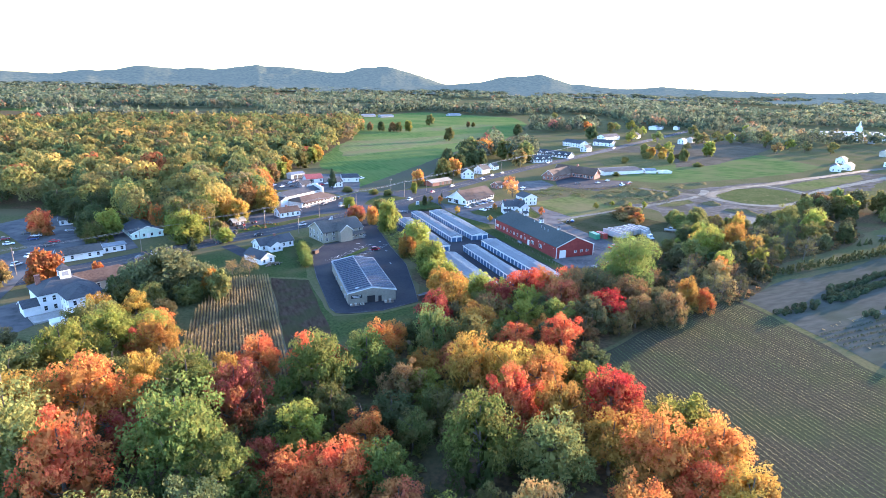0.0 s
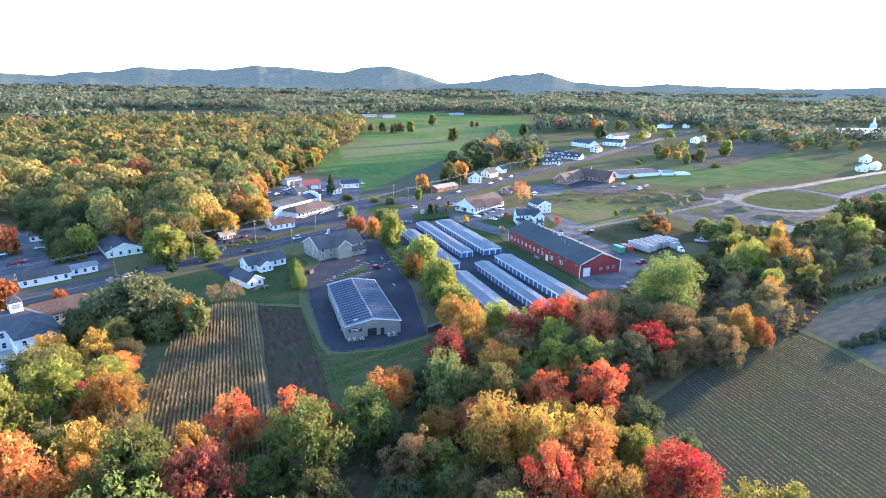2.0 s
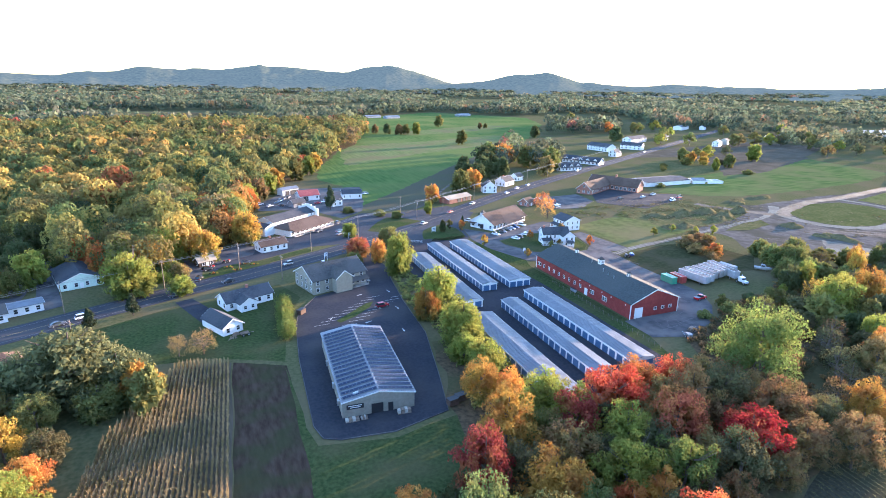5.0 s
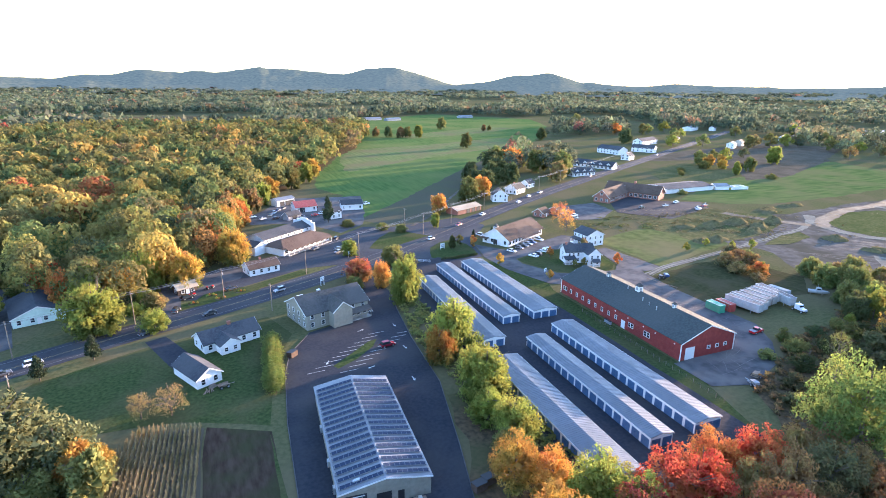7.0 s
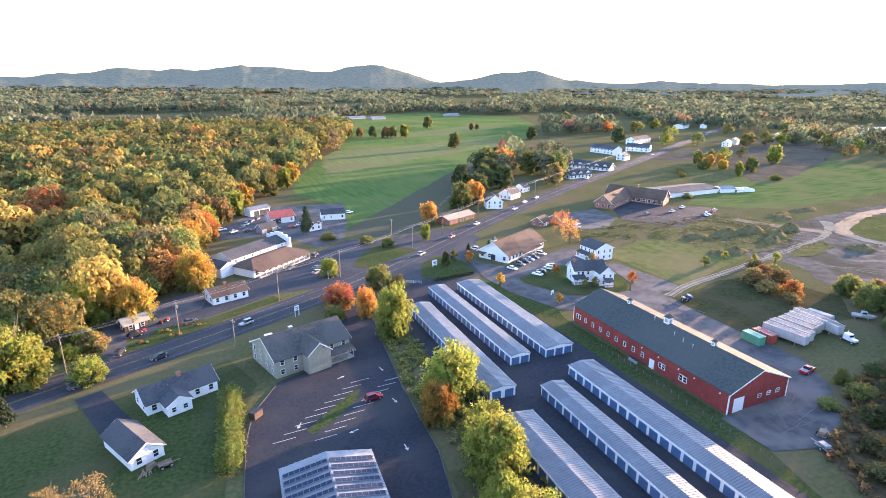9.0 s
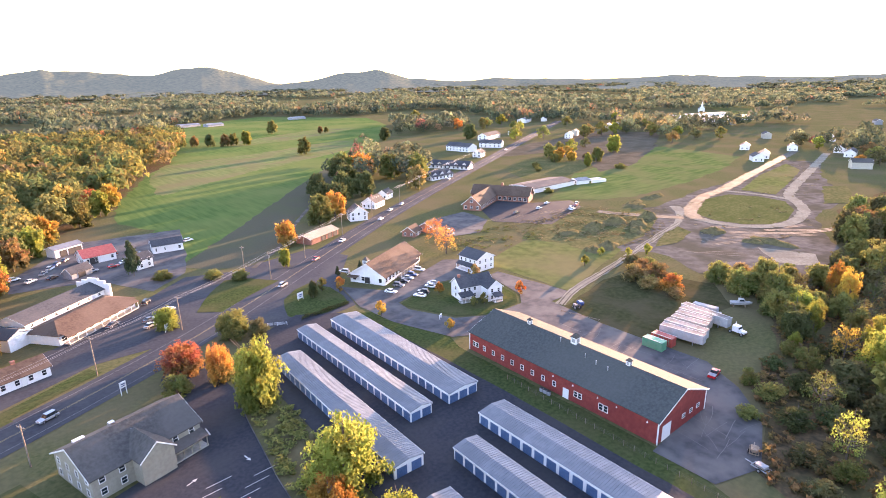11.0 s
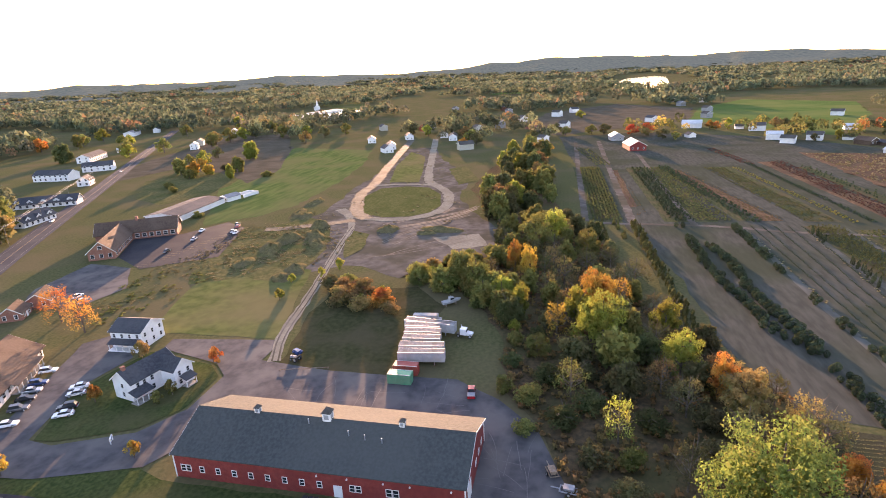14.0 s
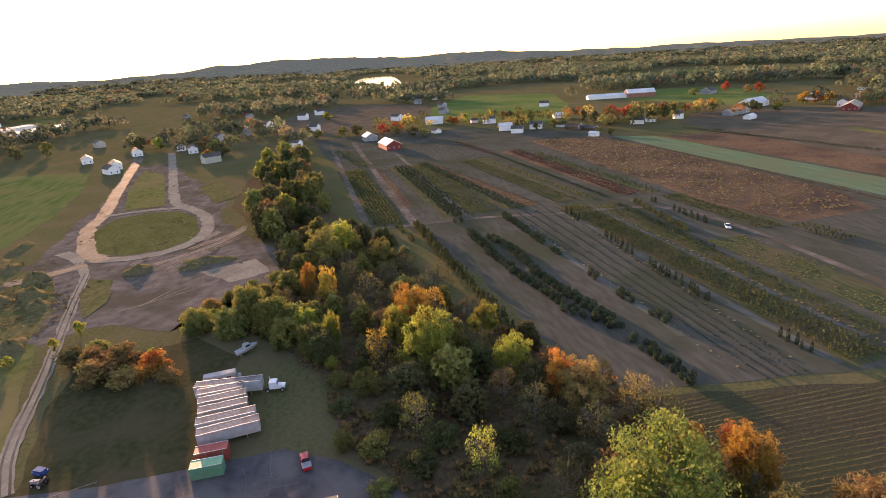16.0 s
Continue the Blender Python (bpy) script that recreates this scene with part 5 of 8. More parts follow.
brick_block()
simple_house(332.5, 393.0, 1, 46, 22, 3.2, 1.5, WHITE, SHINGLE, "broad low white shed with a grey roof", (1.6,), name="long_shed", gap=9, category="shed", sides="w", doors=())
simple_house(380.5, 392.5, -14, 11, 8, 2.8, 1.4, WHITE, TINROOF, "small white shed beside the long shed", (1.5,), name="shed", category="shed", sides="w", group="white garden sheds")
court = thing("walled_court", pose(393.0, 389.0, 0, 0, 0, -14), "low white board walls round a small yard", "wall")
for wx0, wx1, wy0, wy1 in ((0, 14, 0, 0.2), (0, 14, 8.8, 9.0), (13.8, 14, 0.2, 8.8), (6.9, 7.1, 0.2, 8.8)):
    part("wall_board", boxes((wx0, wx1, wy0, wy1, 0, 1.9)), WHITE, court)
    part("coping", boxes((wx0 - 0.06, wx1 + 0.06, wy0 - 0.06, wy1 + 0.06, 1.9, 2.0)), TRIM, court)
simple_house(206, 361, 28, 8, 7, 2.6, 2.4, BRICK, BROWNROOF, "small brick cottage beside the highway", (1.5,), name="cottage", category="cottage", group="brick cottages")
simple_house(218, 362, 28, 10, 8, 2.6, 2.4, BRICK, BROWNROOF, "small brick cottage behind an orange tree", (1.5,), name="cottage", category="cottage", group="brick cottages")
simple_house(161.5, 384.5, 24, 22, 9, 2.8, 1.6, BRICK, TANROOF, "low brick shed with a tan roof and open bays", (), name="shed", category="shed", doors=((0.45, "D"), (0.68, "D"), (0.88, "D")))
simple_house(200, 412, -18, 10, 9, 4.6, 3.6, WHITE, SLATE, "white gabled cottage with a grey roof", (1.6, 3.9), along="y", group="roadside houses")
simple_house(228, 429, 30, 13, 9, 3.8, 3.2, WHITE, SLATE, "white house with dormers under trees", (1.6,), chim=(4, 4.5), group="roadside houses")
simple_house(250, 448, 30, 9, 7, 3.4, 2.6, WHITE, SLATE, "small white house behind the others", (1.6,), group="roadside houses")


def row_house(x, y, turn, n, label):
    """White terrace with a row of dormers."""
    w = n * 8.0
    root = thing("motel", pose(x, y, 0, 0, 0, turn), label, "motel", "motel buildings")
    gable(root, w, 11, 3.2, 3.6, WHITE, SHINGLE, along="x", over=0.8)
    wall_windows(root, w, 11, (1.6,), "sw", 4.0, size=(1.5, 1.6))
    for k in range(n):
        gable(root, 3.4, 4.2, 4.4, 1.3, WHITE, SHINGLE, x0=k * 8 + 2.3, y0=0.6, z0=3.4, along="y", over=0.3)
        window(root, k * 8 + 4.0, 0.59, 4.0, 0, 1.3, 0.8)


row_house(357, 539, -65, 5, "long white motel with dormers on a grey roof")
row_house(316, 482, 6, 3, "white motel wing with a grey roof")
for x, y, turn, w, d, h in ((455, 627, -83, 33, 14, 5.4), (438, 553, 28, 14, 9, 4.2), (500, 620, -60, 26, 12, 5.0), (560, 668, 22, 46, 13, 5.4), (640, 690, 28, 20, 12, 5.0)):
    simple_house(x, y, turn, w, d, h, 3.4, WHITE, SHINGLE, "large white inn building with a grey roof", (1.8, 4.8), name="inn", gap=4.5, category="inn", group="white inn buildings", sides="sw", size=(1.5, 1.7))


def shop():
    root = thing("roadside_shop", pose(55, 338.5, 0.1, 0, 0, 38), "white roadside shop with dark roofs and stepped false front", "shop")
    gable(root, 31, 13, 3.2, 2.2, WHITE, BROWNROOF, along="x", over=0.6, z0=-0.1, hip=6)
    gable(root, 31, 11, 5.2, 2.2, WHITE, SHINGLE, x0=1.2, y0=13.02, z0=-0.1, along="x", over=0.4)
    gable(root, 7.4, 13, 4.0, 1.6, WHITE, SHINGLE, x0=-6.3, y0=11, z0=-0.1, along="y", over=0.4)
    porch(root, 1, 30, -2.4, 0, 2.8, 10, BROWNROOF)
    wall_windows(root, 31, 13, (1.7,), "s", 3.4, size=(1.8, 1.5))
    wall_windows(root, 31, 11, (4.2,), "s", 4.2, x0=1.2, y0=13.02, size=(1.0, 0.8))
    part("false_front", boxes((32.5, 33.1, 10.5, 24.5, 0.02, 7.2), (32.5, 33.1, 12.5, 22, 7.2, 8.2), (32.5, 33.1, 15, 19.5, 8.2, 9.0)), TRIM, root, "white stepped false front")
    for q in range(3):
        window(root, 33.11, 13 + q * 4.0, 3.2, 90, 1.6, 1.6)


shop()
simple_house(38.8, 315.5, 18, 12.5, 7.5, 2.9, 2.2, WHITE, BROWNROOF, "low white cabin with a brown roof", (1.6,), name="cabin", category="cabin", chim=(6, 4))
simple_house(13, 303, 25, 7, 4.5, 2.4, 1.6, BROWNROOF, TANROOF, "small brown garden shed", (1.4,), name="shed", category="shed", doors=((0.5, "s"),))
simple_house(74, 424, 10, 13, 9, 3.4, 2.8, WHITE, REDROOF, "white workshop with a red roof", (1.8,), name="workshop", category="workshop", doors=((0.3, "D"), (0.7, "G")))
simple_house(66, 446, 28, 13, 6, 3.8, 1.2, WHITE, TINROOF, "white open shed with a metal roof", (), name="shed", category="shed", doors=((0.3, "D"), (0.6, "D"), (0.85, "D")))
simple_house(101, 422, -6, 13, 8, 3.6, 2.0, WHITE, SHINGLE, "long white workshop with a dark roof", (1.8,), name="workshop", category="workshop", doors=((0.25, "G"), (0.6, "G")))
simple_house(90, 401, 20, 7, 6, 4.2, 2.2, WHITE, SHINGLE, "small white house in the shop yard", (1.6, 3.8))
simple_house(67, 406, 30, 9, 5, 2.6, 2.0, GREYSIDE, SHINGLE, "grey shed behind the shop", (), name="shed", category="shed", doors=((0.5, "D"),))
simple_house(-33.5, 291.5, 17, 14, 20, 3.0, 2.8, MINT, SHINGLE, "mint green house with a broad grey roof", (1.6,), along="y", sides="sew", gap=3.2)


def inn_left():
    root = thing("big_white_house", pose(-43.6, 195.9, 0, 0, 0, 24), "large white two-storey house with hipped grey roofs", "house")
    gable(root, 16, 13, 6.4, 3.4, WHITE, SHINGLE, x0=-5.5, y0=10, along="x", over=0.6, hip=6.5)
    gable(root, 10.5, 13, 6.38, 2.8, WHITE, SHINGLE, x0=0, y0=0, along="y", over=0.58, hip=5)
    gable(root, 20.6, 10.5, 6.2, 3.0, CREAM, BROWNROOF, x0=4, y0=13.1, along="x", over=0.6, hip=4)
    gable(root, 4.5, 6, 3.2, 1.6, WHITE, SHINGLE, x0=-10.02, y0=10.5, along="x", over=0.4)
    wall_windows(root, 10.5, 12, (1.8, 4.8), "se", 3.2, size=(0.9, 1.5))
    wall_windows(root, 10.5, 9.4, (1.8, 4.8), "w", 3.1, size=(0.9, 1.5))
    wall_windows(root, 5.4, 13, (1.8, 4.8), "s", 2.6, x0=-5.5, y0=10, size=(0.9, 1.5))
    wall_windows(root, 13.0, 10.5, (1.8, 4.8), "s", 3.2, x0=11.0, y0=13.1, size=(0.9, 1.5))
    wall_windows(root, 20.6, 10.5, (1.8, 4.8), "e", 3.4, x0=4, y0=13.1, size=(0.9, 1.5))
    porch(root, 11.0, 14.4, 5.0, 8.0, 3.0, 3, SHINGLE)
    part("terrace", boxes((-6.0, 9.5, -4.2, -0.04, 0.02, 1.5)), TRIM, root, "white railed terrace")
    part("terrace", boxes((-9.5, -0.04, 2.0, 9.0, 0.02, 0.6)), CONCRETE, root, "pale paved terrace")
    cupola(root, 3.8, 16.4, 9.5, 3.2, 2.4, SHINGLE)
    chimney(root, -3.4, 19.0, 6.4, 10.6, 0.7)


inn_left()
simple_house(-58, 262, 20, 16, 7, 3.0, 2.0, WHITE, SLATE, "low white house by the car lot", (1.6,))
simple_house(-46, 270, 20, 12, 6, 2.8, 0.6, WHITE, TINROOF, "white trailer home with a flat metal roof", (1.5,), name="trailer_home", category="trailer home")
simple_house(-70, 333, 10, 6, 5, 3.0, 1.5, WHITE, SLATE, "small white hut at the edge of the wood", (1.5,), name="hut", category="hut")
simple_house(-112, 262, 20, 16, 12, 5.0, 3, WHITE, SLATE, "white house of the car dealer", (1.6, 4.0))

# farmhouses and barns beyond the nursery
def farm(rows):
    for x, y, turn, w, d, h, wall, roof, label in rows:
        simple_house(x, y, turn, w, d, h, d * 0.28, wall, roof, label, (2.2,) if h > 3.2 else (), name="barn" if "barn" in label else "farmhouse" if "house" in label else "farm_shed", gap=4.5, category="barn" if "barn" in label else "shed" if "shed" in label else "farmhouse", sides="sw", group="farm buildings", doors=())


farm(((570, 112, 8, 26, 14, 4.5, RED, SKYSHEENROOF, "red barn with a bright metal roof"), (640, 124, 8, 15, 12, 4.2, GREYSIDE, SKYSHEENROOF, "grey barn with a metal roof"), (739, 32, 75, 20, 12, 5.0, WHITE, SKYSHEENROOF, "long white farm shed with a metal roof"),
      (651, 56, 20, 9, 7, 3.0, WHITE, SLATE, "small white shed among parked cars"), (698, -18, 84, 14, 9, 5.5, WHITE, SLATE, "white farmhouse with a grey roof and chimney"), (715, -3, 84, 8, 6, 3.0, WHITE, SLATE, "small white farm shed beside the house")))
farm(((626, -12, 70, 13, 9, 5.0, WHITE, SKYSHEENROOF, "white farmhouse with a pale roof"), (600, -14, 60, 11, 8, 4.6, WHITE, SLATE, "white gabled farmhouse with a dark gable"), (616, -41, 62, 12, 9, 5.0, WHITE, SLATE, "white gabled house among small trees"),
      (688, -98, 80, 12, 8, 3.4, WHITE, SKYSHEENROOF, "low white house with a bright roof"), (613, -63, 70, 8, 6, 3.0, WHITE, SLATE, "little white shed behind a yellow tree"), (578, -66, 30, 14, 9, 3.6, BROWNROOF, BROWNROOF, "brown wooden shed with a steep roof")))
farm(((566, -75, 20, 16, 6, 2.6, BROWNROOF, SHINGLE, "long low dark shed"), (532, -58, 30, 8, 5, 2.8, WHITE, SKYSHEENROOF, "small white shed with metal roof"), (582, -134, 60, 13, 8, 4.2, WHITE, SHINGLE, "white house with dark roof and dormer"),
      (588, -150, 70, 9, 7, 3.4, WHITE, SHINGLE, "white house wing with dark roof"), (592, -184, 70, 9, 8, 5.4, WHITE, SLATE, "tall white farmhouse by dark trees"), (570, -226, -68, 36, 10, 3.4, GREYSIDE, TANROOF, "long farm shed with a pale roof")))
farm(((612, -288, -70, 34, 16, 5.0, WHITE, SKYSHEENROOF, "white packing shed with a pale roof"), (536, -218, -65, 13, 7, 2.8, WHITE, SKYSHEENROOF, "small white hoop shed"), (630, -392, -62, 34, 12, 4.0, WHITE, SKYSHEENROOF, "long white barn with metal roof"),
      (522, -328, -55, 36, 14, 4.2, RED, TANROOF, "red barn with a pale roof"), (553, -350, -60, 13, 9, 5.4, WHITE, SLATE, "white farmhouse behind the barn"), (606, -434, -60, 11, 9, 5.0, WHITE, SLATE, "white house before golden trees")))
farm(((850, -306, 76, 84, 12, 3.6, WHITE, SKYSHEENROOF, "long white greenhouse beyond the fields"), (846, -318, 76, 40, 18, 6.5, BRICK, SKYSHEENROOF, "brick and white farm warehouse"), (790, -376, -60, 24, 14, 5.0, GREYSIDE, SLATE, "grey house at the edge of the wood"),
      (826, -144, 60, 13, 9, 5.0, WHITE, SLATE, "white house before dark trees"), (1155, -18, 60, 13, 9, 5.0, WHITE, SKYSHEENROOF, "distant white house at a green field"), (1118, -58, 60, 12, 9, 5.0, WHITE, SKYSHEENROOF, "distant pale house at a green field")))
farm(((934, 184, 60, 13, 10, 6.5, WHITE, SLATE, "tall white house among hazy trees"), (770, 174, 60, 11, 10, 6.0, WHITE, SLATE, "white house above the nursery"), (648, 196, 50, 9, 8, 4.5, WHITE, SLATE, "white house by the edge of the wood"), (674, -516, -60, 14, 9, 5.0, WHITE, SLATE, "far white farmhouse among trees")))
FARMS = [(560, -240), (640, -250), (650, -180), (640, -120), (720, -60), (760, 60), (700, 130), (665, 120), (690, 60), (640, 20), (560, -100)]
# roofs of the village further off
village = random.Random(4)
for k in range(46):
    a, r = radians(village.uniform(44, 92)), village.uniform(640, 1250)
    x, y = r * math.sin(a), r * math.cos(a)
    if (y < 230 and r < 800) or (440 < x < 800 and 330 < y < 570):
        continue
    big = k % 9 == 0
    w, d = (village.uniform(40, 70), 16) if big else (village.uniform(11, 16), 9)
    simple_house(x, y, village.choice((30, 31, 120, 28)), w, d, 5.5, 2.6, village.choice((WHITE, WHITE, CREAM, GREYSIDE, BRICK)), village.choice((SLATE, SHINGLE, TINROOF)), "distant village house among trees", (1.7, 4.2), gap=4.5, sides="sw" if r < 900 else "", group="village houses", category="house", doors=())
for x, y, w, label in ((350, 1262, 46, "long grey barn beyond the meadow"), (395, 1240, 36, "grey farm shed beyond the meadow"), (593, 1298, 40, "distant grey barn beyond the meadow")):
    simple_house(x, y, 20, w, 14, 3.6, 2.4, GREYSIDE, TINROOF, label, (), name="barn", category="barn", doors=())


def steeple():
    root = thing("church", pose(1300, 735, 0, 0, 0, 30), "white church with a tall steeple among trees", "church")
    gable(root, 26, 12, 8, 5, WHITE, SLATE, along="x")
    part("tower", boxes((-4, 1, 3.5, 8.5, 0, 13), (-3.2, 0.2, 4.3, 7.7, 13, 16)), WHITE, root)
    bm = bmesh.new()
    tube(bm, (-1.5, 6, 16), (-1.5, 6, 23), 1.9, 0.1, 8)
    part("spire", bm, TRIM, root)


steeple()
for x, y, turn, w, d in ((1010, 592, -14, 120, 34), (1060, 668, -16, 130, 30)):
    simple_house(x, y, turn, w, d, 6.5, 1.6, WHITE, TINROOF, "long low white warehouse with a metal roof", (), name="warehouse", category="warehouse", doors=(), group="warehouses in the village")
for x, y, turn, w in ((668, 388, 20, 15), (590, 344, 35, 14), (612, 348, 20, 18), (690, 350, 20, 16), (672, 296, 10, 22), (700, 312, 10, 18)):
    simple_house(x, y, turn, w, 9, 4.5, 2.8, WHITE, SHINGLE, "white village house at the edge of the field", (1.7,), sides="sw", group="village houses", gap=3.5)

# ---------- woods: far belts as joined leaf clumps ----------
wood_rng = np.random.default_rng(21)
FAR = (0.34, 0.28, 0.06, 0.015, 0.015, 0.09, 0.2, 0.0)
TINTS = ("green", "olive", "lime", "gold", "orange", "rust", "dark", "red")


def clear_of(x, y):
    """True where a tree may stand in the open woods of the middle distance."""
    return not any(inside(x, y, p) for p in OPEN)


OPEN = [
    [(630, -230), (800, -165), (960, -250), (930, -400), (740, -540), (580, -440)],
    [(960, 560), (1180, 540), (1250, 650), (1060, 740), (980, 660)],
    [(640, 420), (650, 350), (720, 320), (730, 380)],
    [(250, 380), (262, 415), (330, 452), (420, 505), (560, 590), (700, 680), (790, 640), (640, 470), (430, 390), (340, 340)],
    [(100, 505), (128, 455), (104, 380), (135, 366), (190, 470), (280, 575), (420, 720), (516, 825), (650, 1005), (742, 1218), (595, 1500), (335, 1290), (240, 960), (183, 735), (155, 690), (106, 565)],
    [(-300, 140), (-120, 195), (-40, 240), (60, 292), (180, 360), (320, 450), (460, 530), (640, 640), (900, 800), (880, 850), (600, 670), (400, 560), (190, 410), (40, 310), (-60, 265), (-140, 230), (-300, 190)],
    [(140, 310), (210, 380), (330, 450), (450, 520), (545, 482), (640, 471), (615, 372), (700, 335), (610, 282), (560, 240), (345, 220), (280, 235), (180, 200), (140, 180)],
    [(170, 132), (340, 155), (545, 180), (690, 190), (830, 235), (1010, 215), (1160, 90), (1010, -20), (1155, -125), (1020, -250), (820, -180), (660, -250), (500, -430), (240, -310), (140, -130), (140, 60)],
    [(1600, -140), (1850, 40), (2250, 50), (3050, -80), (3300, -240), (2700, -330), (2050, -240)],
    [(-130, 160), (-130, 380), (-60, 390), (-30, 370), (-26, 290), (60, 330), (60, 440), (110, 480), (160, 430), (120, 300), (60, 180), (-20, 150), (-70, 150)],
]


def wood_crown(rng, count, size, lobes):
    """A closed, lumpy crown as seen over a wood: leaves on the outside of a dome of rounded lobes, one metre in radius."""
    c = []
    for k in range(lobes):
        z = 1 - 0.92 * (k + 0.5) / lobes
        w = math.sqrt(max(0.0, 1 - z * z)) * 0.74 * rng.uniform(0.82, 1.15)
        a = k * 2.39996 + rng.uniform(-0.35, 0.35)
        c.append((math.cos(a) * w, math.sin(a) * w, 0.5 + 0.95 * z + rng.uniform(-0.1, 0.1), rng.uniform(0.85, 1.2) * 1.28 / math.sqrt(lobes + 1)))
    c.append((0, 0, 0.75, 0.6))
    c = np.array(c)
    at = np.zeros((0, 3))
    d = np.zeros((0, 3))
    while len(at) < count:
        k = rng.choice(len(c), count, p=c[:, 3] ** 2 / (c[:, 3] ** 2).sum())
        e = rng.normal(size=(count, 3))
        e /= np.linalg.norm(e, axis=1)[:, None]
        q = c[k, :3] + e * (c[k, 3] * rng.uniform(0.9, 1.08, count))[:, None]
        far = np.linalg.norm(q[:, None, :] - c[None, :, :3], axis=2) / c[None, :, 3]
        free = (far.min(axis=1) > 0.87) & (e[:, 2] > -0.55) & (q[:, 2] > 0.1)
        at, d = np.concatenate([at, q[free]]), np.concatenate([d, e[free]])
    at, d = at[:count], d[:count]
    n = d + rng.normal(size=(count, 3)) * 0.33
    n /= np.linalg.norm(n, axis=1)[:, None]
    u = np.cross(n, rng.normal(size=(count, 3)))
    u /= np.linalg.norm(u, axis=1)[:, None] + 1e-6
    w = np.cross(n, u)
    s = size * rng.uniform(0.6, 1.2, count)[:, None]
    u, w = u * s, w * s * rng.uniform(0.6, 1.0, count)[:, None]
    return np.stack([at - u - w * 0.7, at + u * 1.1 - w * 0.5, at + w * 1.3 + u * 0.15], axis=1)


def belt(name, r0, r1, az0, az1, spacing, quads, size, crown, label, density=1.0, keep=None, clump=0.35, flat=1.0, mixing=(0.28, 0.38, 0.14, 0.03, 0.03, 0.08, 0.05, 0.01), leaves=HAZED):
    """Woods in a sector r0 to r1 from the origin: per tint one object of loose leaf clumps."""
    area = 0.5 * radians(az1 - az0) * (r1 * r1 - r0 * r0)
    n = int(area / spacing ** 2 * density)
    rr = np.sqrt(wood_rng.uniform(r0 * r0, r1 * r1, n))
    aa = np.radians(wood_rng.uniform(az0, az1, n))
    pts = np.stack([rr * np.sin(aa), rr * np.cos(aa)], axis=1)
    forms = [wood_crown(wood_rng, quads, size, max(4, min(20, quads // 14))) for _ in range(6)]
    lots = {t: [] for t in TINTS}
    for x, y in pts:
        g = noise.noise(Vector((x / 260, y / 260, 1.7)))
        if keep is None:
            if not clear_of(x, y) or g < -clump:
                continue
        elif not inside(x, y, keep):
            continue
        hue = noise.noise(Vector((x / 90, y / 90, 7.7)))
        w = np.array(mixing, dtype=float)
        w[3:6] *= max(0.2, 1 + 2.6 * hue)
        w[0] *= max(0.2, 1 - 1.5 * hue)
        k = wood_rng.choice(len(TINTS), p=w / w.sum())
        s = crown * wood_rng.uniform(0.62, 1.42)
        a = wood_rng.uniform(0, math.tau)
        v = forms[wood_rng.integers(6)] * np.array([s, s, s * flat * wood_rng.uniform(0.95, 1.25)])
        c, sn = math.cos(a), math.sin(a)
        v = np.stack([v[..., 0] * c - v[..., 1] * sn + x, v[..., 0] * sn + v[..., 1] * c + y, v[..., 2] + terrain(x, y) + s * flat * 0.35], axis=-1)
        lots[TINTS[k]].append(v)
    for t, vs in lots.items():
        if vs:
            tagged(new(name, quads_mesh(name, np.concatenate(vs), leaves[t])), label % {"rust": "rusty brown", "lime": "yellow-green", "dark": "dark green"}.get(t, t), "woods", kind="stuff")


NEARWOOD = (0.27, 0.28, 0.32, 0.05, 0.03, 0.02, 0.04, 0.005)
for _lo, _hi, _count, _size in ((230, 400, 1000, 0.066), (400, 560, 380, 0.115)):
    belt("woodland", _lo, _hi, -24, 24, 9.4, _count, _size, 7.0, "autumn wood of %s crowns", keep=WOOD_NW, leaves=MIXED, mixing=NEARWOOD)
belt("woodland", 560, 1050, -20, 24, 11.0, 110, 0.21, 7.0, "autumn wood of %s crowns", keep=WOOD_NW, leaves=MIXED, mixing=NEARWOOD)
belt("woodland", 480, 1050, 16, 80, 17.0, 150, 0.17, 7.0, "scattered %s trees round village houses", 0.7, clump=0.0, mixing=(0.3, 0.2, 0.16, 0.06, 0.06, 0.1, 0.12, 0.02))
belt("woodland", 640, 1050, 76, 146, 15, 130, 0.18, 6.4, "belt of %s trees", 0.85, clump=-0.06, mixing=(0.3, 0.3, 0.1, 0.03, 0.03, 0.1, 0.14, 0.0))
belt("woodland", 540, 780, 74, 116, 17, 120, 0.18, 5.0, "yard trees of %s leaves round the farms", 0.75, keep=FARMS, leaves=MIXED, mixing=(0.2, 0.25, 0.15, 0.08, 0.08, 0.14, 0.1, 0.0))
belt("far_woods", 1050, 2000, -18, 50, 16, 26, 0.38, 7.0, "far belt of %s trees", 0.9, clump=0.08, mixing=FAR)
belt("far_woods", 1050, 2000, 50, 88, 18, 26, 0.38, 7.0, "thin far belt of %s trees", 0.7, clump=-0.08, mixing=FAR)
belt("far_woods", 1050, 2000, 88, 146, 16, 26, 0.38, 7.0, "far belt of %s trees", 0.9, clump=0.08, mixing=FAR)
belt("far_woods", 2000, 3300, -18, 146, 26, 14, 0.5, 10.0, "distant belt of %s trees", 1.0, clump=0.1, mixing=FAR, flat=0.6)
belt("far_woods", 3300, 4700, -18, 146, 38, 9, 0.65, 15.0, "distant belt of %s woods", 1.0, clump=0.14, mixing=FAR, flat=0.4)

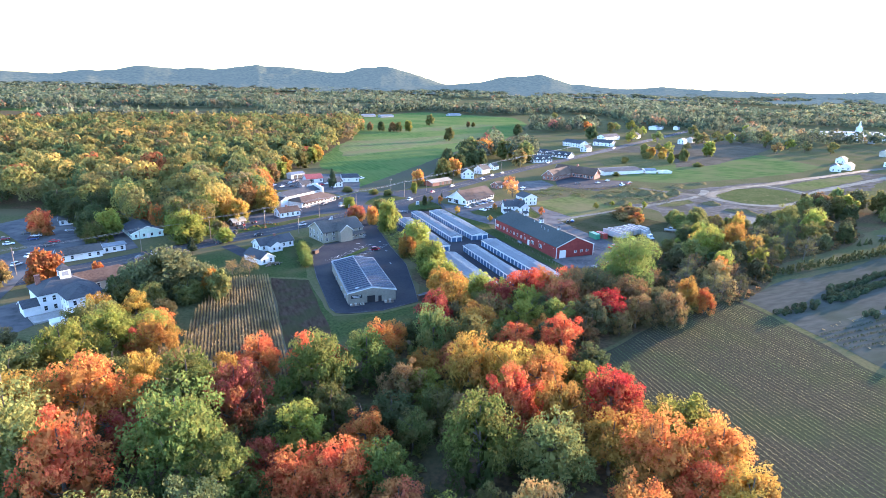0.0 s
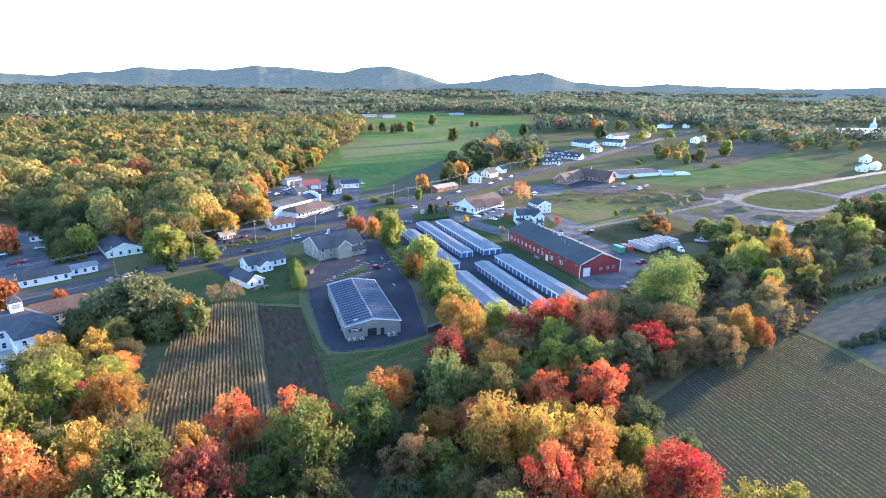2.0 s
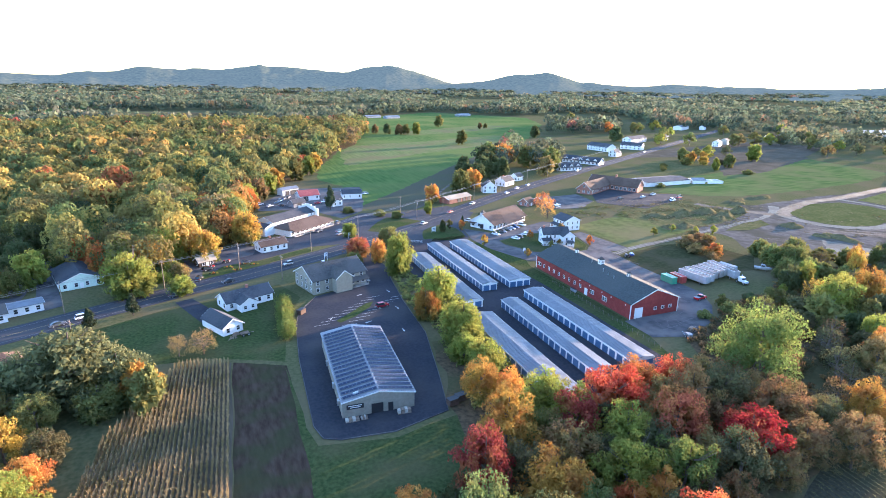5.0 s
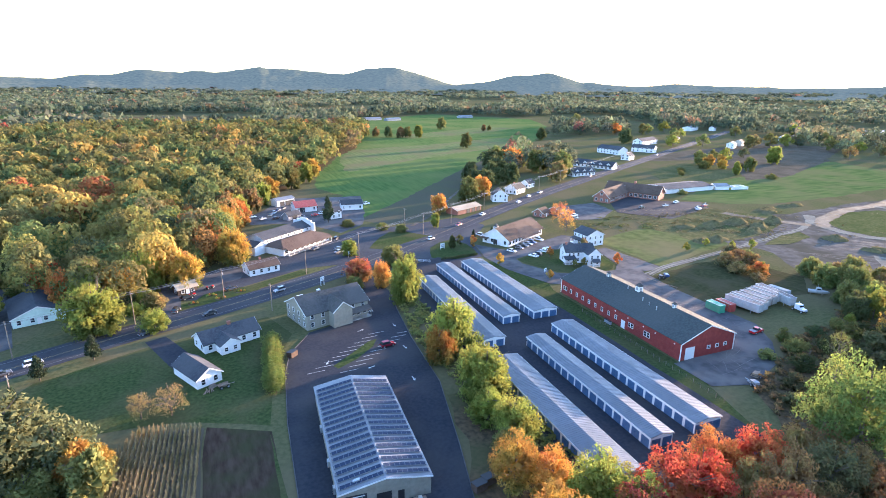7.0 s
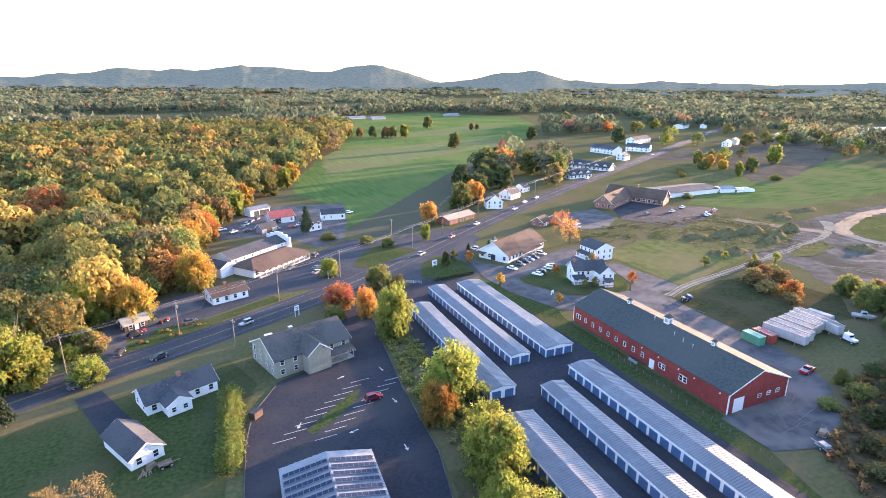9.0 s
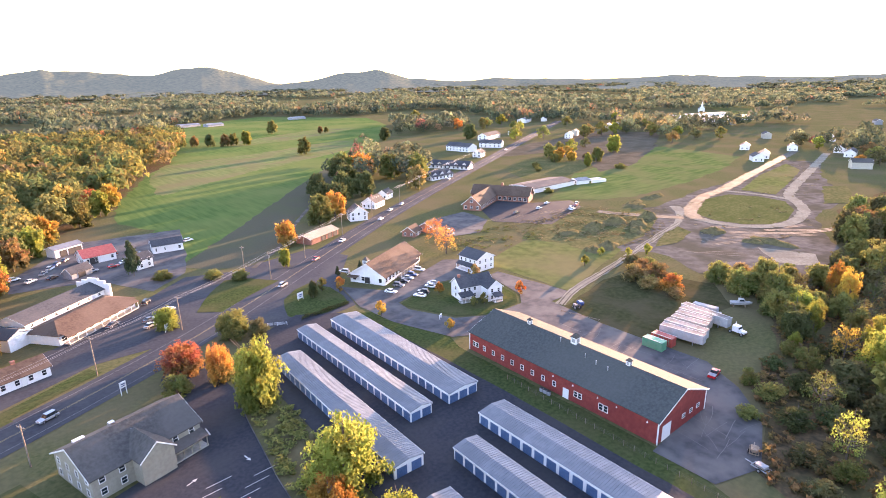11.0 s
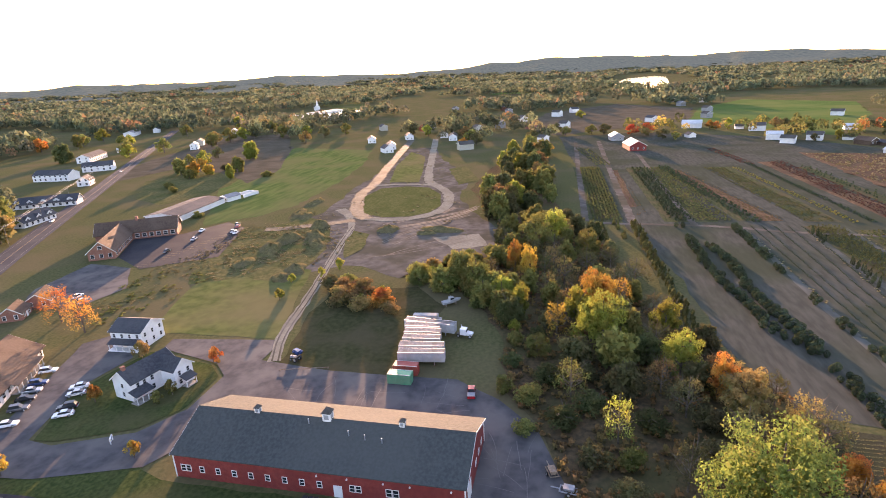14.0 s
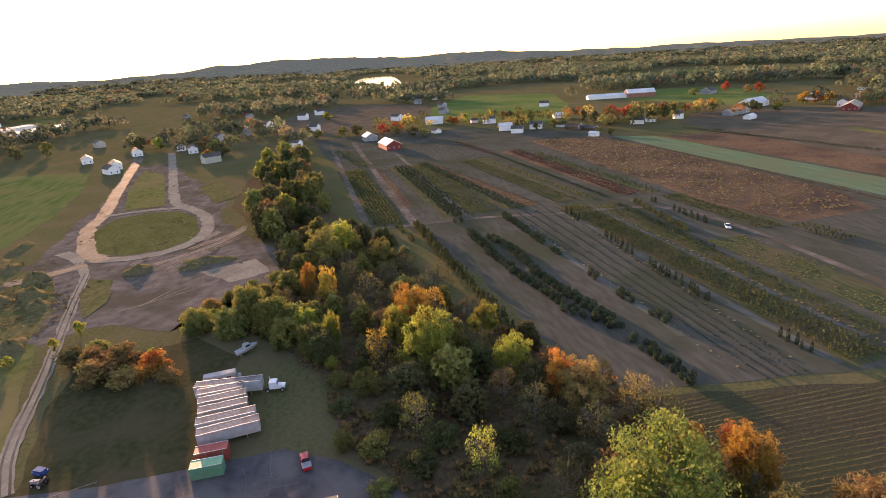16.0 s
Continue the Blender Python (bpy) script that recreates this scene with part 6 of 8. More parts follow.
# ---------- single trees ----------
# the grove below the start of the flight
for row in ("olive -45 140 6.5", "lime -36 146 6.5", "lime -28 158 6", "green -54 142 6", "lime -20 164 5.5", "gold -16 152 5", "gold -18 133 4.5", "orange -28 121 7.5", "gold -40 121 6.5", "maroon -20 110 5.5", "bright -8 116 7", "bright -10 96 8", "orange -17 122 5",
            "red 8 132 5", "gold 0 124 5", "red 20 131 5", "red 26 128 4", "bright 33 121 6.2", "bright 19 115 6.5", "bright 10 113 4.5", "maroon 1 110 6", "lime 12 97 5", "orange 24 92 4.8", "gold 47 118 4", "lime 43 106 4.6", "dark 31 97 5.5", "red 9 85 5", "red 17 82 5", "bright 24 80 5", "bright -3 87 6", "olive -38 103 8.5", "red -28 96 7",
            "bright 42 77 6.4", "red 74 117 5.5", "gold 69 131 6", "lime 85 131 5.5", "orange 67 94 6.5", "gold 74 100 5", "lime 80 95 4.5", "red 78 82 6", "lime 87 70 6.4", "gold 68 70 6", "olive 54 70 6", "orange 71 61 6", "red 75 54 5", "gold 78 47 5.5", "orange 84 58 5.5", "gold 64 82 5", "orange 76 74 5", "gold 70 108 5", "gold 62 100 5", "red 98 150 7", "red 115 129 6.5", "lime 85 156 5.5", "gold 70 150 6",
            "orange 45 136 4.2", "orange 39 130 4.2", "gold 54 105 5.5", "rust 48 92 5.5", "red 56 88 5.5", "bright 60 112 5.5", "rust 38 108 5", "olive 62 122 5.5", "green 54 128 5", "maroon 60 140 5", "red 86 112 5.5", "bright 94 126 5.5", "maroon 104 138 5.5", "umber 106 124 5.5", "rust 124 124 5", "rust 130 134 6", "umber 122 142 6", "lime 92 140 5", "rust 78 140 5.5", "maroon 86 148 4.5", "rust 112 142 5", "rust 134 120 4.5"):
    tint, x, y, r = row.split()
    tree(float(x), float(y), float(r) * 1.26, tint, "near", (float(r) * 1.85 + 4.0) * tree_rng.uniform(0.78, 1.28))
for row in ("dark -58 130 7", "olive -62 112 8", "dark -50 88 7.5", "gold -60 70 8", "green -20 76 8", "green -30 60 8", "bright 4 66 6", "lime 30 62 6", "rust 42 56 6.5", "orange 58 52 6", "dark 20 52 7", "bright -10 52 7", "rust -34 78 6", "dark -8 78 6", "green -26 138 6", "rust -12 136 4.5", "olive -32 172 6", "dark 8 100 5", "green 20 104 5.5", "maroon -6 126 4.5"):
    tint, x, y, r = row.split()
    tree(float(x), float(y), float(r) * 1.1, tint, "near", (float(r) * 1.85 + 4) * tree_rng.uniform(0.7, 1.1))
# dense old trees with leaves down to the ground
for row in ("sage -15 207 12.5 20", "sage -25 211 7 14", "sage -5 205.5 7.5 13", "olive -9 198 6.5 9", "gold 0.5 204 4.2 8", "lime -9 278 9 18", "lime 7 274 4.4 8", "lime 87 268 6.6 19", "lime 88 229 7.5 16", "gold 80.5 221.5 4.6 11.5", "lime 84 200 7.5 15", "lime 80 191 5 9", "lime 82 183 5.5 11", "lime 88 212 5 10", "green 78 177 4.5 8", "olive 96 309 5.2 10", "umber 102 304 3.2 7", "maroon 78 296 5.8 10", "orange 84 286 3.8 11", "green 73.5 285.5 3.8 6", "lime 83 330 4.2 8", "olive 117.7 360 3.6 5", "olive 110 368 3.4 4.5", "olive 94.5 381 3.6 4.5", "gold -5 303 6.5 16", "lime 1 311 7 18", "gold 8 321 7 18", "olive 14 330 6.5 16", "orange 21 336 6 15", "gold 14 342 7.5 19", "lime -14 300 6.5 14", "orange -22 306 6 15", "red -30 320 6 15", "olive 23 353 6 15", "green -49 293 5 11", "dark -54 306 6 13", "dark -63 338 7 15", "dark -53 326 6 14", "dark -53 346 7 16", "olive -48 366 7 16", "dark -74 361 8 16", "olive 251 232 5 9", "green 245 222 5.5 10", "olive 244 211 6 11", "lime 236 200 4.5 10", "green 5 296 4 5", "lime 0 290.5 3.4 4.5", "olive 16 318 3.5 5"):
    tint, x, y, r, h = row.split()
    tree(float(x), float(y), float(r), tint, "full", float(h))
# trees between the parking lot and the storage rows, and round the lot
for row in ("gold 74 169 4.6", "orange 79 164 4", "lime 84 158 5", "lime 88 151 4.6", "orange 108 155 5", "red 99 150 4", "red 117 152 5", "rust 108 146 5", "rust 124 150 5"):
    tint, x, y, r = row.split()
    tree(float(x), float(y), float(r) * 1.2, tint, "near", float(r) * 1.85 + 3.5)
# the wood beside the trailers: one great tree, a few lit crowns, half-bare brown ones and low thicket
tree(142, 149, 10.8, "bright", "great", 24)
for row in ("lime 206 170 7.4 17", "gold 225 171 6.5 16", "lime 219 176 5 14", "lime 218 152 4.5 11", "lime 196 152 5 12", "green 201 187 4 7", "lime 225 193 2.8 12", "gold 254 192 3.6 15", "gold 262 198 3 14", "olive 291 192 8 17", "lime 303 184 6 15", "olive 280 171 5.5 13", "rust 180 142 6.4 12", "orange 186 145 4 11.5", "gold 149 127 5 13", "orange 155 124.5 4 9", "orange 160 130 3 7"):
    tint, x, y, r, h = row.split()
    tree(float(x), float(y), float(r), tint, "near", float(h))
for row in ("gold 213 182 4.6 11", "gold 230 164 5 13", "umber 236 176 5.5 11", "umber 255 156 6 10", "umber 246 164 5 10", "rust 254 180 5.5 11", "umber 240 185 5 10", "lime 167 169 3.8 11.5", "umber 167 132 6 11", "rust 174 133 5 10", "umber 160 137 5 10", "umber 178 154 4.8 10", "rust 186 158 4.6 10", "umber 155 158 4.4 11", "umber 265 172 5 10", "rust 270 184 5 10", "umber 283 184 5 10", "umber 272 163 4.5 9", "umber 168 145 4.6 10", "rust 192 144 4 9", "umber 208 156 4.6 9", "umber 228 154 4.4 9"):
    tint, x, y, r, h = row.split()
    tree(float(x), float(y), float(r), tint, "sparse", float(h))
for row in ("olive 195 167 6 13", "umber 184 166 5 9", "olive 211 163 5 11", "umber 199 177 5 8", "olive 242 198 4.5 9", "olive 318 194 7 14", "olive 236 168 4.5 11", "umber 188 150 4.4 9", "olive 262 212 4.5 9", "olive 270 205 5 10", "green 284 200 5 10", "umber 276 192 5 10", "olive 312 204 5 11"):
    tint, x, y, r, h = row.split()
    tree(float(x), float(y), float(r), tint, "mid", float(h))
for row in ("dark 188 183 4.6 5.5", "olive 180 188 4 4.5", "dark 196 193 3.2 4", "green 183 194 2.6 5", "lime 215 194 2.2 4.5", "green 160 167 3 5", "dark 172 180 4.5 5", "umber 160 174 4 4.5", "dark 178 174 4.4 5.5", "olive 207 193 3 4.5", "dark 210 187 3.6 5", "umber 152 168 3.6 4", "dark 172 162 4 5", "umber 190 175 4.2 5.5", "olive 168 188 3 3.5", "umber 220 185 4 5.5", "umber 163 152 4 6", "umber 174 150 4 6"):
    tint, x, y, r, h = row.split()
    tree(float(x), float(y), float(r), tint, "bush", float(h))
for x, y, r, tint in ((230, 254, 6, "rust"), (236, 249, 6.5, "rust"), (242, 263, 5, "umber"), (231, 240, 5.5, "orange"), (226, 246, 4.5, "rust"), (239, 257, 5.5, "rust"), (224, 235, 3.4, "rust"), (247, 258, 4, "olive")):
    tree(x, y, r, tint, "bush", r * 1.2)
# trees added, two made taller, to keep low sun off the yard asphalt
for x, y, r, tint in ((226, 199, 5, "green"), (233, 206, 5, "olive"), (220, 196, 4.5, "dark"), (241, 203, 5, "green"), (252, 217, 6, "olive"), (240, 209, 5, "green")):
    tree(x, y, r, tint, "full", 14.5 if x > 239 and y > 205 else 10)
for x, y, r, tint in ((260, 236, 3.6, "olive"), (266, 230, 3.8, "rust"), (272, 225, 3.6, "olive"), (278, 218, 4.0, "green"), (283, 210, 4.0, "olive"), (258, 228, 3.4, "lime"), (31, 352.5, 4.2, "green"), (34, 358, 4, "olive")):
    tree(x, y, r, tint, "bush", r * 1.3)
for row in ("lime 459 440 4 13 mid", "gold 481 474 6 9 mid", "olive 463 480 5 8 mid", "olive 470 414 6 5 bush", "olive 342 388 4 4 bush", "lime 231 278 2.2 4.5 small", "lime 247 281 1.8 4 small", "umber 500 470 5 6 bush", "olive 425 470 5 5 bush", "olive 410 455 4 5 bush"):
    tint, x, y, r, h, size = row.split()
    tree(float(x), float(y), float(r), tint, size, float(h))
tree(7, 222.5, 3.6, "rust", "sparse", 6.5)
tree(13.4, 221.5, 4.4, "rust", "sparse", 8)
tree(200, 330, 6, "orange", "sparse", 13)
tree(206, 345, 6, "orange", "sparse", 13)
# long belt of trees towards the river
for k in range(46):
    x = tree_rng.uniform(315, 600)
    lo, hi = 182 + (x - 315) * 0.06, 222 + (x - 315) * 0.03
    tree(x, tree_rng.uniform(lo, hi), tree_rng.uniform(4.5, 7), tree_rng.choice(("olive", "umber", "olive", "dark", "lime", "green", "rust")), "mid")
# round the houses
for row in ("orange -56 229 7", "red -74 312 6", "lime -43 301 6.5", "gold -1 200 4.5", "dark -30 200 5", "rust -72 236 5", "orange 153 392 5.5", "lime 138 362 3.0", "orange 199 427 7", "olive 186 420 8",
            "orange 288 538 10", "green 272 545 11", "dark 262 530 10", "green 300 515 10", "green 320 505 10", "green 308 490 9", "rust 287 465 8", "dark 250 500 9", "dark 230 470 9", "dark 212 446 8", "dark 222 490 8", "dark 246 470 8", "olive 300 545 9", "dark 210 462 7", "orange -40 232 2.6", "dark 130 322 2", "lime 560 480 9", "olive 480 500 7", "gold 470 480 6", "green 490 452 6", "olive 700 1000 12", "dark 560 700 10", "dark 470 770 9", "olive 1 196 5"):
    tint, x, y, r = row.split()
    tree(float(x), float(y), float(r), tint, "mid", float(r) * 1.7 + 3.5)
for row in ("gold 139 292 2.2", "gold 148.2 268 1.8", "gold 165.2 293.6 2.1", "orange 187 274 2.2", "orange 140 321 2.4", "olive 135.4 326 2.2", "olive 171 276 1.8", "olive 167 277 1.6", "rust 186 297 2.6", "lime 228 246 2", "lime 233 240 2.4", "lime 262 268 2.2", "lime 254 272 1.8"):
    tint, x, y, r = row.split()
    tree(float(x), float(y), float(r), tint, "small", float(r) * 2.4)
for x, y, r, h in ((87, 394, 4.2, 15), (-7.3, 259, 3.0, 7.5), (-18.3, 251.5, 3.0, 7), (148, 336, 1.4, 4.5), (156, 332, 1.6, 6), (-20, 236, 2.4, 7)):
    tree(x, y, r, "conifer", "cone", h)
# bright edge of the north wood behind the shop
for row in ("lime 18 360 7", "rust 22 338 7.5", "lime 32 374 6.5", "olive 36 396 7", "olive 14 330 7", "rust 8 322 6.5", "rust 18 352 8", "gold 8 342 7.5", "lime 42 416 6.5", "rust 50 436 6.5", "lime 58 456 6", "olive 28 392 8", "olive -4 316 7", "lime -14 308 7", "gold 66 476 6.5", "olive 84 506 7", "lime 98 530 7", "gold 108 552 7", "olive 20 372 8", "rust 34 420 7.5", "rust 42 446 7"):
    tint, x, y, r = row.split()
    tree(float(x), float(y), float(r), tint, "mid", float(r) * 1.6 + 5.0)
# lone trees in the meadow
for x, y, r, t in ((324, 713, 8, "olive"), (411, 992, 9, "olive"), (320, 864, 8, "lime"), (306, 872, 7, "olive"), (294, 868, 7, "rust"), (280, 882, 7, "dark"), (264, 892, 6, "rust"), (250, 900, 7, "olive"), (236, 908, 6, "rust"), (467, 941, 5, "rust"), (480, 946, 4, "olive")):
    tree(x, y, r, t, "mid")

# trees between the white house and the corn
for row in ("lime -30 176 5.5 11", "gold -24 186 5 10", "olive -20 194 5 10", "gold -34 186 5.5 11", "olive -38 176 5.5 11", "orange -17 172 4.5 9", "umber -16 182 4.5 8", "olive -28 198 5 10"):
    tint, x, y, r, h = row.split()
    tree(float(x), float(y), float(r), tint, "near", float(h))
# large trees in the village and round the far side of the green field
for row in ("lime 522 505 8 15", "olive 520 520 7 12", "gold 505 498 6 10", "olive 663 593 10 17", "rust 690 604 10 16", "olive 711 598 11 18", "lime 730 590 10 17", "umber 749 587 10 16", "olive 740 540 10 17", "lime 743 507 9 15", "umber 735 480 9 15", "green 622 626 10 17", "lime 585 640 9 15", "olive 600 655 10 17", "lime 755 829 11 19", "olive 676 796 11 18", "green 700 810 10 17", "olive 668 853 11 18",
            "orange 645 820 11 18", "green 666 717 10 17", "lime 685 725 9 16", "olive 799 724 10 17", "umber 572 524 7 12", "lime 912 707 11 18", "green 818 597 10 17", "olive 840 620 10 17", "rust 682 480 9 14", "olive 756 459 9 15", "umber 740 363 9 14", "lime 720 340 8 13", "rust 692 290 9 13", "olive 660 278 9 13", "umber 630 268 9 12", "gold 620 280 6 9"):
    tint, x, y, r, h = row.split()
    tree(float(x), float(y), float(r), tint, "small", float(h))
# yard trees of the farms beyond the nursery
for row in ("red 680 112 9 11", "red 690 96 9 11", "rust 668 100 7 9", "umber 641 88 8 10", "olive 634 78 6 8", "umber 694 140 9 11", "olive 700 152 8 10", "gold 713 30 6 10", "orange 708 24 5 9", "lime 707 14 5 12", "rust 703 -30 8 12", "umber 712 -42 7 10", "olive 676 -54 9 12", "umber 668 -40 6 8", "lime 610 -50 4 9", "umber 606 -30 4 7",
            "dark 634 -96 4 13", "dark 628 -106 4 11", "red 626 -124 11 15", "red 620 -140 9 14", "rust 600 -112 8 9", "olive 590 -100 8 9", "umber 540 -62 5 6", "umber 532 -68 4 6", "dark 604 -164 6 12", "dark 608 -174 7 13", "umber 600 -154 5 9", "lime 628 -190 7 9", "orange 636 -206 6 11", "dark 634 -220 6 9", "gold 630 -236 7 13", "orange 626 -246 6 13", "lime 624 -228 5 10",
            "olive 590 -256 7 10", "umber 584 -266 8 11", "dark 596 -272 6 11", "lime 570 -280 6 10", "gold 606 -350 9 13", "orange 600 -362 9 13", "gold 596 -374 8 12", "rust 590 -384 7 10", "gold 578 -404 9 12", "orange 570 -414 8 12", "red 811 -420 8 14", "orange 753 -424 9 14", "rust 760 -412 7 12", "olive 792 -350 8 10", "lime 884 160 8 12", "gold 560 196 7 11", "umber 660 214 8 10", "red 900 262 9 12", "umber 720 190 8 11", "olive 690 180 8 10"):
    tint, x, y, r, h = row.split()
    tree(float(x), float(y), float(r), tint, "small", float(h))

# fill the grove and the wood beside the trailers to a closed canopy
STANDING = [(o.matrix_basis.translation.x, o.matrix_basis.translation.y) for o in scene.objects if o.get("category") == "tree"]


def fill(x0, x1, y0, y1, count, gap, tints, lo, hi, keep, thin=False, size="mid"):
    made = tries = 0
    while made < count and tries < 6000:
        tries += 1
        x, y = tree_rng.uniform(x0, x1), tree_rng.uniform(y0, y1)
        if not inside(x, y, WOOD_SW) or not inside(x, y, keep) or any((x - a) ** 2 + (y - b) ** 2 < gap * gap for a, b in STANDING):
            continue
        STANDING.append((x, y))
        r = tree_rng.uniform(lo, hi)
        tree(x, y, r, tree_rng.choice(tints), "sparse" if thin and made % 3 == 0 else size, r * 1.6 + 3.0 if thin else r * 1.5 + 3.0)
        made += 1


fill(-75, 100, 56, 175, 48, 6.6, ("green", "dark", "umber", "olive", "dark", "maroon"), 4.0, 5.4, [(-80, 0), (90, 0), (96, 112), (80, 150), (30, 133), (-5, 126), (-20, 175), (-75, 170)], size="near")
fill(80, 138, 110, 160, 18, 6.0, ("rust", "umber", "orange", "rust", "umber"), 3.8, 5.2, [(70, 118), (180, 122), (176, 186), (150, 176), (130, 146), (90, 150)], size="near")
fill(140, 330, 125, 235, 26, 6.6, ("umber", "olive", "rust", "dark", "umber", "green", "olive"), 3.2, 4.6, [(150, 128), (176, 127), (240, 157), (300, 163), (330, 180), (325, 215), (262, 230), (228, 210), (186, 194), (172, 184), (146, 170)], True)
# the brightest trees at the corner of the north wood
for row in ("lime 10 410 8 18", "gold 22 440 8 18", "gold 35 424 7.5 18", "gold 34 334 7 17", "orange 24 346 7.5 19", "gold 16 312 6.5 15", "lime 29 362 8 20", "gold 33 384 7.5 18", "lime 4 333 8 18", "lime 12 372 8 19", "gold 0 352 7.5 18", "orange 40 404 7 17", "orange 18 392 6.5 17"):
    tint, x, y, r, h = row.split()
    tree(float(x), float(y), float(r), tint, "full", float(h))
# brush along the edge of the north wood
for k in range(26):
    f = k / 25
    tree(-62 + 70 * f + tree_rng.uniform(-3, 3), 352 - 56 * min(1, f * 1.4) + tree_rng.uniform(-3, 3), tree_rng.uniform(2.6, 4.4), tree_rng.choice(("olive", "green", "rust", "lime", "dark")), "bush", tree_rng.uniform(4, 7))

# ---------- vehicles ----------
PAINTS = {
    "white": plain("white_car_paint", (0.72, 0.73, 0.75), 0.25, 0.1), "silver": plain("silver_car_paint", (0.42, 0.43, 0.45), 0.25, 0.6), "black": plain("black_car_paint", (0.015, 0.015, 0.018), 0.2),
    "red": plain("red_car_paint", (0.36, 0.02, 0.025), 0.25), "blue": plain("blue_car_paint", (0.03, 0.06, 0.16), 0.25), "grey": plain("grey_car_paint", (0.10, 0.10, 0.11), 0.25, 0.3), "maroon": plain("maroon_car_paint", (0.16, 0.015, 0.025), 0.22),
}
TYRE = shared("tyre", lambda: link_mesh("tyre", tube(tube(bmesh.new(), (0, -0.11, 0), (0, 0.11, 0), 0.33, 0.33, 14), (0, 0.11, 0), (0, -0.11, 0), 0.33, 0.33, 14), BLACK))
RIM = shared("rim", lambda: link_mesh("rim", tube(tube(bmesh.new(), (0, -0.115, 0), (0, 0.115, 0), 0.2, 0.2, 10), (0, 0.115, 0), (0, -0.115, 0), 0.2, 0.2, 10), ALU))


def wheels(root, spots, scale=1.0):
    for x, y in spots:
        t = part("tyre", TYRE, None, root)
        t.matrix_basis = Matrix.Translation((x, y, 0.33 * scale)) @ Matrix.Scale(scale, 4)
        part("rim", RIM, None, t)


def body_shell(sections, width, tuck=0.12):
    """A car body from a side outline of (x, z), narrowed towards the top."""
    bm = bmesh.new()
    top = max(z for _, z in sections)
    rows = []
    for s in (-1, -0.92, 0.92, 1):
        row = []
        for x, z in sections:
            half = width / 2 * abs(s) - (tuck * max(0, (z - 0.75) / max(0.01, top - 0.75)) if z > 0.75 else 0)
            zz = z - (0.05 if abs(s) == 1 and z > 0.5 else 0)
            row.append(bm.verts.new((x, math.copysign(half, s), zz)))
        rows.append(row)
    n = len(sections)
    for a, b in zip(rows, rows[1:]):
        for i in range(n):
            bm.faces.new((a[i], a[(i + 1) % n], b[(i + 1) % n], b[i]))
    bm.faces.new(rows[0][::-1])
    bm.faces.new(rows[-1])
    bmesh.ops.recalc_face_normals(bm, faces=bm.faces)
    return bm


CAR_SIDE = [(-2.2, 0.35), (2.2, 0.35), (2.25, 0.62), (2.1, 0.8), (1.1, 0.95), (-1.75, 1.0), (-2.15, 0.95), (-2.25, 0.6)]
CAB_SIDE = [(1.1, 0.93), (0.35, 1.42), (-1.0, 1.47), (-1.8, 0.98)]
SUV_CAB = [(1.0, 0.93), (0.4, 1.62), (-1.7, 1.66), (-2.1, 0.98)]
CAR_COUNT = {}


def car(x, y, turn, paint, suv=False, group="", z=0.12):
    key = (paint, suv)
    m = pose(x, y, z, 0, 0, turn)
    if key in CAR_COUNT:
        return copy_thing(CAR_COUNT[key], m)
    root = thing("car", m, "%s %s" % (paint, "sport utility car parked on asphalt" if suv else "saloon car standing on asphalt"), "car", group)
    part("body", shared(("carbody", paint), lambda: link_mesh("body", body_shell(CAR_SIDE, 1.82), PAINTS[paint])), None, root)
    cab = part("cabin", shared(("carglass", suv), lambda: link_mesh("cabin", body_shell(SUV_CAB if suv else CAB_SIDE, 1.62, 0.16), GLASS)), None, root, "dark glass")
    top = SUV_CAB if suv else CAB_SIDE
    part("roof_panel", shared(("carroof", paint, suv), lambda: link_mesh("roof_panel", boxes((top[2][0] - 0.02, top[1][0] + 0.05, -0.62, 0.62, top[1][1] - 0.01, top[2][1] + 0.04)), PAINTS[paint])), None, root)
    lamp = shared("headlight", lambda: link_mesh("headlight", boxes((-0.04, 0.04, -0.18, 0.18, -0.07, 0.07)), TRIM))
    tail = shared("taillight", lambda: link_mesh("tail_light", boxes((-0.03, 0.03, -0.16, 0.16, -0.08, 0.08)), PAINTS["red"]))
    for yy in (-0.6, 0.6):
        part("headlight", lamp, None, root).location = (2.2, yy, 0.68)
        part("tail_light", tail, None, root).location = (-2.22, yy, 0.8)
    bumper = shared("bumper", lambda: link_mesh("bumper", boxes((-0.06, 0.06, -0.8, 0.8, 0.32, 0.52)), GREYSIDE))
    for xx in (-2.26, 2.26):
        part("bumper", bumper, None, root).location = (xx, 0, 0)
    wheels(root, ((1.4, -0.82), (1.4, 0.82), (-1.4, -0.82), (-1.4, 0.82)))
    CAR_COUNT[key] = root
    return root


# on the highway
for x, y, turn, p, s in ((4.8, 272.2, 25, "grey", 0), (22.9, 280.8, 205, "black", 0), (47.3, 294.7, 207, "silver", 1), (127, 341, 33, "silver", 1), (152, 362, 214, "red", 0), (176, 380, 34, "white", 0), (232, 419, 33, "white", 0), (247, 428, 211, "silver", 0), (330, 478, 211, "white", 1), (500, 578, 31, "white", 0), (-28, 258, 24, "grey", 0), (12.7, 288.0, 70, "black", 1)):
    car(x, y, turn, p, bool(s), "cars on the highway")
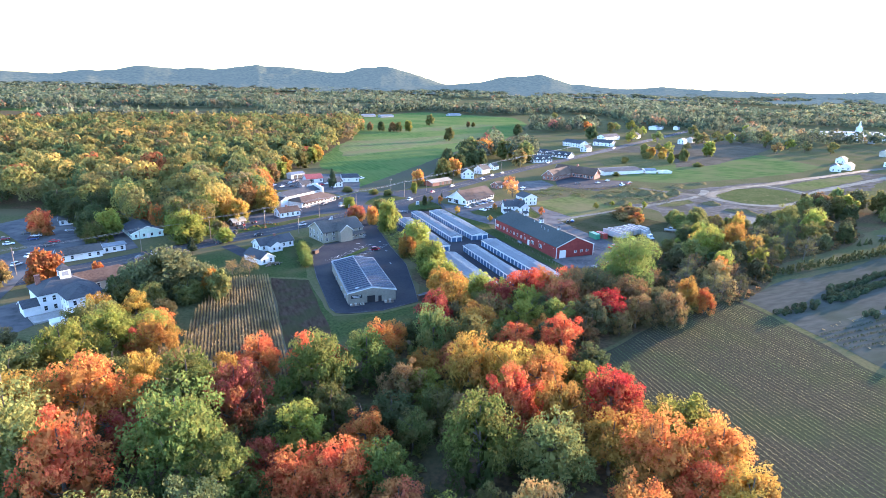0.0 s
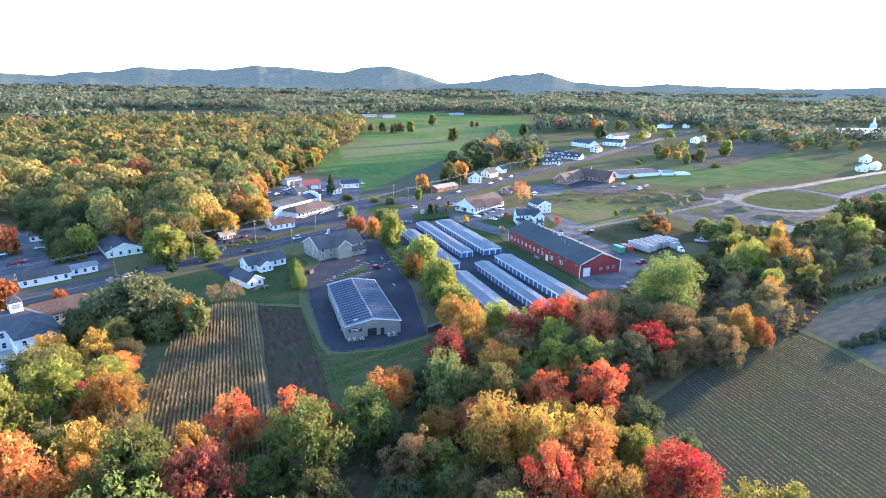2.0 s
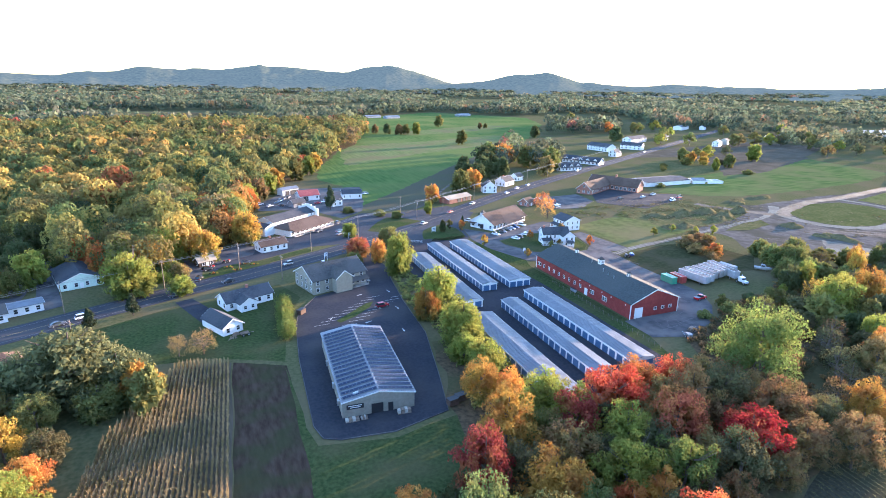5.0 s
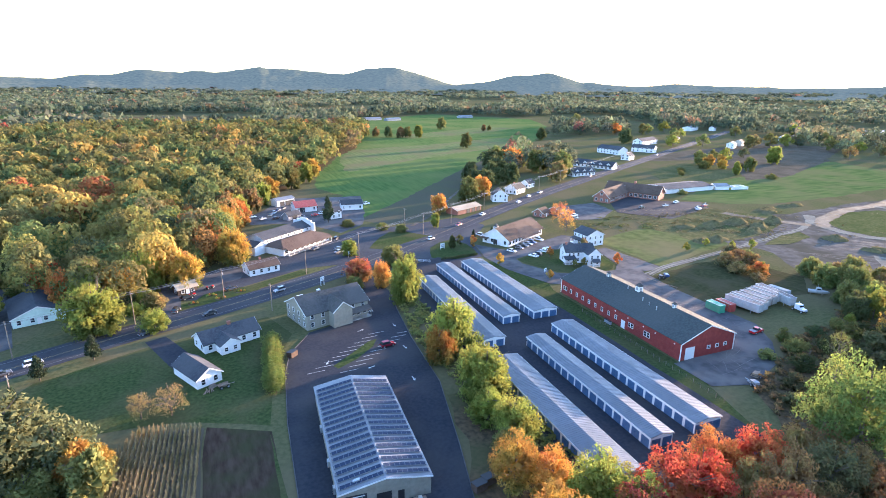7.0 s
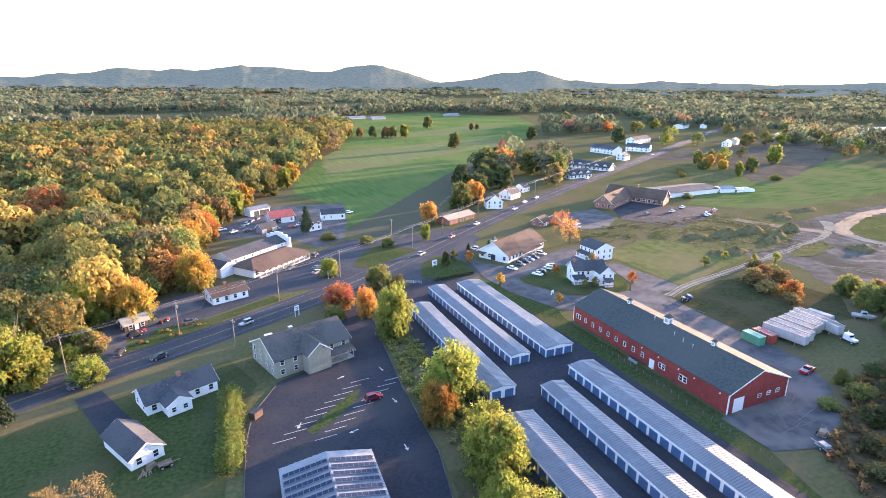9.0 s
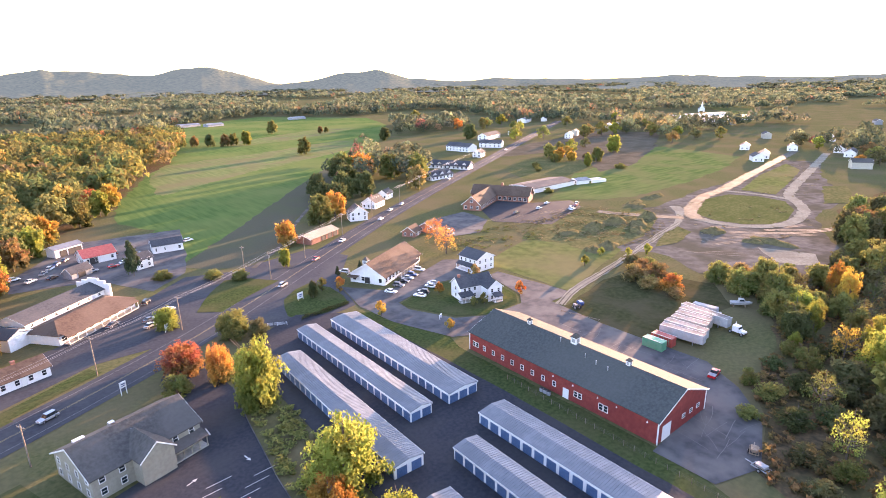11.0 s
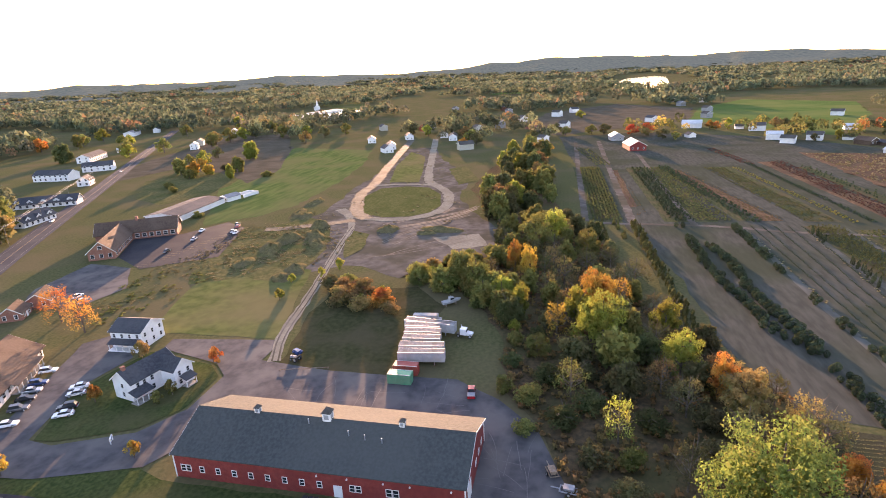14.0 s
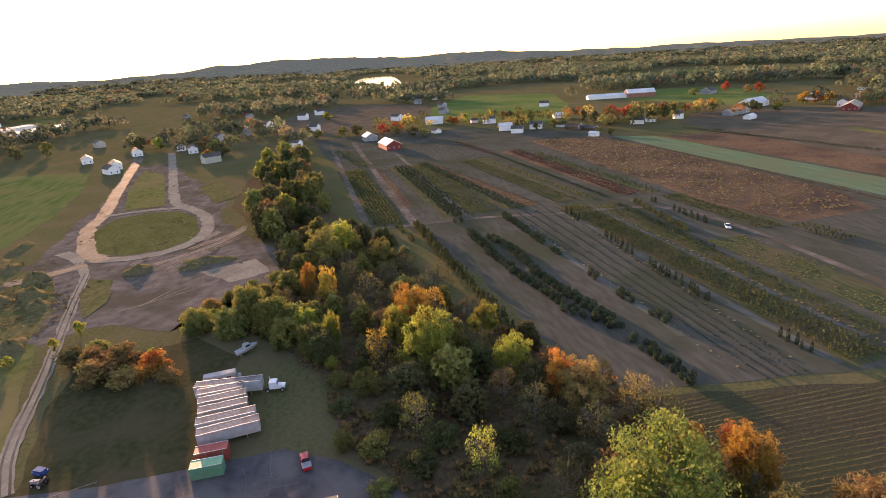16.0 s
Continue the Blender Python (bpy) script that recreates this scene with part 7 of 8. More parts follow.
# hall lot
for k, (x, y, turn, p, s) in enumerate(((153.5, 307, -62, "white", 0), (159.5, 310.5, -62, "grey", 1), (163.5, 312.8, -62, "black", 0), (167, 314.6, -62, "silver", 0), (170.5, 316.4, -62, "blue", 1), (176.5, 319.5, -62, "white", 1), (159, 296.8, 118, "white", 0), (162, 298.6, 118, "black", 1), (167.5, 301.4, 118, "silver", 0), (170.5, 303.4, 118, "white", 0), (152.5, 338.5, 120, "silver", 1))):
    car(x, y, turn, p, bool(s))
# brick office lot and others
for x, y, turn, p, s in ((280, 361, 5, "black", 0), (299, 360, 8, "silver", 0), (314, 366, 8, "white", 0), (311, 344.5, 12, "white", 0), (313, 347, 12, "white", 1), (322, 350, 15, "red", 0), (326, 352.5, 15, "grey", 1), (215, 404, 30, "white", 0), (226, 358, 10, "white", 0), (222, 352, 10, "silver", 1),
                         (70.5, 236.6, 8, "maroon", 1), (-71, 276, 60, "white", 0), (-73, 264, 60, "silver", 1), (-81, 319, 15, "grey", 0), (-76, 312, 15, "white", 0), (-76, 306, 15, "blue", 1), (-72, 317, 15, "black", 0), (-63, 319, 15, "silver", 0), (-66, 298, 15, "red", 0), (-67, 292, 15, "grey", 1), (-84, 300, 15, "white", 0), (-88, 310, 15, "maroon", 0),
                         (60, 345, 50, "grey", 0), (68, 352, 50, "silver", 1), (83, 358, 55, "black", 1), (87, 345, 20, "white", 0), (80, 340, 20, "grey", 0), (59, 422, 60, "silver", 0), (62, 428, 60, "white", 1), (65, 434, 60, "blue", 0), (68.5, 438, 60, "grey", 0), (49, 421, 20, "white", 1), (54, 414, 35, "white", 0), (61, 413, 35, "black", 0), (83, 413, 10, "red", 0), (88, 416, 10, "white", 0), (92, 419, 15, "silver", 1), (96, 425, 80, "grey", 0), (120, 434, 20, "white", 1), (75, 412, 15, "silver", 0), (88, 434, 80, "black", 1), (70, 344, 38, "grey", 0), (79, 335, 30, "silver", 0),
                         (-22, 262, 24, "white", 1), (31, 303, 20, "grey", 0), (16, 299, 30, "black", 1)):
    car(x, y, turn, p, bool(s))


def pickup(x, y, turn, paint, label):
    root = thing("pickup_truck", pose(x, y, 0.12, 0, 0, turn), label, "truck")
    part("body", body_shell([(-2.6, 0.45), (2.5, 0.45), (2.6, 0.75), (2.45, 1.0), (1.1, 1.1), (-2.6, 1.05)], 1.9), PAINTS[paint], root)
    part("cabin", body_shell([(1.2, 1.08), (0.7, 1.75), (-0.6, 1.78), (-0.7, 1.05)], 1.7, 0.12), GLASS, root, "dark glass")
    part("roof_panel", boxes((-0.6, 0.72, -0.66, 0.66, 1.74, 1.82)), PAINTS[paint], root)
    part("load_bed", boxes((-2.5, -0.8, -0.8, 0.8, 1.06, 1.1), (-2.5, -0.8, -0.92, -0.8, 1.06, 1.2), (-2.5, -0.8, 0.8, 0.92, 1.06, 1.2)), GREYSIDE, root)
    wheels(root, ((1.7, -0.86), (1.7, 0.86), (-1.6, -0.86), (-1.6, 0.86)), 1.15)


pickup(180.8, 201.5, 8, "red", "old red pickup truck on worn asphalt")


def semi_trailer(x, y, turn, length, body, label, wheels_on=True):
    root = thing("trailer", pose(x, y, 0.05, 0, 0, turn), label, "trailer", "parked trailers")
    z0 = 1.1 if wheels_on else 0.0
    bm = boxes((0, length, -1.28, 1.28, z0, z0 + 2.75))
    bmesh.ops.bevel(bm, geom=bm.edges[:], offset=0.05, segments=1, affect="EDGES")
    part("box", bm, body, root)
    if wheels_on:
        bows = [(0.5 + k * 1.2, 0.56 + k * 1.2, -1.2, 1.2, z0 + 2.76, z0 + 2.785) for k in range(int(length / 1.2))]
        part("roof_sheet", boxes((0.06, length - 0.06, -1.2, 1.2, z0 + 2.745, z0 + 2.765), *bows), TRAILERTOP, root, "dull weathered roof sheet")
    part("roof_rail", boxes((0, length, -1.3, -1.22, z0 + 2.7, z0 + 2.8), (0, length, 1.22, 1.3, z0 + 2.7, z0 + 2.8)), ALU, root)
    rib = shared(("rib", z0), lambda: link_mesh("side_rib", boxes((-0.03, 0.03, -0.03, 0, z0 + 0.1, z0 + 2.65)), body))
    for k in range(int(length / 1.6)):
        for side, turn_r in ((-1.28, 0), (1.28, 180)):
            part("side_rib", rib, None, root).matrix_basis = pose(0.6 + k * 1.6, side, 0, 0, 0, turn_r)
    part("rear_door", boxes((-0.05, -0.005, -1.2, -0.02, z0 + 0.08, z0 + 2.65), (-0.05, -0.005, 0.02, 1.2, z0 + 0.08, z0 + 2.65)), body, root)
    if wheels_on:
        wheels(root, [(0.9 + a, s * 1.05) for a in (0.2, 1.4) for s in (-1, 1)], 1.5)
        for s in (-0.8, 0.8):
            part("landing_leg", boxes((length - 3, length - 2.8, s - 0.1, s + 0.1, 0, z0)), GREYSIDE, root)
        part("underframe", boxes((0.2, length - 0.4, -0.5, -0.35, z0 - 0.35, z0), (0.2, length - 0.4, 0.35, 0.5, z0 - 0.35, z0)), GREYSIDE, root)


TRAILERTOP = surf("trailer_roof", (0.15, 0.155, 0.165), (0.23, 0.235, 0.24), 1.5, (0.14, 0.125, 0.11), 0.35, 0.8, 0.8, where="obj", spec=0.02)
TRAILERWHITE = surf("trailer_white", (0.30, 0.31, 0.32), (0.39, 0.39, 0.39), 0.8, (0.33, 0.30, 0.26), 0.3, 0.6, 0.65, where="obj", spec=0.08)
TRAILERGREY = surf("trailer_weathered", (0.26, 0.25, 0.24), (0.36, 0.34, 0.32), 0.8, (0.22, 0.19, 0.16), 0.3, 0.7, 0.5, where="obj")
TRAILERGREEN = surf("container_green", (0.05, 0.27, 0.15), (0.08, 0.34, 0.2), 0.8, (0.1, 0.22, 0.14), 0.4, 0.5, 0.5, where="obj")
TRAILERRED = surf("container_red", (0.32, 0.05, 0.04), (0.4, 0.08, 0.06), 0.8, (0.24, 0.07, 0.05), 0.4, 0.5, 0.55, where="obj")
semi_trailer(184.2, 223.2, -91, 6.1, TRAILERGREEN, "green shipping container on grass", False)
semi_trailer(188.6, 223.0, -90, 6.4, TRAILERRED, "red shipping container beside the trailers", False)
semi_trailer(193.2, 223.2, -84, 12.6, TRAILERWHITE, "white box trailer parked in a row")
semi_trailer(197.3, 224.0, -86, 12.4, TRAILERWHITE, "white box trailer with a stained roof")
semi_trailer(201.6, 224.2, -86, 10.6, TRAILERGREY, "weathered box trailer parked in a row")
semi_trailer(205.6, 224.8, -87, 10.6, TRAILERGREY, "weathered grey box trailer")
semi_trailer(209.4, 225.6, -88, 10.4, TRAILERWHITE, "short white box trailer")
semi_trailer(213.2, 226.6, -98, 15.8, TRAILERWHITE, "long white trailer hitched to a truck")


def truck_cab():
    root = thing("truck_tractor", pose(210.6, 208.0, 0.05, 0, 0, -98), "white truck tractor before its trailer", "truck")
    part("cab", body_shell([(-1.4, 0.9), (0.6, 0.9), (0.6, 1.6), (0.3, 2.6), (-1.4, 2.7)], 2.2, 0.1), PAINTS["white"], root)
    part("bonnet", body_shell([(0.6, 0.8), (2.2, 0.8), (2.25, 1.45), (0.62, 1.6)], 1.7, 0.1), PAINTS["white"], root)
    part("windscreen", boxes((0.42, 0.56, -0.85, 0.85, 1.7, 2.35)), GLASS, root)
    part("chassis", boxes((-2.6, 2.2, -0.45, 0.45, 0.6, 0.85)), DARK, root)
    part("stack", tube(bmesh.new(), (-1.5, 0.95, 0.8), (-1.5, 0.95, 3.2), 0.09, 0.09, 8), ALU, root)
    wheels(root, ((1.6, -0.95), (1.6, 0.95), (-1.9, -0.95), (-1.9, 0.95)), 1.5)


truck_cab()


def camper():
    root = thing("camper", pose(218.2, 221.4, 0.1, 0, 0, -86), "white camper van with dark windows", "camper")
    bm = boxes((-4.2, 3.6, -1.2, 1.2, 0.5, 3.0), (3.6, 4.6, -1.1, 1.1, 0.5, 1.6))
    bmesh.ops.bevel(bm, geom=bm.edges[:], offset=0.18, segments=2, affect="EDGES")
    part("body", bm, TRAILERWHITE, root)
    for x in (-2.6, -0.4, 1.8):
        part("window", boxes((x - 0.5, x + 0.5, -1.23, -1.19, 1.7, 2.3), (x - 0.5, x + 0.5, 1.19, 1.23, 1.7, 2.3)), GLASS, root)
    wheels(root, ((2.8, -1.0), (2.8, 1.0), (-2.6, -1.0), (-2.6, 1.0)), 1.2)


camper()


def boat():
    root = thing("motor_boat", pose(233.2, 216.6, 0.35, 0, 0, -52), "white motor boat on the grass", "boat")
    bm = bmesh.new()
    rows = []
    for x, half, keel in ((-3.2, 1.15, 0.1), (-1.0, 1.25, 0.0), (1.2, 1.1, 0.1), (2.6, 0.6, 0.4), (3.5, 0.03, 0.8)):
        rows.append([bm.verts.new(p) for p in ((x, -half, 1.15 + (x > 1) * 0.2), (x, -half * 0.8, 0.45 + keel * 0.5), (x, 0, keel), (x, half * 0.8, 0.45 + keel * 0.5), (x, half, 1.15 + (x > 1) * 0.2))])
    for a, b in zip(rows, rows[1:]):
        for i in range(4):
            bm.faces.new((a[i], a[i + 1], b[i + 1], b[i]))
        bm.faces.new((a[4], a[0], b[0], b[4]))
    bm.faces.new(rows[0])
    bmesh.ops.recalc_face_normals(bm, faces=bm.faces)
    part("hull", bm, TRAILERWHITE, root)
    part("wheelhouse", body_shell([(-0.9, 1.1), (1.3, 1.25), (0.7, 2.4), (-0.8, 2.45)], 1.7, 0.2), TRAILERWHITE, root)
    part("window", boxes((-0.6, 0.6, -0.86, 0.86, 1.7, 2.15)), GLASS, root)
    part("mast", tube(bmesh.new(), (-0.3, 0, 2.4), (-0.4, 0, 3.6), 0.05, 0.03, 6), ALU, root)
    part("cradle", boxes((-2.4, -2.2, -1.0, 1.0, -0.33, 0.35), (1.2, 1.4, -0.9, 0.9, -0.33, 0.4)), WOOD, root)


boat()


def tractor():
    root = thing("farm_tractor", pose(191.0, 252.0, 0.1, 0, 0, 70), "old tractor and blue tarpaulin on the gravel drive", "tractor")
    part("bonnet", body_shell([(0, 0.8), (1.9, 0.8), (1.95, 1.3), (0, 1.45)], 0.8, 0.05), GREYSIDE, root)
    part("seat", boxes((-0.8, -0.2, -0.35, 0.35, 0.9, 1.15), (-0.9, -0.75, -0.35, 0.35, 1.15, 1.6)), DARK, root)
    part("exhaust", tube(bmesh.new(), (1.2, 0.1, 1.3), (1.2, 0.1, 2.3), 0.06, 0.06, 6), DARK, root)
    wheels(root, ((-0.4, -0.85), (-0.4, 0.85)), 2.2)
    wheels(root, ((1.5, -0.6), (1.5, 0.6)), 1.2)
    t = thing("covered_load", pose(195.0, 253.6, 0.1, 0, 0, 60), "load under a blue tarpaulin", "load")
    bm = boxes((-1.5, 1.5, -1.0, 1.0, 0, 1.2))
    bmesh.ops.bevel(bm, geom=bm.edges[:], offset=0.35, segments=2, affect="EDGES")
    part("tarpaulin", bm, PAINTS["blue"], t)


tractor()

def old_machine(x, y, turn, paint, label):
    """A rusting farm implement: frame, drawbar, tines and two wheels."""
    root = thing("farm_implement", pose(x, y, 0.05, 0, 0, turn), label, "farm machine", "old machines by the yard")
    part("frame", boxes((-1.6, 1.6, -0.9, -0.75, 0.55, 0.72), (-1.6, 1.6, 0.75, 0.9, 0.55, 0.72), (-1.6, -1.45, -0.75, 0.75, 0.55, 0.72), (1.45, 1.6, -0.75, 0.75, 0.55, 0.72)), paint, root)
    part("drawbar", boxes((1.6, 3.2, -0.08, 0.08, 0.5, 0.62)), paint, root)
    tine = shared(("tine", paint.name), lambda: link_mesh("tine", tube(bmesh.new(), (0, 0, 0), (0.25, 0, 0.6), 0.03, 0.05, 6), paint))
    for k in range(6):
        part("tine", tine, None, root).location = (-1.3 + 0.5 * k, 0.5 * (k % 2) - 0.25, 0)
    part("hopper", prism(bmesh.new(), [(-0.5, 0.75), (0.5, 0.75), (0.7, 1.35), (-0.7, 1.35)], "x", -1.1, 0.9), paint, root)
    wheels(root, ((-0.2, -1.05), (-0.2, 1.05)), 1.2)


old_machine(156, 182, 20, WOOD, "rusty old farm implement in rough grass")
old_machine(151.5, 179.0, 80, GREYSIDE, "grey farm implement beside the yard")


def timber_rail():
    root = thing("timber_rail", pose(185.2, 254, 0.05, 0, 0, -77), "low dark timber rail at the edge of the lawn", "fence")
    for k in range(5):
        part("post", boxes((k * 3.2, k * 3.2 + 0.14, -0.07, 0.07, 0, 0.55)), WOOD, root)
    part("rail", boxes((0, 13.2, -0.06, 0.06, 0.4, 0.56)), WOOD, root)


timber_rail()

# ---------- poles, wires, signs ----------
def utility_pole(x, y, h=11.0, turn=30, lamp=False):
    root = thing("utility_pole", pose(x, y, 0, 0, 0, turn), "weathered wooden utility pole with a crossarm", "utility pole", "poles along the highway")
    part("pole", tube(bmesh.new(), (0, 0, 0), (0, 0, h), 0.17, 0.11, 8), WOOD, root)
    part("crossarm", boxes((-0.06, 0.06, -1.2, 1.2, h - 0.8, h - 0.66)), WOOD, root)
    ins = shared("insulator", lambda: link_mesh("insulator", tube(bmesh.new(), (0, 0, 0), (0, 0, 0.22), 0.06, 0.04, 6), GREYSIDE))
    for k in (-1.05, -0.4, 0.4, 1.05):
        part("insulator", ins, None, root).location = (0, k, h - 0.66)
    if lamp:
        part("transformer", tube(bmesh.new(), (0.34, 0, h - 2.6), (0.34, 0, h - 1.7), 0.22, 0.22, 10), GREYSIDE, root)


POLES = [(-110, 231), (-70, 250), (-28, 268), (1, 281), (28, 294.5), (60, 311), (86, 326), (127, 352), (150, 368), (182, 390), (215, 413), (250, 434), (283, 455), (330, 484), (380, 514), (440, 550)]
for k, (x, y) in enumerate(POLES):
    utility_pole(x, y, 11.5, 30, k % 3 == 1)
for x, y in ((42.5, 277), (124, 372), (-20, 236)):
    utility_pole(x, y, 10, 30)


def wire(a, b, side, z=10.9, sag=0.7):
    bm = bmesh.new()
    n = 8
    off = Vector((-0.5, 0.87, 0)) * side
    last = None
    for k in range(n + 1):
        f = k / n
        p = Vector((a[0] + (b[0] - a[0]) * f, a[1] + (b[1] - a[1]) * f, z - 4 * sag * f * (1 - f))) + off
        d = Vector((a[1] - b[1], b[0] - a[0], 0)).normalized() * 0.03
        ring = [bm.verts.new(p + q) for q in (d, Vector((0, 0, 0.03)), -d, Vector((0, 0, -0.03)))]
        if last:
            for i in range(4):
                bm.faces.new((last[i], last[(i + 1) % 4], ring[(i + 1) % 4], ring[i]))
        last = ring
    return tagged(new("power_line", link_mesh("power_line", bm, WIRE)), "thin bare metal power line sagging between poles", "power line", "power lines")


for a, b in zip(POLES, POLES[1:]):
    for s in (-1.05, -0.4, 1.05):
        wire(a, b, s)


def sign_post(x, y, turn, w, h, z, label, material=TRIM):
    root = thing("sign", pose(x, y, 0.05, 0, 0, turn), label, "sign")
    part("post", boxes((-w / 2, -w / 2 + 0.15, -0.08, 0.08, 0, z + h), (w / 2 - 0.15, w / 2, -0.08, 0.08, 0, z + h)), material, root)
    part("board", boxes((-w / 2 - 0.05, w / 2 + 0.05, -0.12, 0.12, z, z + h)), material, root)
    part("lettering", boxes((-w * 0.35, w * 0.35, -0.135, -0.121, z + h * 0.55, z + h * 0.72), (-w * 0.28, w * 0.28, -0.135, -0.121, z + h * 0.25, z + h * 0.38)), PAINTS["blue"], root)


sign_post(125.6, 323.5, 15, 2.4, 2.2, 0.6, "white roadside sign with blue lettering")
sign_post(63.3, 295, 25, 1.6, 1.6, 2.0, "white sign beside the highway")
sign_post(152, 277, 30, 1.8, 0.9, 0.6, "low white sign in the grass")
sign_post(82.5, 327.5, 25, 2.6, 2.0, 0.8, "shop sign on posts by the highway")


def dumpster(x, y, turn):
    root = thing("dumpster", pose(x, y, 0.1, 0, 0, turn), "dark brown rubbish container on a paved pad", "dumpster")
    part("bin", prism(bmesh.new(), [(-0.9, 0.1), (0.8, 0.1), (1.0, 1.5), (-0.9, 1.7)], "x", -1.3, 1.3), BROWNROOF, root)
    part("lid", prism(bmesh.new(), [(-0.95, 1.72), (1.05, 1.52), (1.05, 1.58), (-0.95, 1.78)], "x", -1.35, 1.35), DARK, root)


dumpster(43.6, 240.5, 40)
dumpster(68, 172, 10)
dumpster(70.5, 173, 10)

# parking bay lines and arrows
for k in range(9):
    x, y = 45.5 + k * 2.75, 224.5 + k * 2.2
    for ex, ey, ln in ((x, y + 4.2, 5.0), (x + 8.4, y + 1.6, 5.0)):
        c, s = math.cos(radians(3)), math.sin(radians(3))
        bm = bmesh.new()
        bm.faces.new([bm.verts.new(p) for p in ((ex, ey, 0.115), (ex + ln * c, ey + ln * s, 0.115), (ex + ln * c, ey + ln * s + 0.14, 0.115), (ex, ey + 0.14, 0.115))])
        tagged(new("trim", link_mesh("parking_line", bm, PAINTWHITE)), "white painted bay line", "road marking", kind="structure")
for x, y, turn in ((62.5, 226, 195), (75, 234, 280), (77, 250, 280), (52, 233, 240), (66, 250, 20), (71, 216, 270)):
    bm = bmesh.new()
    m = pose(x, y, 0.115, 0, 0, turn)
    bm.faces.new([bm.verts.new(m @ Vector(p)) for p in ((-1.2, -0.12, 0), (0.3, -0.12, 0), (0.3, 0.12, 0), (-1.2, 0.12, 0))])
    bm.faces.new([bm.verts.new(m @ Vector(p)) for p in ((0.31, -0.45, 0), (1.2, 0, 0), (0.31, 0.45, 0))])
    tagged(new("trim", link_mesh("arrow", bm, PAINTWHITE)), "white painted direction arrow", "road marking", kind="structure")
for k in range(26):
    x, y = 257 + k * 2.6, 357 - k * 0.55
    bm = boxes((x, x + 0.15, y, y + 4.6, 0.11, 0.12))
    tagged(new("trim", link_mesh("parking_line", bm, PAINTYELLOW)), "yellow painted bay line", "road marking", kind="structure")


# kerb round the parking lot
def kerb(line, closed=False):
    bm = bmesh.new()
    for a, b in zip(line, line[1:]):
        d = (Vector(b) - Vector(a)).normalized()
        s = Vector((-d.y, d.x)) * 0.09
        p = [Vector(a) - s, Vector(b) - s, Vector(b) + s, Vector(a) + s]
        lo = [bm.verts.new((q.x, q.y, 0.0)) for q in p]
        hi = [bm.verts.new((q.x, q.y, 0.24)) for q in p]
        bm.faces.new(hi)
        for k in range(4):
            bm.faces.new((lo[k], lo[(k + 1) % 4], hi[(k + 1) % 4], hi[k]))
    bmesh.ops.recalc_face_normals(bm, faces=bm.faces)
    tagged(new("kerb", link_mesh("kerb", bm, OLDASPHALT)), "dull concrete kerb round the parking lot", "kerb", kind="structure")


kerb([(51, 254.4), (43, 241.9), (40.3, 231), (37.5, 208), (35.3, 175.3), (36.4, 170.2), (40, 168.3), (51.8, 166.8), (66, 170.1), (70.4, 186), (76.8, 212), (79.1, 240), (82.1, 262), (85.1, 280)])

# ---------- plants in rows, hedges, corn ----------
plant_rng = np.random.default_rng(33)


def bushes(name, spots, tint, label, size, height, quads=40, leaf=0.28, category="shrubs", shape="round"):
    """Low plants at the given spots, as one growth of leaf clumps."""
    forms = [crown_quads(plant_rng, quads, leaf, max(4, quads // 6), shape=shape) for _ in range(4)]
    vs = []
    for x, y in spots:
        s = size * plant_rng.uniform(0.7, 1.25)
        v = forms[plant_rng.integers(4)] * np.array([s, s, height / 1.9 * plant_rng.uniform(0.8, 1.2)])
        vs.append(v + np.array([x, y, 0.0 if shape == "cone" else -0.1 * height]))
    return tagged(new(name, quads_mesh(name, np.concatenate(vs), LEAF[tint])), label, category, kind="stuff")


def row_spots(x0, x1, y, step, jit=0.3, gaps=0.0):
    return [(x + plant_rng.uniform(-jit, jit), y + plant_rng.uniform(-jit, jit)) for x in np.arange(x0, x1, step) if plant_rng.uniform() > gaps]


def clipped(count, size, shape):
    """Leaf tufts close on a ball, a cone or a column one metre in radius and 2 high."""
    z = plant_rng.uniform(0, 1, count) ** (1.6 if shape == "cone" else 1.0)
    a = plant_rng.uniform(0, math.tau, count)
    if shape == "cone":
        w = 1.02 - z
    elif shape == "tall":
        w = np.minimum(1, 3.2 * (1 - z)) * np.minimum(1, 0.6 + 3 * z)
    else:
        w = np.sqrt(np.maximum(0.0, 1 - (2 * z - 1) ** 2)) * 0.98
    w = w * plant_rng.uniform(0.8, 1.08, count)
    at = np.stack([np.cos(a) * w, np.sin(a) * w, z * 2.0], axis=1)
    n = np.stack([np.cos(a), np.sin(a), (z - 0.3) * 1.2], axis=1) + plant_rng.normal(size=(count, 3)) * 0.5
    n /= np.linalg.norm(n, axis=1)[:, None]
    u = np.cross(n, plant_rng.normal(size=(count, 3)))
    u /= np.linalg.norm(u, axis=1)[:, None] + 1e-6
    v = np.cross(n, u)
    s = size * plant_rng.uniform(0.6, 1.3, count)[:, None]
    return np.stack([at - u * s - v * s * 0.6, at + u * s - v * s * 0.5, at + v * s * 1.2], axis=1)


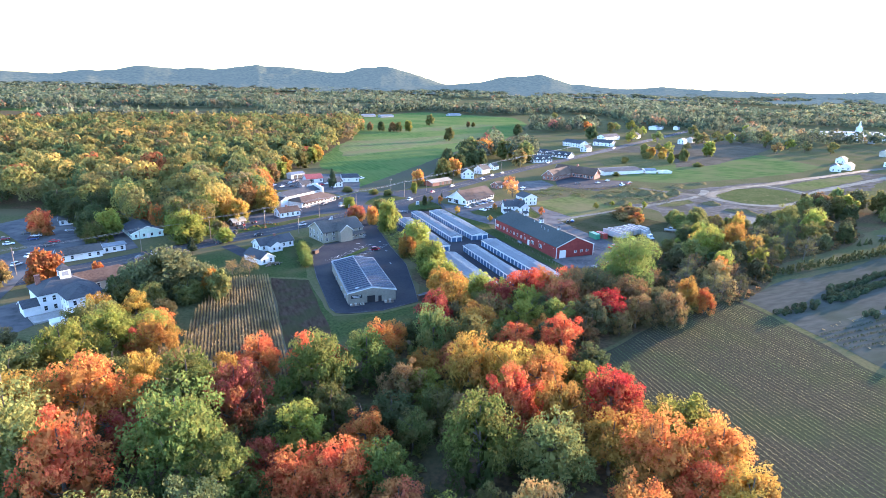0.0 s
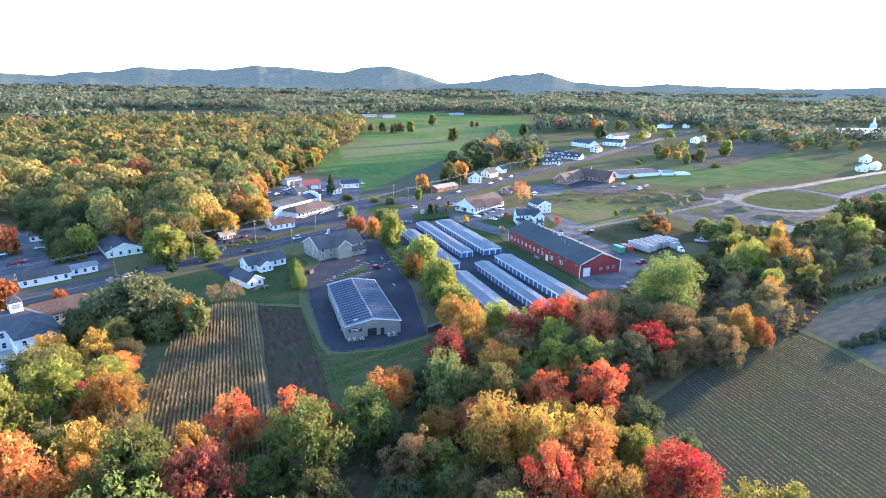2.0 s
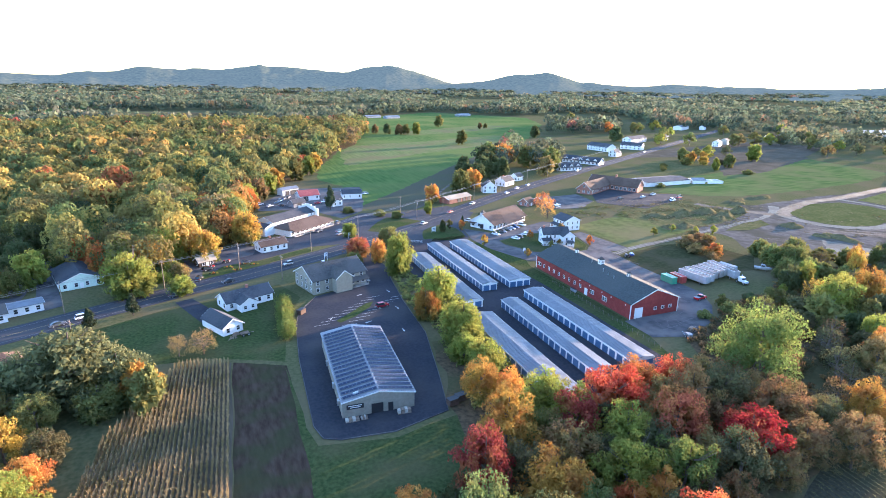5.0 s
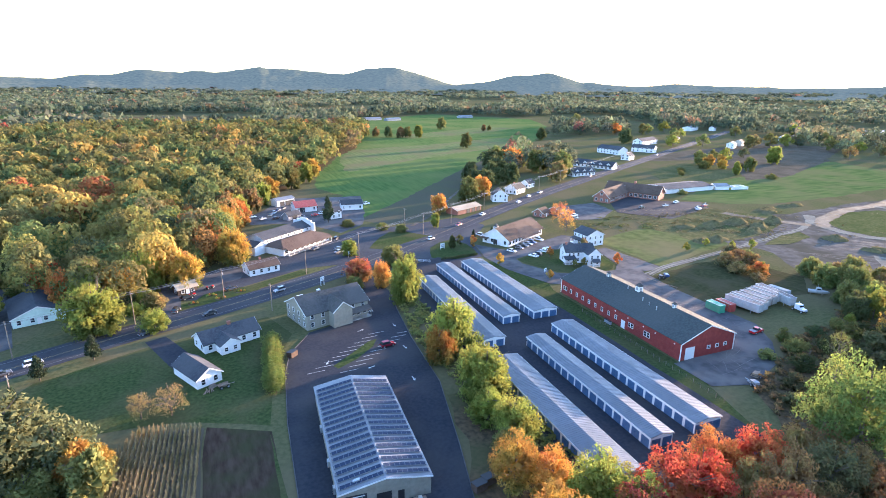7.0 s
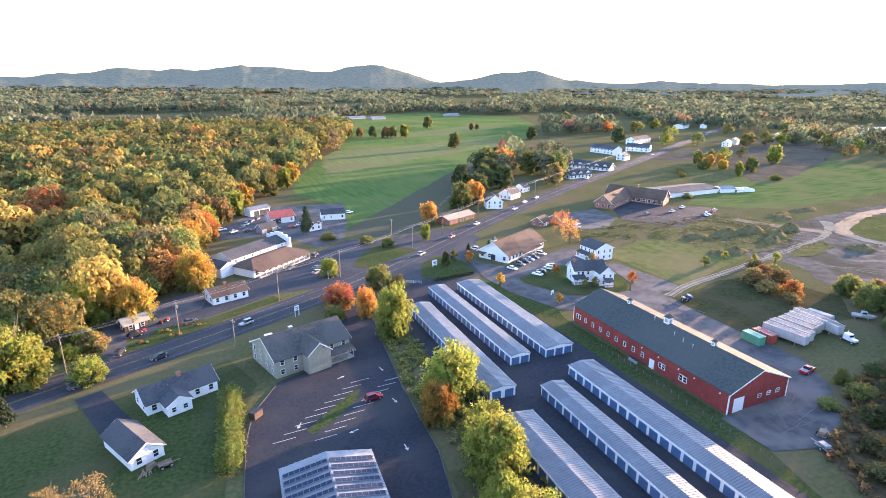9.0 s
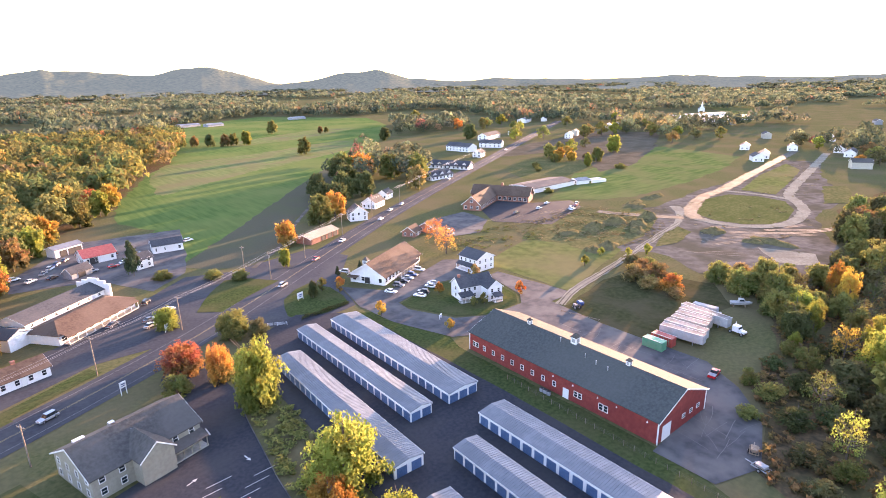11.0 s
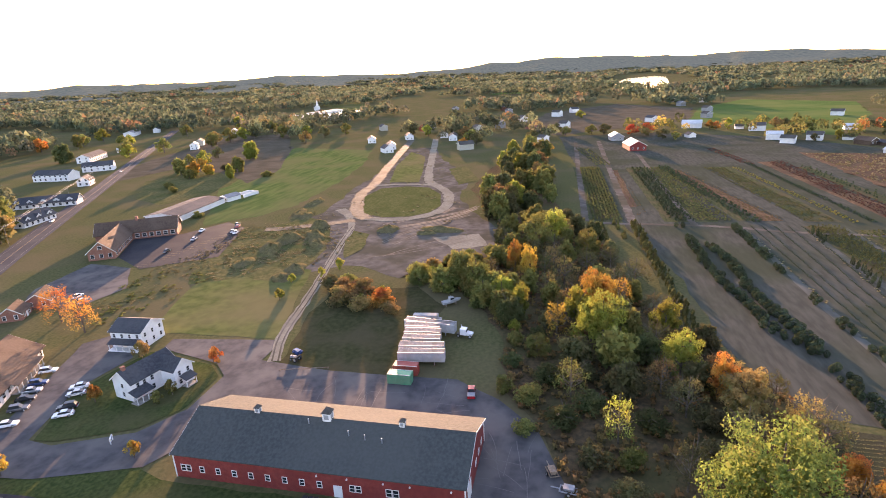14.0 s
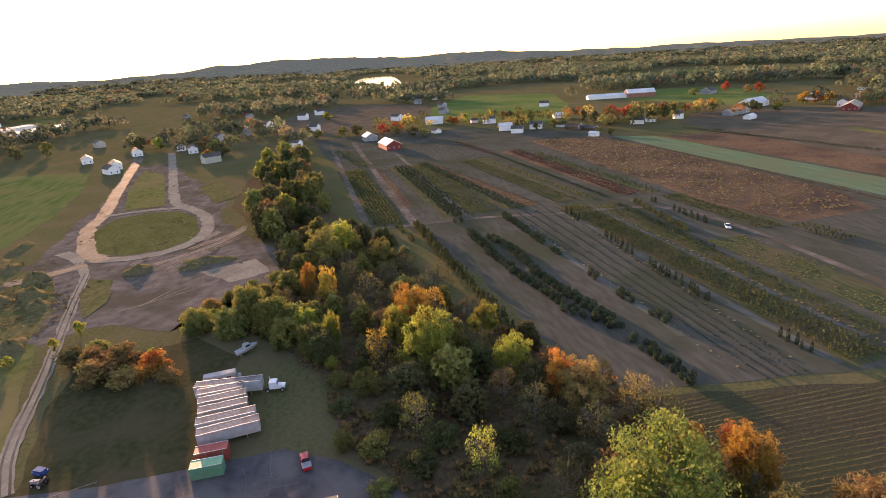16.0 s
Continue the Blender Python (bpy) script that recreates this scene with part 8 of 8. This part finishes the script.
def shrub(x, y, r, h, tint, shape="round"):
    """One round or columnar nursery shrub."""
    key = ("shrub", tint, shape)
    m = pose(x, y, 0.05, 0, 0, plant_rng.uniform(0, 360)) @ Matrix.Diagonal((r, r, h / 2, 1))
    if key in MADE:
        first = MADE[key]
        return copy_thing(first, m @ Matrix.Diagonal([1 / v for v in first.scale]).to_4x4())
    root = thing("nursery_shrub", Matrix(), "clipped dark green nursery shrub" if shape == "round" else "slender columnar evergreen in a nursery row", "shrub", "nursery shrubs")
    if shape == "tall":
        part("stem", tube(bmesh.new(), (0, 0, 0), (0, 0, 0.7), 0.08, 0.05, 5), BARK, root)
    part("crown", quads_mesh("crown", clipped(260, 0.17, shape), LEAF[tint]), None, root)
    root.matrix_basis = m
    MADE[key] = root
    return root


def along(points, x):
    """y of a planted row at x, from a few points (x, y) in rising x."""
    for (xa, ya), (xb, yb) in zip(points, points[1:]):
        if x <= xb:
            return ya + (yb - ya) * (x - xa) / (xb - xa)
    return points[-1][1]


def planted(points, step, wide, low, high, tint, shape, gaps, seed, spread=1.2):
    x, k = points[0][0], 0
    while x < points[-1][0]:
        if noise.noise(Vector((x * 0.09, seed, 6))) > gaps:
            shrub(x + plant_rng.uniform(-0.8, 0.8), along(points, x) + (-spread if k % 2 else spread) + plant_rng.uniform(-0.7, 0.7), plant_rng.uniform(*wide), plant_rng.uniform(low, high), tint, shape)
        x, k = x + step, k + 1


planted([(180, 114), (199, 115), (214, 117), (222, 123), (238, 124), (260, 127), (283, 128), (333, 128)], 1.5, (0.75, 1.3), 1.6, 2.5, "conifer", "round", -0.3, 3.5, 1.0)
planted([(213, 115), (228, 117), (242, 119), (255, 120), (278, 119), (304, 122)], 1.6, (0.85, 1.4), 1.7, 2.5, "conifer", "round", -0.3, 4.5, 0.9)
planted([(208, 100.5), (221, 102.5), (246, 104), (333, 105)], 1.5, (0.7, 1.15), 1.5, 2.3, "conifer", "round", -0.25, 5.5, 0.8)
planted([(180, 78.5), (205, 82), (226, 81.5), (266, 79), (323, 76)], 2.2, (0.42, 0.55), 2.2, 3.6, "conifer", "tall", -0.08, 8.5, 0.3)
planted([(281, 31), (324, 30)], 2.3, (0.5, 0.7), 2.4, 3.2, "conifer", "tall", -0.3, 7.5, 0.3)
planted([(277, 44), (297, 42), (329, 37)], 2.6, (0.8, 1.2), 1.8, 2.8, "dark", "round", -0.4, 2.5, 0.4)
planted([(308, 158), (336, 160)], 2.4, (0.9, 1.3), 2.6, 4.0, "dark", "cone", -0.4, 9.5, 3.4)
def sloping(x0, x1, y0s, step, jit, gaps, slope=0.09, at=337):
    return [(x, y + (x - at) * slope) for y0 in y0s for x, y in row_spots(x0, x1, y0, step, jit, gaps)]


bushes("evergreen_bed", [(x, y + k) for k in (-1.0, 1.0) for x, y in sloping(214, 333, (146,), 2.3, 0.7, 0.1, 0.035, 270)], "dark", "double row of young conifers beside the wood", 1.15, 3.8, 70, 0.26, "evergreens", "cone")
bushes("seedling_rows", [p for y, c in ((97.6, 0.0), (95, -0.012), (92.4, -0.03), (89.8, -0.05), (87.2, -0.07)) for p in sloping(176, 332, (y,), 1.6, 0.1, 0.06, c, 180)], "conifer", "rows of small evergreen seedlings", 0.5, 0.95, 12, 0.42, "seedlings")
bushes("evergreen_bed", sloping(176, 331, [74.2 - 1.75 * k for k in range(7)], 1.5, 0.35, 0.05, 0.0), "evergreen", "dense bed of young evergreens", 0.85, 2.0, 26, 0.3, "evergreens", "cone")
bushes("evergreen_bed", sloping(184, 326, (57.5, 55.5, 53.5, 51.5), 1.7, 0.5, 0.16, -0.015, 234), "dark", "broken rows of young shrubs", 0.75, 1.3, 20, 0.34)
bushes("shrub_bed", sloping(252, 328, (49, 47), 2.0, 0.5, 0.2, -0.05, 300), "conifer", "double row of round dark shrubs", 0.9, 1.6, 20, 0.4)
bushes("weed_rows", [(x, y) for x, y in sloping(186, 262, [46 - 1.9 * k for k in range(10)], 1.5, 0.4, 0.35, 0.0) if noise.noise(Vector((x / 22, y / 9, 4))) > -0.15], "green", "faint green rows of low weeds", 0.6, 0.35, 8, 0.5, "weeds")
bushes("shrub_bed", sloping(266, 330, [7 + 2.0 * k for k in range(6)], 1.9, 0.5, 0.15, 0.06, 266), "dark", "close rows of small dull green shrubs", 0.8, 0.9, 14, 0.42)
bushes("weed_rows", [p for y, c in ((85.4, -0.06), (59.2, 0.0), (101.0, 0.0)) for p in sloping(180, 325, (y,), 1.4, 0.6, 0.5, c, 190)], "straw", "line of dry grass along a nursery lane", 0.7, 0.4, 8, 0.5, "weeds")
# the far beds, beyond the cross lane
bushes("shrub_bed", sloping(365, 530, (-165, -169), 1.8, 0.4, 0.1, 0.157, 362), "conifer", "long double row of dark clipped shrubs", 0.9, 1.1, 14, 0.45)
bushes("shrub_bed", sloping(342, 490, [153 + 1.8 * k for k in range(8)], 1.6, 0.4, 0.05, 0.02), "dark", "dense green nursery bed in close rows", 1.0, 1.3, 12, 0.45)
bushes("shrub_bed", sloping(352, 478, (139, 141, 143), 2.4, 0.7, 0.45, 0.03), "rust", "thin rows of small brown shrubs", 0.6, 0.6, 10, 0.45)
bushes("shrub_bed", [(x, 129 + (x - 339) * 0.028 - k * (2.7 + (x - 339) * 0.002) + plant_rng.uniform(-0.8, 0.8)) for k in range(4) for x in np.arange(340, 484, 2.1) if plant_rng.uniform() > 0.14], "conifer", "nursery rows of round dark green shrubs", 1.0, 1.9, 22, 0.42)
bushes("shrub_bed", [(x, 117.5 + (x - 339) * 0.03 - k * 2.3 + plant_rng.uniform(-0.6, 0.6)) for k in range(7) for x in np.arange(342, 488, 1.9) if plant_rng.uniform() > 0.12], "dark", "wide bed of low dull green shrubs", 0.9, 1.1, 14, 0.44)
bushes("shrub_bed", [(x, 92 + (x - 344) * 0.12 + k * 2.2 + plant_rng.uniform(-0.6, 0.6)) for k in range(3) for x in np.arange(340, 490, 2.2) if plant_rng.uniform() > 0.12], "conifer", "rows of round dark shrubs", 1.0, 1.9, 22, 0.42)
bushes("shrub_bed", [(x, 80.5 + (x - 345) * 0.165 + k * 2.0 + plant_rng.uniform(-0.6, 0.6)) for k in range(5) for x in np.arange(342, 476, 2.2) if plant_rng.uniform() > 0.25], "rust", "low rust-brown nursery bed", 0.8, 0.65, 10, 0.46)
bushes("shrub_bed", sloping(342, 486, (60, 62.2, 64.4, 66.6, 68.8, 71), 2.0, 0.5, 0.2), "dark", "wide low green nursery bed", 0.8, 0.7, 10, 0.5)
bushes("shrub_bed", sloping(340, 484, (51, 53), 1.8, 0.5, 0.1), "green", "bright green row of low shrubs", 0.85, 0.9, 12, 0.45)
bushes("shrub_bed", sloping(340, 500, (44, 45.5), 1.9, 0.4, 0.1, 0.05), "conifer", "thin dark row of clipped shrubs", 0.8, 1.3, 14, 0.42)
bushes("shrub_bed", sloping(340, 505, (25, 27.4, 29.8, 32.2, 34.6), 2.0, 0.7, 0.15, 0.02), "burgundy", "bed of dark wine-red shrubs", 0.95, 1.0, 12, 0.48)
bushes("evergreen_bed", sloping(336, 482, (17, 20.5), 3.4, 0.9, 0.3, 0.03), "conifer", "open rows of young evergreens", 0.95, 2.6, 22, 0.36, "evergreens", "cone")
bushes("shrub_bed", sloping(496, 576, (49, 51.5, 54), 2.2, 0.6, 0.15, 0.12, 495), "burgundy", "short bed of dark wine-red shrubs", 0.95, 1.0, 12, 0.48)
bushes("shrub_bed", sloping(500, 592, (147, 150, 153, 156), 2.4, 0.6, 0.1, 0.15, 498), "dark", "green nursery bed near the barn", 1.0, 1.2, 12, 0.48)
bushes("shrub_field", [(x, y) for x, y in ((plant_rng.uniform(275, 545), plant_rng.uniform(-60, 6)) for _ in range(2000)) if inside(x, y, [(540, 2), (423, 4), (300, 6), (270, -2), (270, -43), (300, -56), (420, -58), (528, -56)])], "straw", "field of drying yellow shrubs", 0.9, 0.9, 10, 0.5)
bushes("evergreen_bed", [p for y in (-1.5, 1, 3.5, 6) for p in row_spots(241, 263, y, 1.6, 0.4)], "evergreen", "short rows of yellow-green conifers", 0.8, 2.2, 26, 0.3, "evergreens", "cone")
bushes("hedgerow", [(x, -62 + math.sin(x * 0.03) * 1.5) for x in np.arange(224, 470, 1.8)], "rust", "thin brown hedgerow beside the green strip", 0.9, 1.0, 14, 0.4, "hedge")
# clipped hedge by the parking lot
bushes("hedge", [(36.4 + 0.4 * (k % 2) + 0.055 * k, 223.5 + k * 0.55) for k in range(50)], "bright", "tall clipped green hedge beside the lot", 2.9, 4.2, 520, 0.075, "hedge")
bushes("hedge", [(118.5 + k * 0.73, 307.2 + k * 0.06) for k in range(25)], "dark", "low dark hedge on the grass corner", 1.0, 1.5, 60, 0.22, "hedge")
# rough growth on the waste ground and along edges
bushes("scrub", [(x, y) for x, y in ((plant_rng.uniform(200, 270), plant_rng.uniform(300, 360)) for _ in range(500)) if inside(x, y, [(204, 330), (240, 312), (262, 330), (250, 350), (214, 346)]) and noise.noise(Vector((x / 10, y / 10, 5))) > 0.0], "olive", "weeds behind the brick cottages", 1.2, 0.9, 26, 0.3, "scrub")
bushes("scrub", [(x, y) for x, y in ((plant_rng.uniform(236, 332), plant_rng.uniform(272, 346)) for _ in range(900)) if inside(x, y, [(258, 342), (244, 312), (270, 296), (300, 284), (326, 300), (326, 322), (300, 342)]) and noise.noise(Vector((x / 14, y / 14, 2))) > -0.05], "straw", "dry grass and weeds on the bank", 1.2, 0.7, 20, 0.28, "scrub")
bushes("scrub", [(x, y) for x, y in ((plant_rng.uniform(80, 96), plant_rng.uniform(150, 285)) for _ in range(420)) if inside(x, y, [(71, 172), (84, 158), (93, 165), (92, 228), (92, 270), (86, 275), (80, 238), (74, 200)])], "olive", "undergrowth along the parking lot", 1.5, 1.8, 46, 0.24, "scrub")
bushes("scrub", [(x, y) for x, y in ((plant_rng.uniform(130, 330), plant_rng.uniform(125, 235)) for _ in range(2200)) if inside(x, y, WOOD_SW) and y > 120], "rust", "brown undergrowth in the wood", 1.6, 2.4, 26, 0.3, "scrub")
bushes("scrub", [(x, y) for x, y in ((plant_rng.uniform(-70, 135), plant_rng.uniform(20, 170)) for _ in range(1500)) if inside(x, y, WOOD_SW)], "olive", "undergrowth in the grove", 1.5, 2.2, 22, 0.3, "scrub")


def corn():
    """Dry corn in rows, each plant a few drooping blades."""
    vs = []
    for k in range(40):
        for y in np.arange(126, 217, 0.47):
            x = -14 + k * 0.95 + (y - 126) * 0.056
            if not inside(x, y, CORN):
                continue
            h = plant_rng.uniform(1.7, 2.5)
            for _ in range(5):
                a = plant_rng.uniform(0, math.tau)
                z = plant_rng.uniform(0.2, 0.8) * h
                r = plant_rng.uniform(0.25, 0.45)
                c, s = math.cos(a), math.sin(a)
                vs.append([(x - s * 0.06, y + c * 0.06, z - 0.35), (x + s * 0.06, y - c * 0.06, z - 0.35), (x + c * r + s * 0.07, y + s * r - c * 0.07, z + 0.35), (x + c * r - s * 0.07, y + s * r + c * 0.07, z + 0.4)])
            vs.append([(x - 0.05, y, 0), (x + 0.05, y, 0), (x + 0.03, y + 0.05, h), (x - 0.03, y + 0.05, h)])
    tagged(new("corn", quads_mesh("corn", np.array(vs), LEAF["corn"])), "rows of tall dry corn", "corn", kind="stuff")


corn()


def mound(x, y, rx, ry, h, turn):
    bm = bmesh.new()
    n, m = 18, 6
    rows = []
    for j in range(m + 1):
        f = j / m
        row = []
        for k in range(n):
            a = k * math.tau / n
            w = noise.noise(Vector((math.cos(a) * 1.5 + x, math.sin(a) * 1.5 + y, f * 2)))
            r = f * (1 + 0.45 * w)
            row.append(bm.verts.new((rx * r * math.cos(a), ry * r * math.sin(a), 0.8 * h * (1 - f * f) * (1 + 0.7 * w) - 0.05)))
        rows.append(row)
    for a, b in zip(rows, rows[1:]):
        for k in range(n):
            bm.faces.new((a[k], b[k], b[(k + 1) % n], a[(k + 1) % n]))
    bmesh.ops.remove_doubles(bm, verts=bm.verts, dist=0.001)
    bmesh.ops.recalc_face_normals(bm, faces=bm.faces)
    me = link_mesh("earth_mound", bm, MOUND)
    for p in me.polygons:
        p.use_smooth = True
    ob = tagged(new("earth_mound", me), "weed-grown heap of earth on the building site", "mound", "earth mounds")
    ob.matrix_basis = pose(x, y, 0.05, 0, 0, turn)


MOUND = surf("mound_weeds", (0.095, 0.084, 0.036), (0.165, 0.136, 0.062), 0.8, (0.120, 0.100, 0.058), 0.15, 0.6, 0.95, bump=0.9, spec=0.0)
for x, y, rx, ry, h, turn in ((321, 266, 7, 5, 2.6, 20), (326, 305, 7, 5, 4.0, 30), (303, 311, 9, 5.5, 3.8, 10), (288, 312, 9, 5, 3.2, 20), (308, 299, 9, 4.5, 3.0, 40), (296, 293, 8, 4, 2.2, 40), (262, 287, 7, 4.5, 2.4, 30), (252, 288, 6, 4, 2.0, 20), (267, 314, 7, 4, 1.8, 0), (322, 239, 5, 11, 1.8, -15), (316, 246, 4, 5, 1.4, 0), (352, 330, 14, 4, 1.6, 10), (380, 332, 12, 4, 1.6, 0), (346, 322, 8, 4, 1.8, 20)):
    mound(x, y, rx, ry, h, turn)


def stubble(field):
    """Curved rows of the harvested field, each of short standing stalks and weeds."""
    for k in range(80):
        x0 = 70 + k * 1.36
        lean = 0.24 - 0.23 * k / 80
        y = np.arange(-38, 134, 0.13)
        y = y + plant_rng.uniform(-0.1, 0.1, len(y))
        x = x0 - lean * (112 - y) + plant_rng.uniform(-0.2, 0.2, len(y))
        stand = np.array([inside(a, b, FIELD_E) for a, b in zip(x, y)])
        x, y = x[stand], y[stand]
        if not len(x):
            continue
        a = plant_rng.uniform(0, math.tau, len(x))
        w, h = plant_rng.uniform(0.08, 0.15, len(x)), plant_rng.uniform(0.08, 0.24, len(x))
        c, s = np.cos(a) * w, np.sin(a) * w
        lean_x, lean_y = plant_rng.uniform(-0.1, 0.1, len(x)), plant_rng.uniform(-0.1, 0.1, len(x))
        v = np.stack([np.stack([x - c, y - s, 0 * x + 0.02], 1), np.stack([x + c, y + s, 0 * x + 0.02], 1), np.stack([x + lean_x, y + lean_y, h], 1)], axis=1)
        part("stubble_row", quads_mesh("stubble_row", v, LEAF["stubble"]), None, field)


FIELD_E = [(99, 111), (132, 123), (165, 131), (176, 130), (175, 114), (166, 78), (148, -38), (62, -38), (85, 30), (93, 60)]
stubble(STUBBLE_FIELD)
SITE = [(236, 318), (250, 300), (264, 280), (302, 274), (316, 240), (294, 208), (322, 200), (354, 207), (374, 237), (442, 264), (522, 276), (600, 287), (618, 328), (520, 316), (440, 316), (372, 316), (330, 333)]
for tint, seed, say in (("straw", 4, "patches of dry grass on the sandy site"), ("rust", 27, "brown weeds on the sandy site")):
    bushes("scrub", [(x, y) for x, y in ((plant_rng.uniform(236, 600), plant_rng.uniform(200, 330)) for _ in range(3200)) if inside(x, y, SITE) and noise.noise(Vector((x / 16, y / 9, seed))) > 0.33], tint, say, 1.2, 0.45, 14, 0.3, "scrub")
for tint, seed, say in (("straw", 41, "tufts of dry grass on the rough field"), ("rust", 52, "rank brown weeds on the rough field")):
    bushes("scrub", [(x, y) for x, y in ((plant_rng.uniform(190, 330), plant_rng.uniform(262, 352)) for _ in range(2600)) if inside(x, y, [(204, 345), (232, 322), (268, 314), (262, 282), (300, 276), (330, 300), (330, 345), (262, 350)]) and noise.noise(Vector((x / 12, y / 12, seed))) > 0.0], tint, say, 0.9, 0.5, 14, 0.26, "scrub")
pickup(272, 28, 150, "white", "white pickup truck parked on a nursery track")


def log_pile(x, y, turn):
    root = thing("firewood_stack", pose(x, y, 0.03, 0, 0, turn), "stack of split firewood by the garage wall", "firewood")
    log = shared("log", lambda: link_mesh("log", tube(tube(bmesh.new(), (0, -0.4, 0), (0, 0.4, 0), 0.12, 0.12, 7), (0, 0.4, 0), (0, -0.4, 0), 0.12, 0.12, 7), WOOD))
    for k in range(4):
        for j in range(9 - k):
            part("log", log, None, root).location = (j * 0.24 + k * 0.12, 0, 0.12 + k * 0.21)


log_pile(21.6, 230.8, 27)


# garden by the highway
for k, (x, y) in enumerate(((18, 293), (24, 299), (30, 301.5), (34, 299.5), (27, 294.6))):
    for j in range(5):
        bush = shrub(x - 1.4 + 0.7 * j, y + plant_rng.uniform(-0.4, 0.4), plant_rng.uniform(0.3, 0.55), plant_rng.uniform(0.5, 1.1), ("dark", "lime", "orange")[(k + j) % 3])


def garden_machine(x, y, turn):
    root = thing("garden_tractor", pose(x, y, 0.12, 0, 0, turn), "small red garden tractor beside the brown shed", "tractor", "garden tractors")
    part("bonnet", body_shell([(0, 0.45), (1.0, 0.45), (1.05, 0.85), (0, 0.95)], 0.6, 0.05), PAINTS["red"], root)
    part("seat", boxes((-0.7, -0.2, -0.25, 0.25, 0.6, 0.75), (-0.8, -0.68, -0.25, 0.25, 0.75, 1.15)), DARK, root)
    part("frame", boxes((-0.9, 1.0, -0.2, 0.2, 0.3, 0.5)), DARK, root)
    wheels(root, ((-0.5, -0.45), (-0.5, 0.45)), 1.2)
    wheels(root, ((0.8, -0.4), (0.8, 0.4)), 0.8)


for x, y, turn in ((14.4, 299.4, 20), (16.4, 300.6, 60), (17.8, 301.6, 35), (22.6, 306.4, 80), (24.4, 307.6, 70)):
    garden_machine(x, y, turn)


def metal_gate():
    # posts and bars stand in for a dark flatbed vehicle here
    root = thing("metal_gate", pose(107.2, 309.4, 0.05, 0, 0, -31), "grey metal bars standing in for a vehicle at the storage entry", "gate")
    for k in range(3):
        part("post", tube(bmesh.new(), (k * 3.0, 0, 0), (k * 3.0, 0, 1.3), 0.07, 0.07, 8), ALU, root)
    for z in (0.45, 0.8, 1.15):
        part("bar", tube(bmesh.new(), (0, 0, z), (6.0, 0, z), 0.04, 0.04, 6), ALU, root)


metal_gate()


def junk_heap():
    """Old cart and timber in front of the garage."""
    root = thing("timber_heap", pose(20.6, 229.2, 0.05, 0, 0, 10), "heap of old timber in front of the garage", "timber")
    for k in range(9):
        a = pose(0.25 * k, 0.3 * (k % 3), 0.08 + 0.1 * (k // 3), 0, 0, 60 + 12 * (k % 4))
        ob = part("beam", shared("beam", lambda: link_mesh("beam", boxes((-1.2, 1.2, -0.08, 0.08, -0.06, 0.06)), WOOD)), None, root)
        ob.matrix_basis = a
    cart = thing("farm_cart", pose(25.0, 230.2, 0.05, 0, 0, 15), "weathered farm cart on the lawn by the garage", "cart")
    part("bed", boxes((-1.3, 1.3, -0.7, 0.7, 0.55, 0.7), (-1.3, 1.3, -0.75, -0.7, 0.7, 1.0), (-1.3, 1.3, 0.7, 0.75, 0.7, 1.0)), WOOD, cart)
    part("shaft", boxes((1.3, 2.8, -0.06, 0.06, 0.5, 0.6)), WOOD, cart)
    wheels(cart, ((-0.8, -0.9), (-0.8, 0.9), (0.9, -0.9), (0.9, 0.9)), 1.3)


junk_heap()


def yard_fence():
    """Wire fence between the storage rows and the red hall."""
    root = thing("wire_fence", pose(137.2, 176, 0.03, 0, 0, 0), "low wire fence along the storage yard", "fence")
    me = shared("fencepost", lambda: link_mesh("post", tube(bmesh.new(), (0, 0, 0), (0, 0, 1.3), 0.05, 0.05, 6), WOOD))
    for k in range(25):
        part("post", me, None, root).location = (0.12 * k, 2.5 * k, 0)
    for z in (0.5, 0.85, 1.2):
        part("strand", tube(bmesh.new(), (0, 0, z), (2.88, 60, z), 0.015, 0.015, 4), FENCEWIRE, root)


yard_fence()
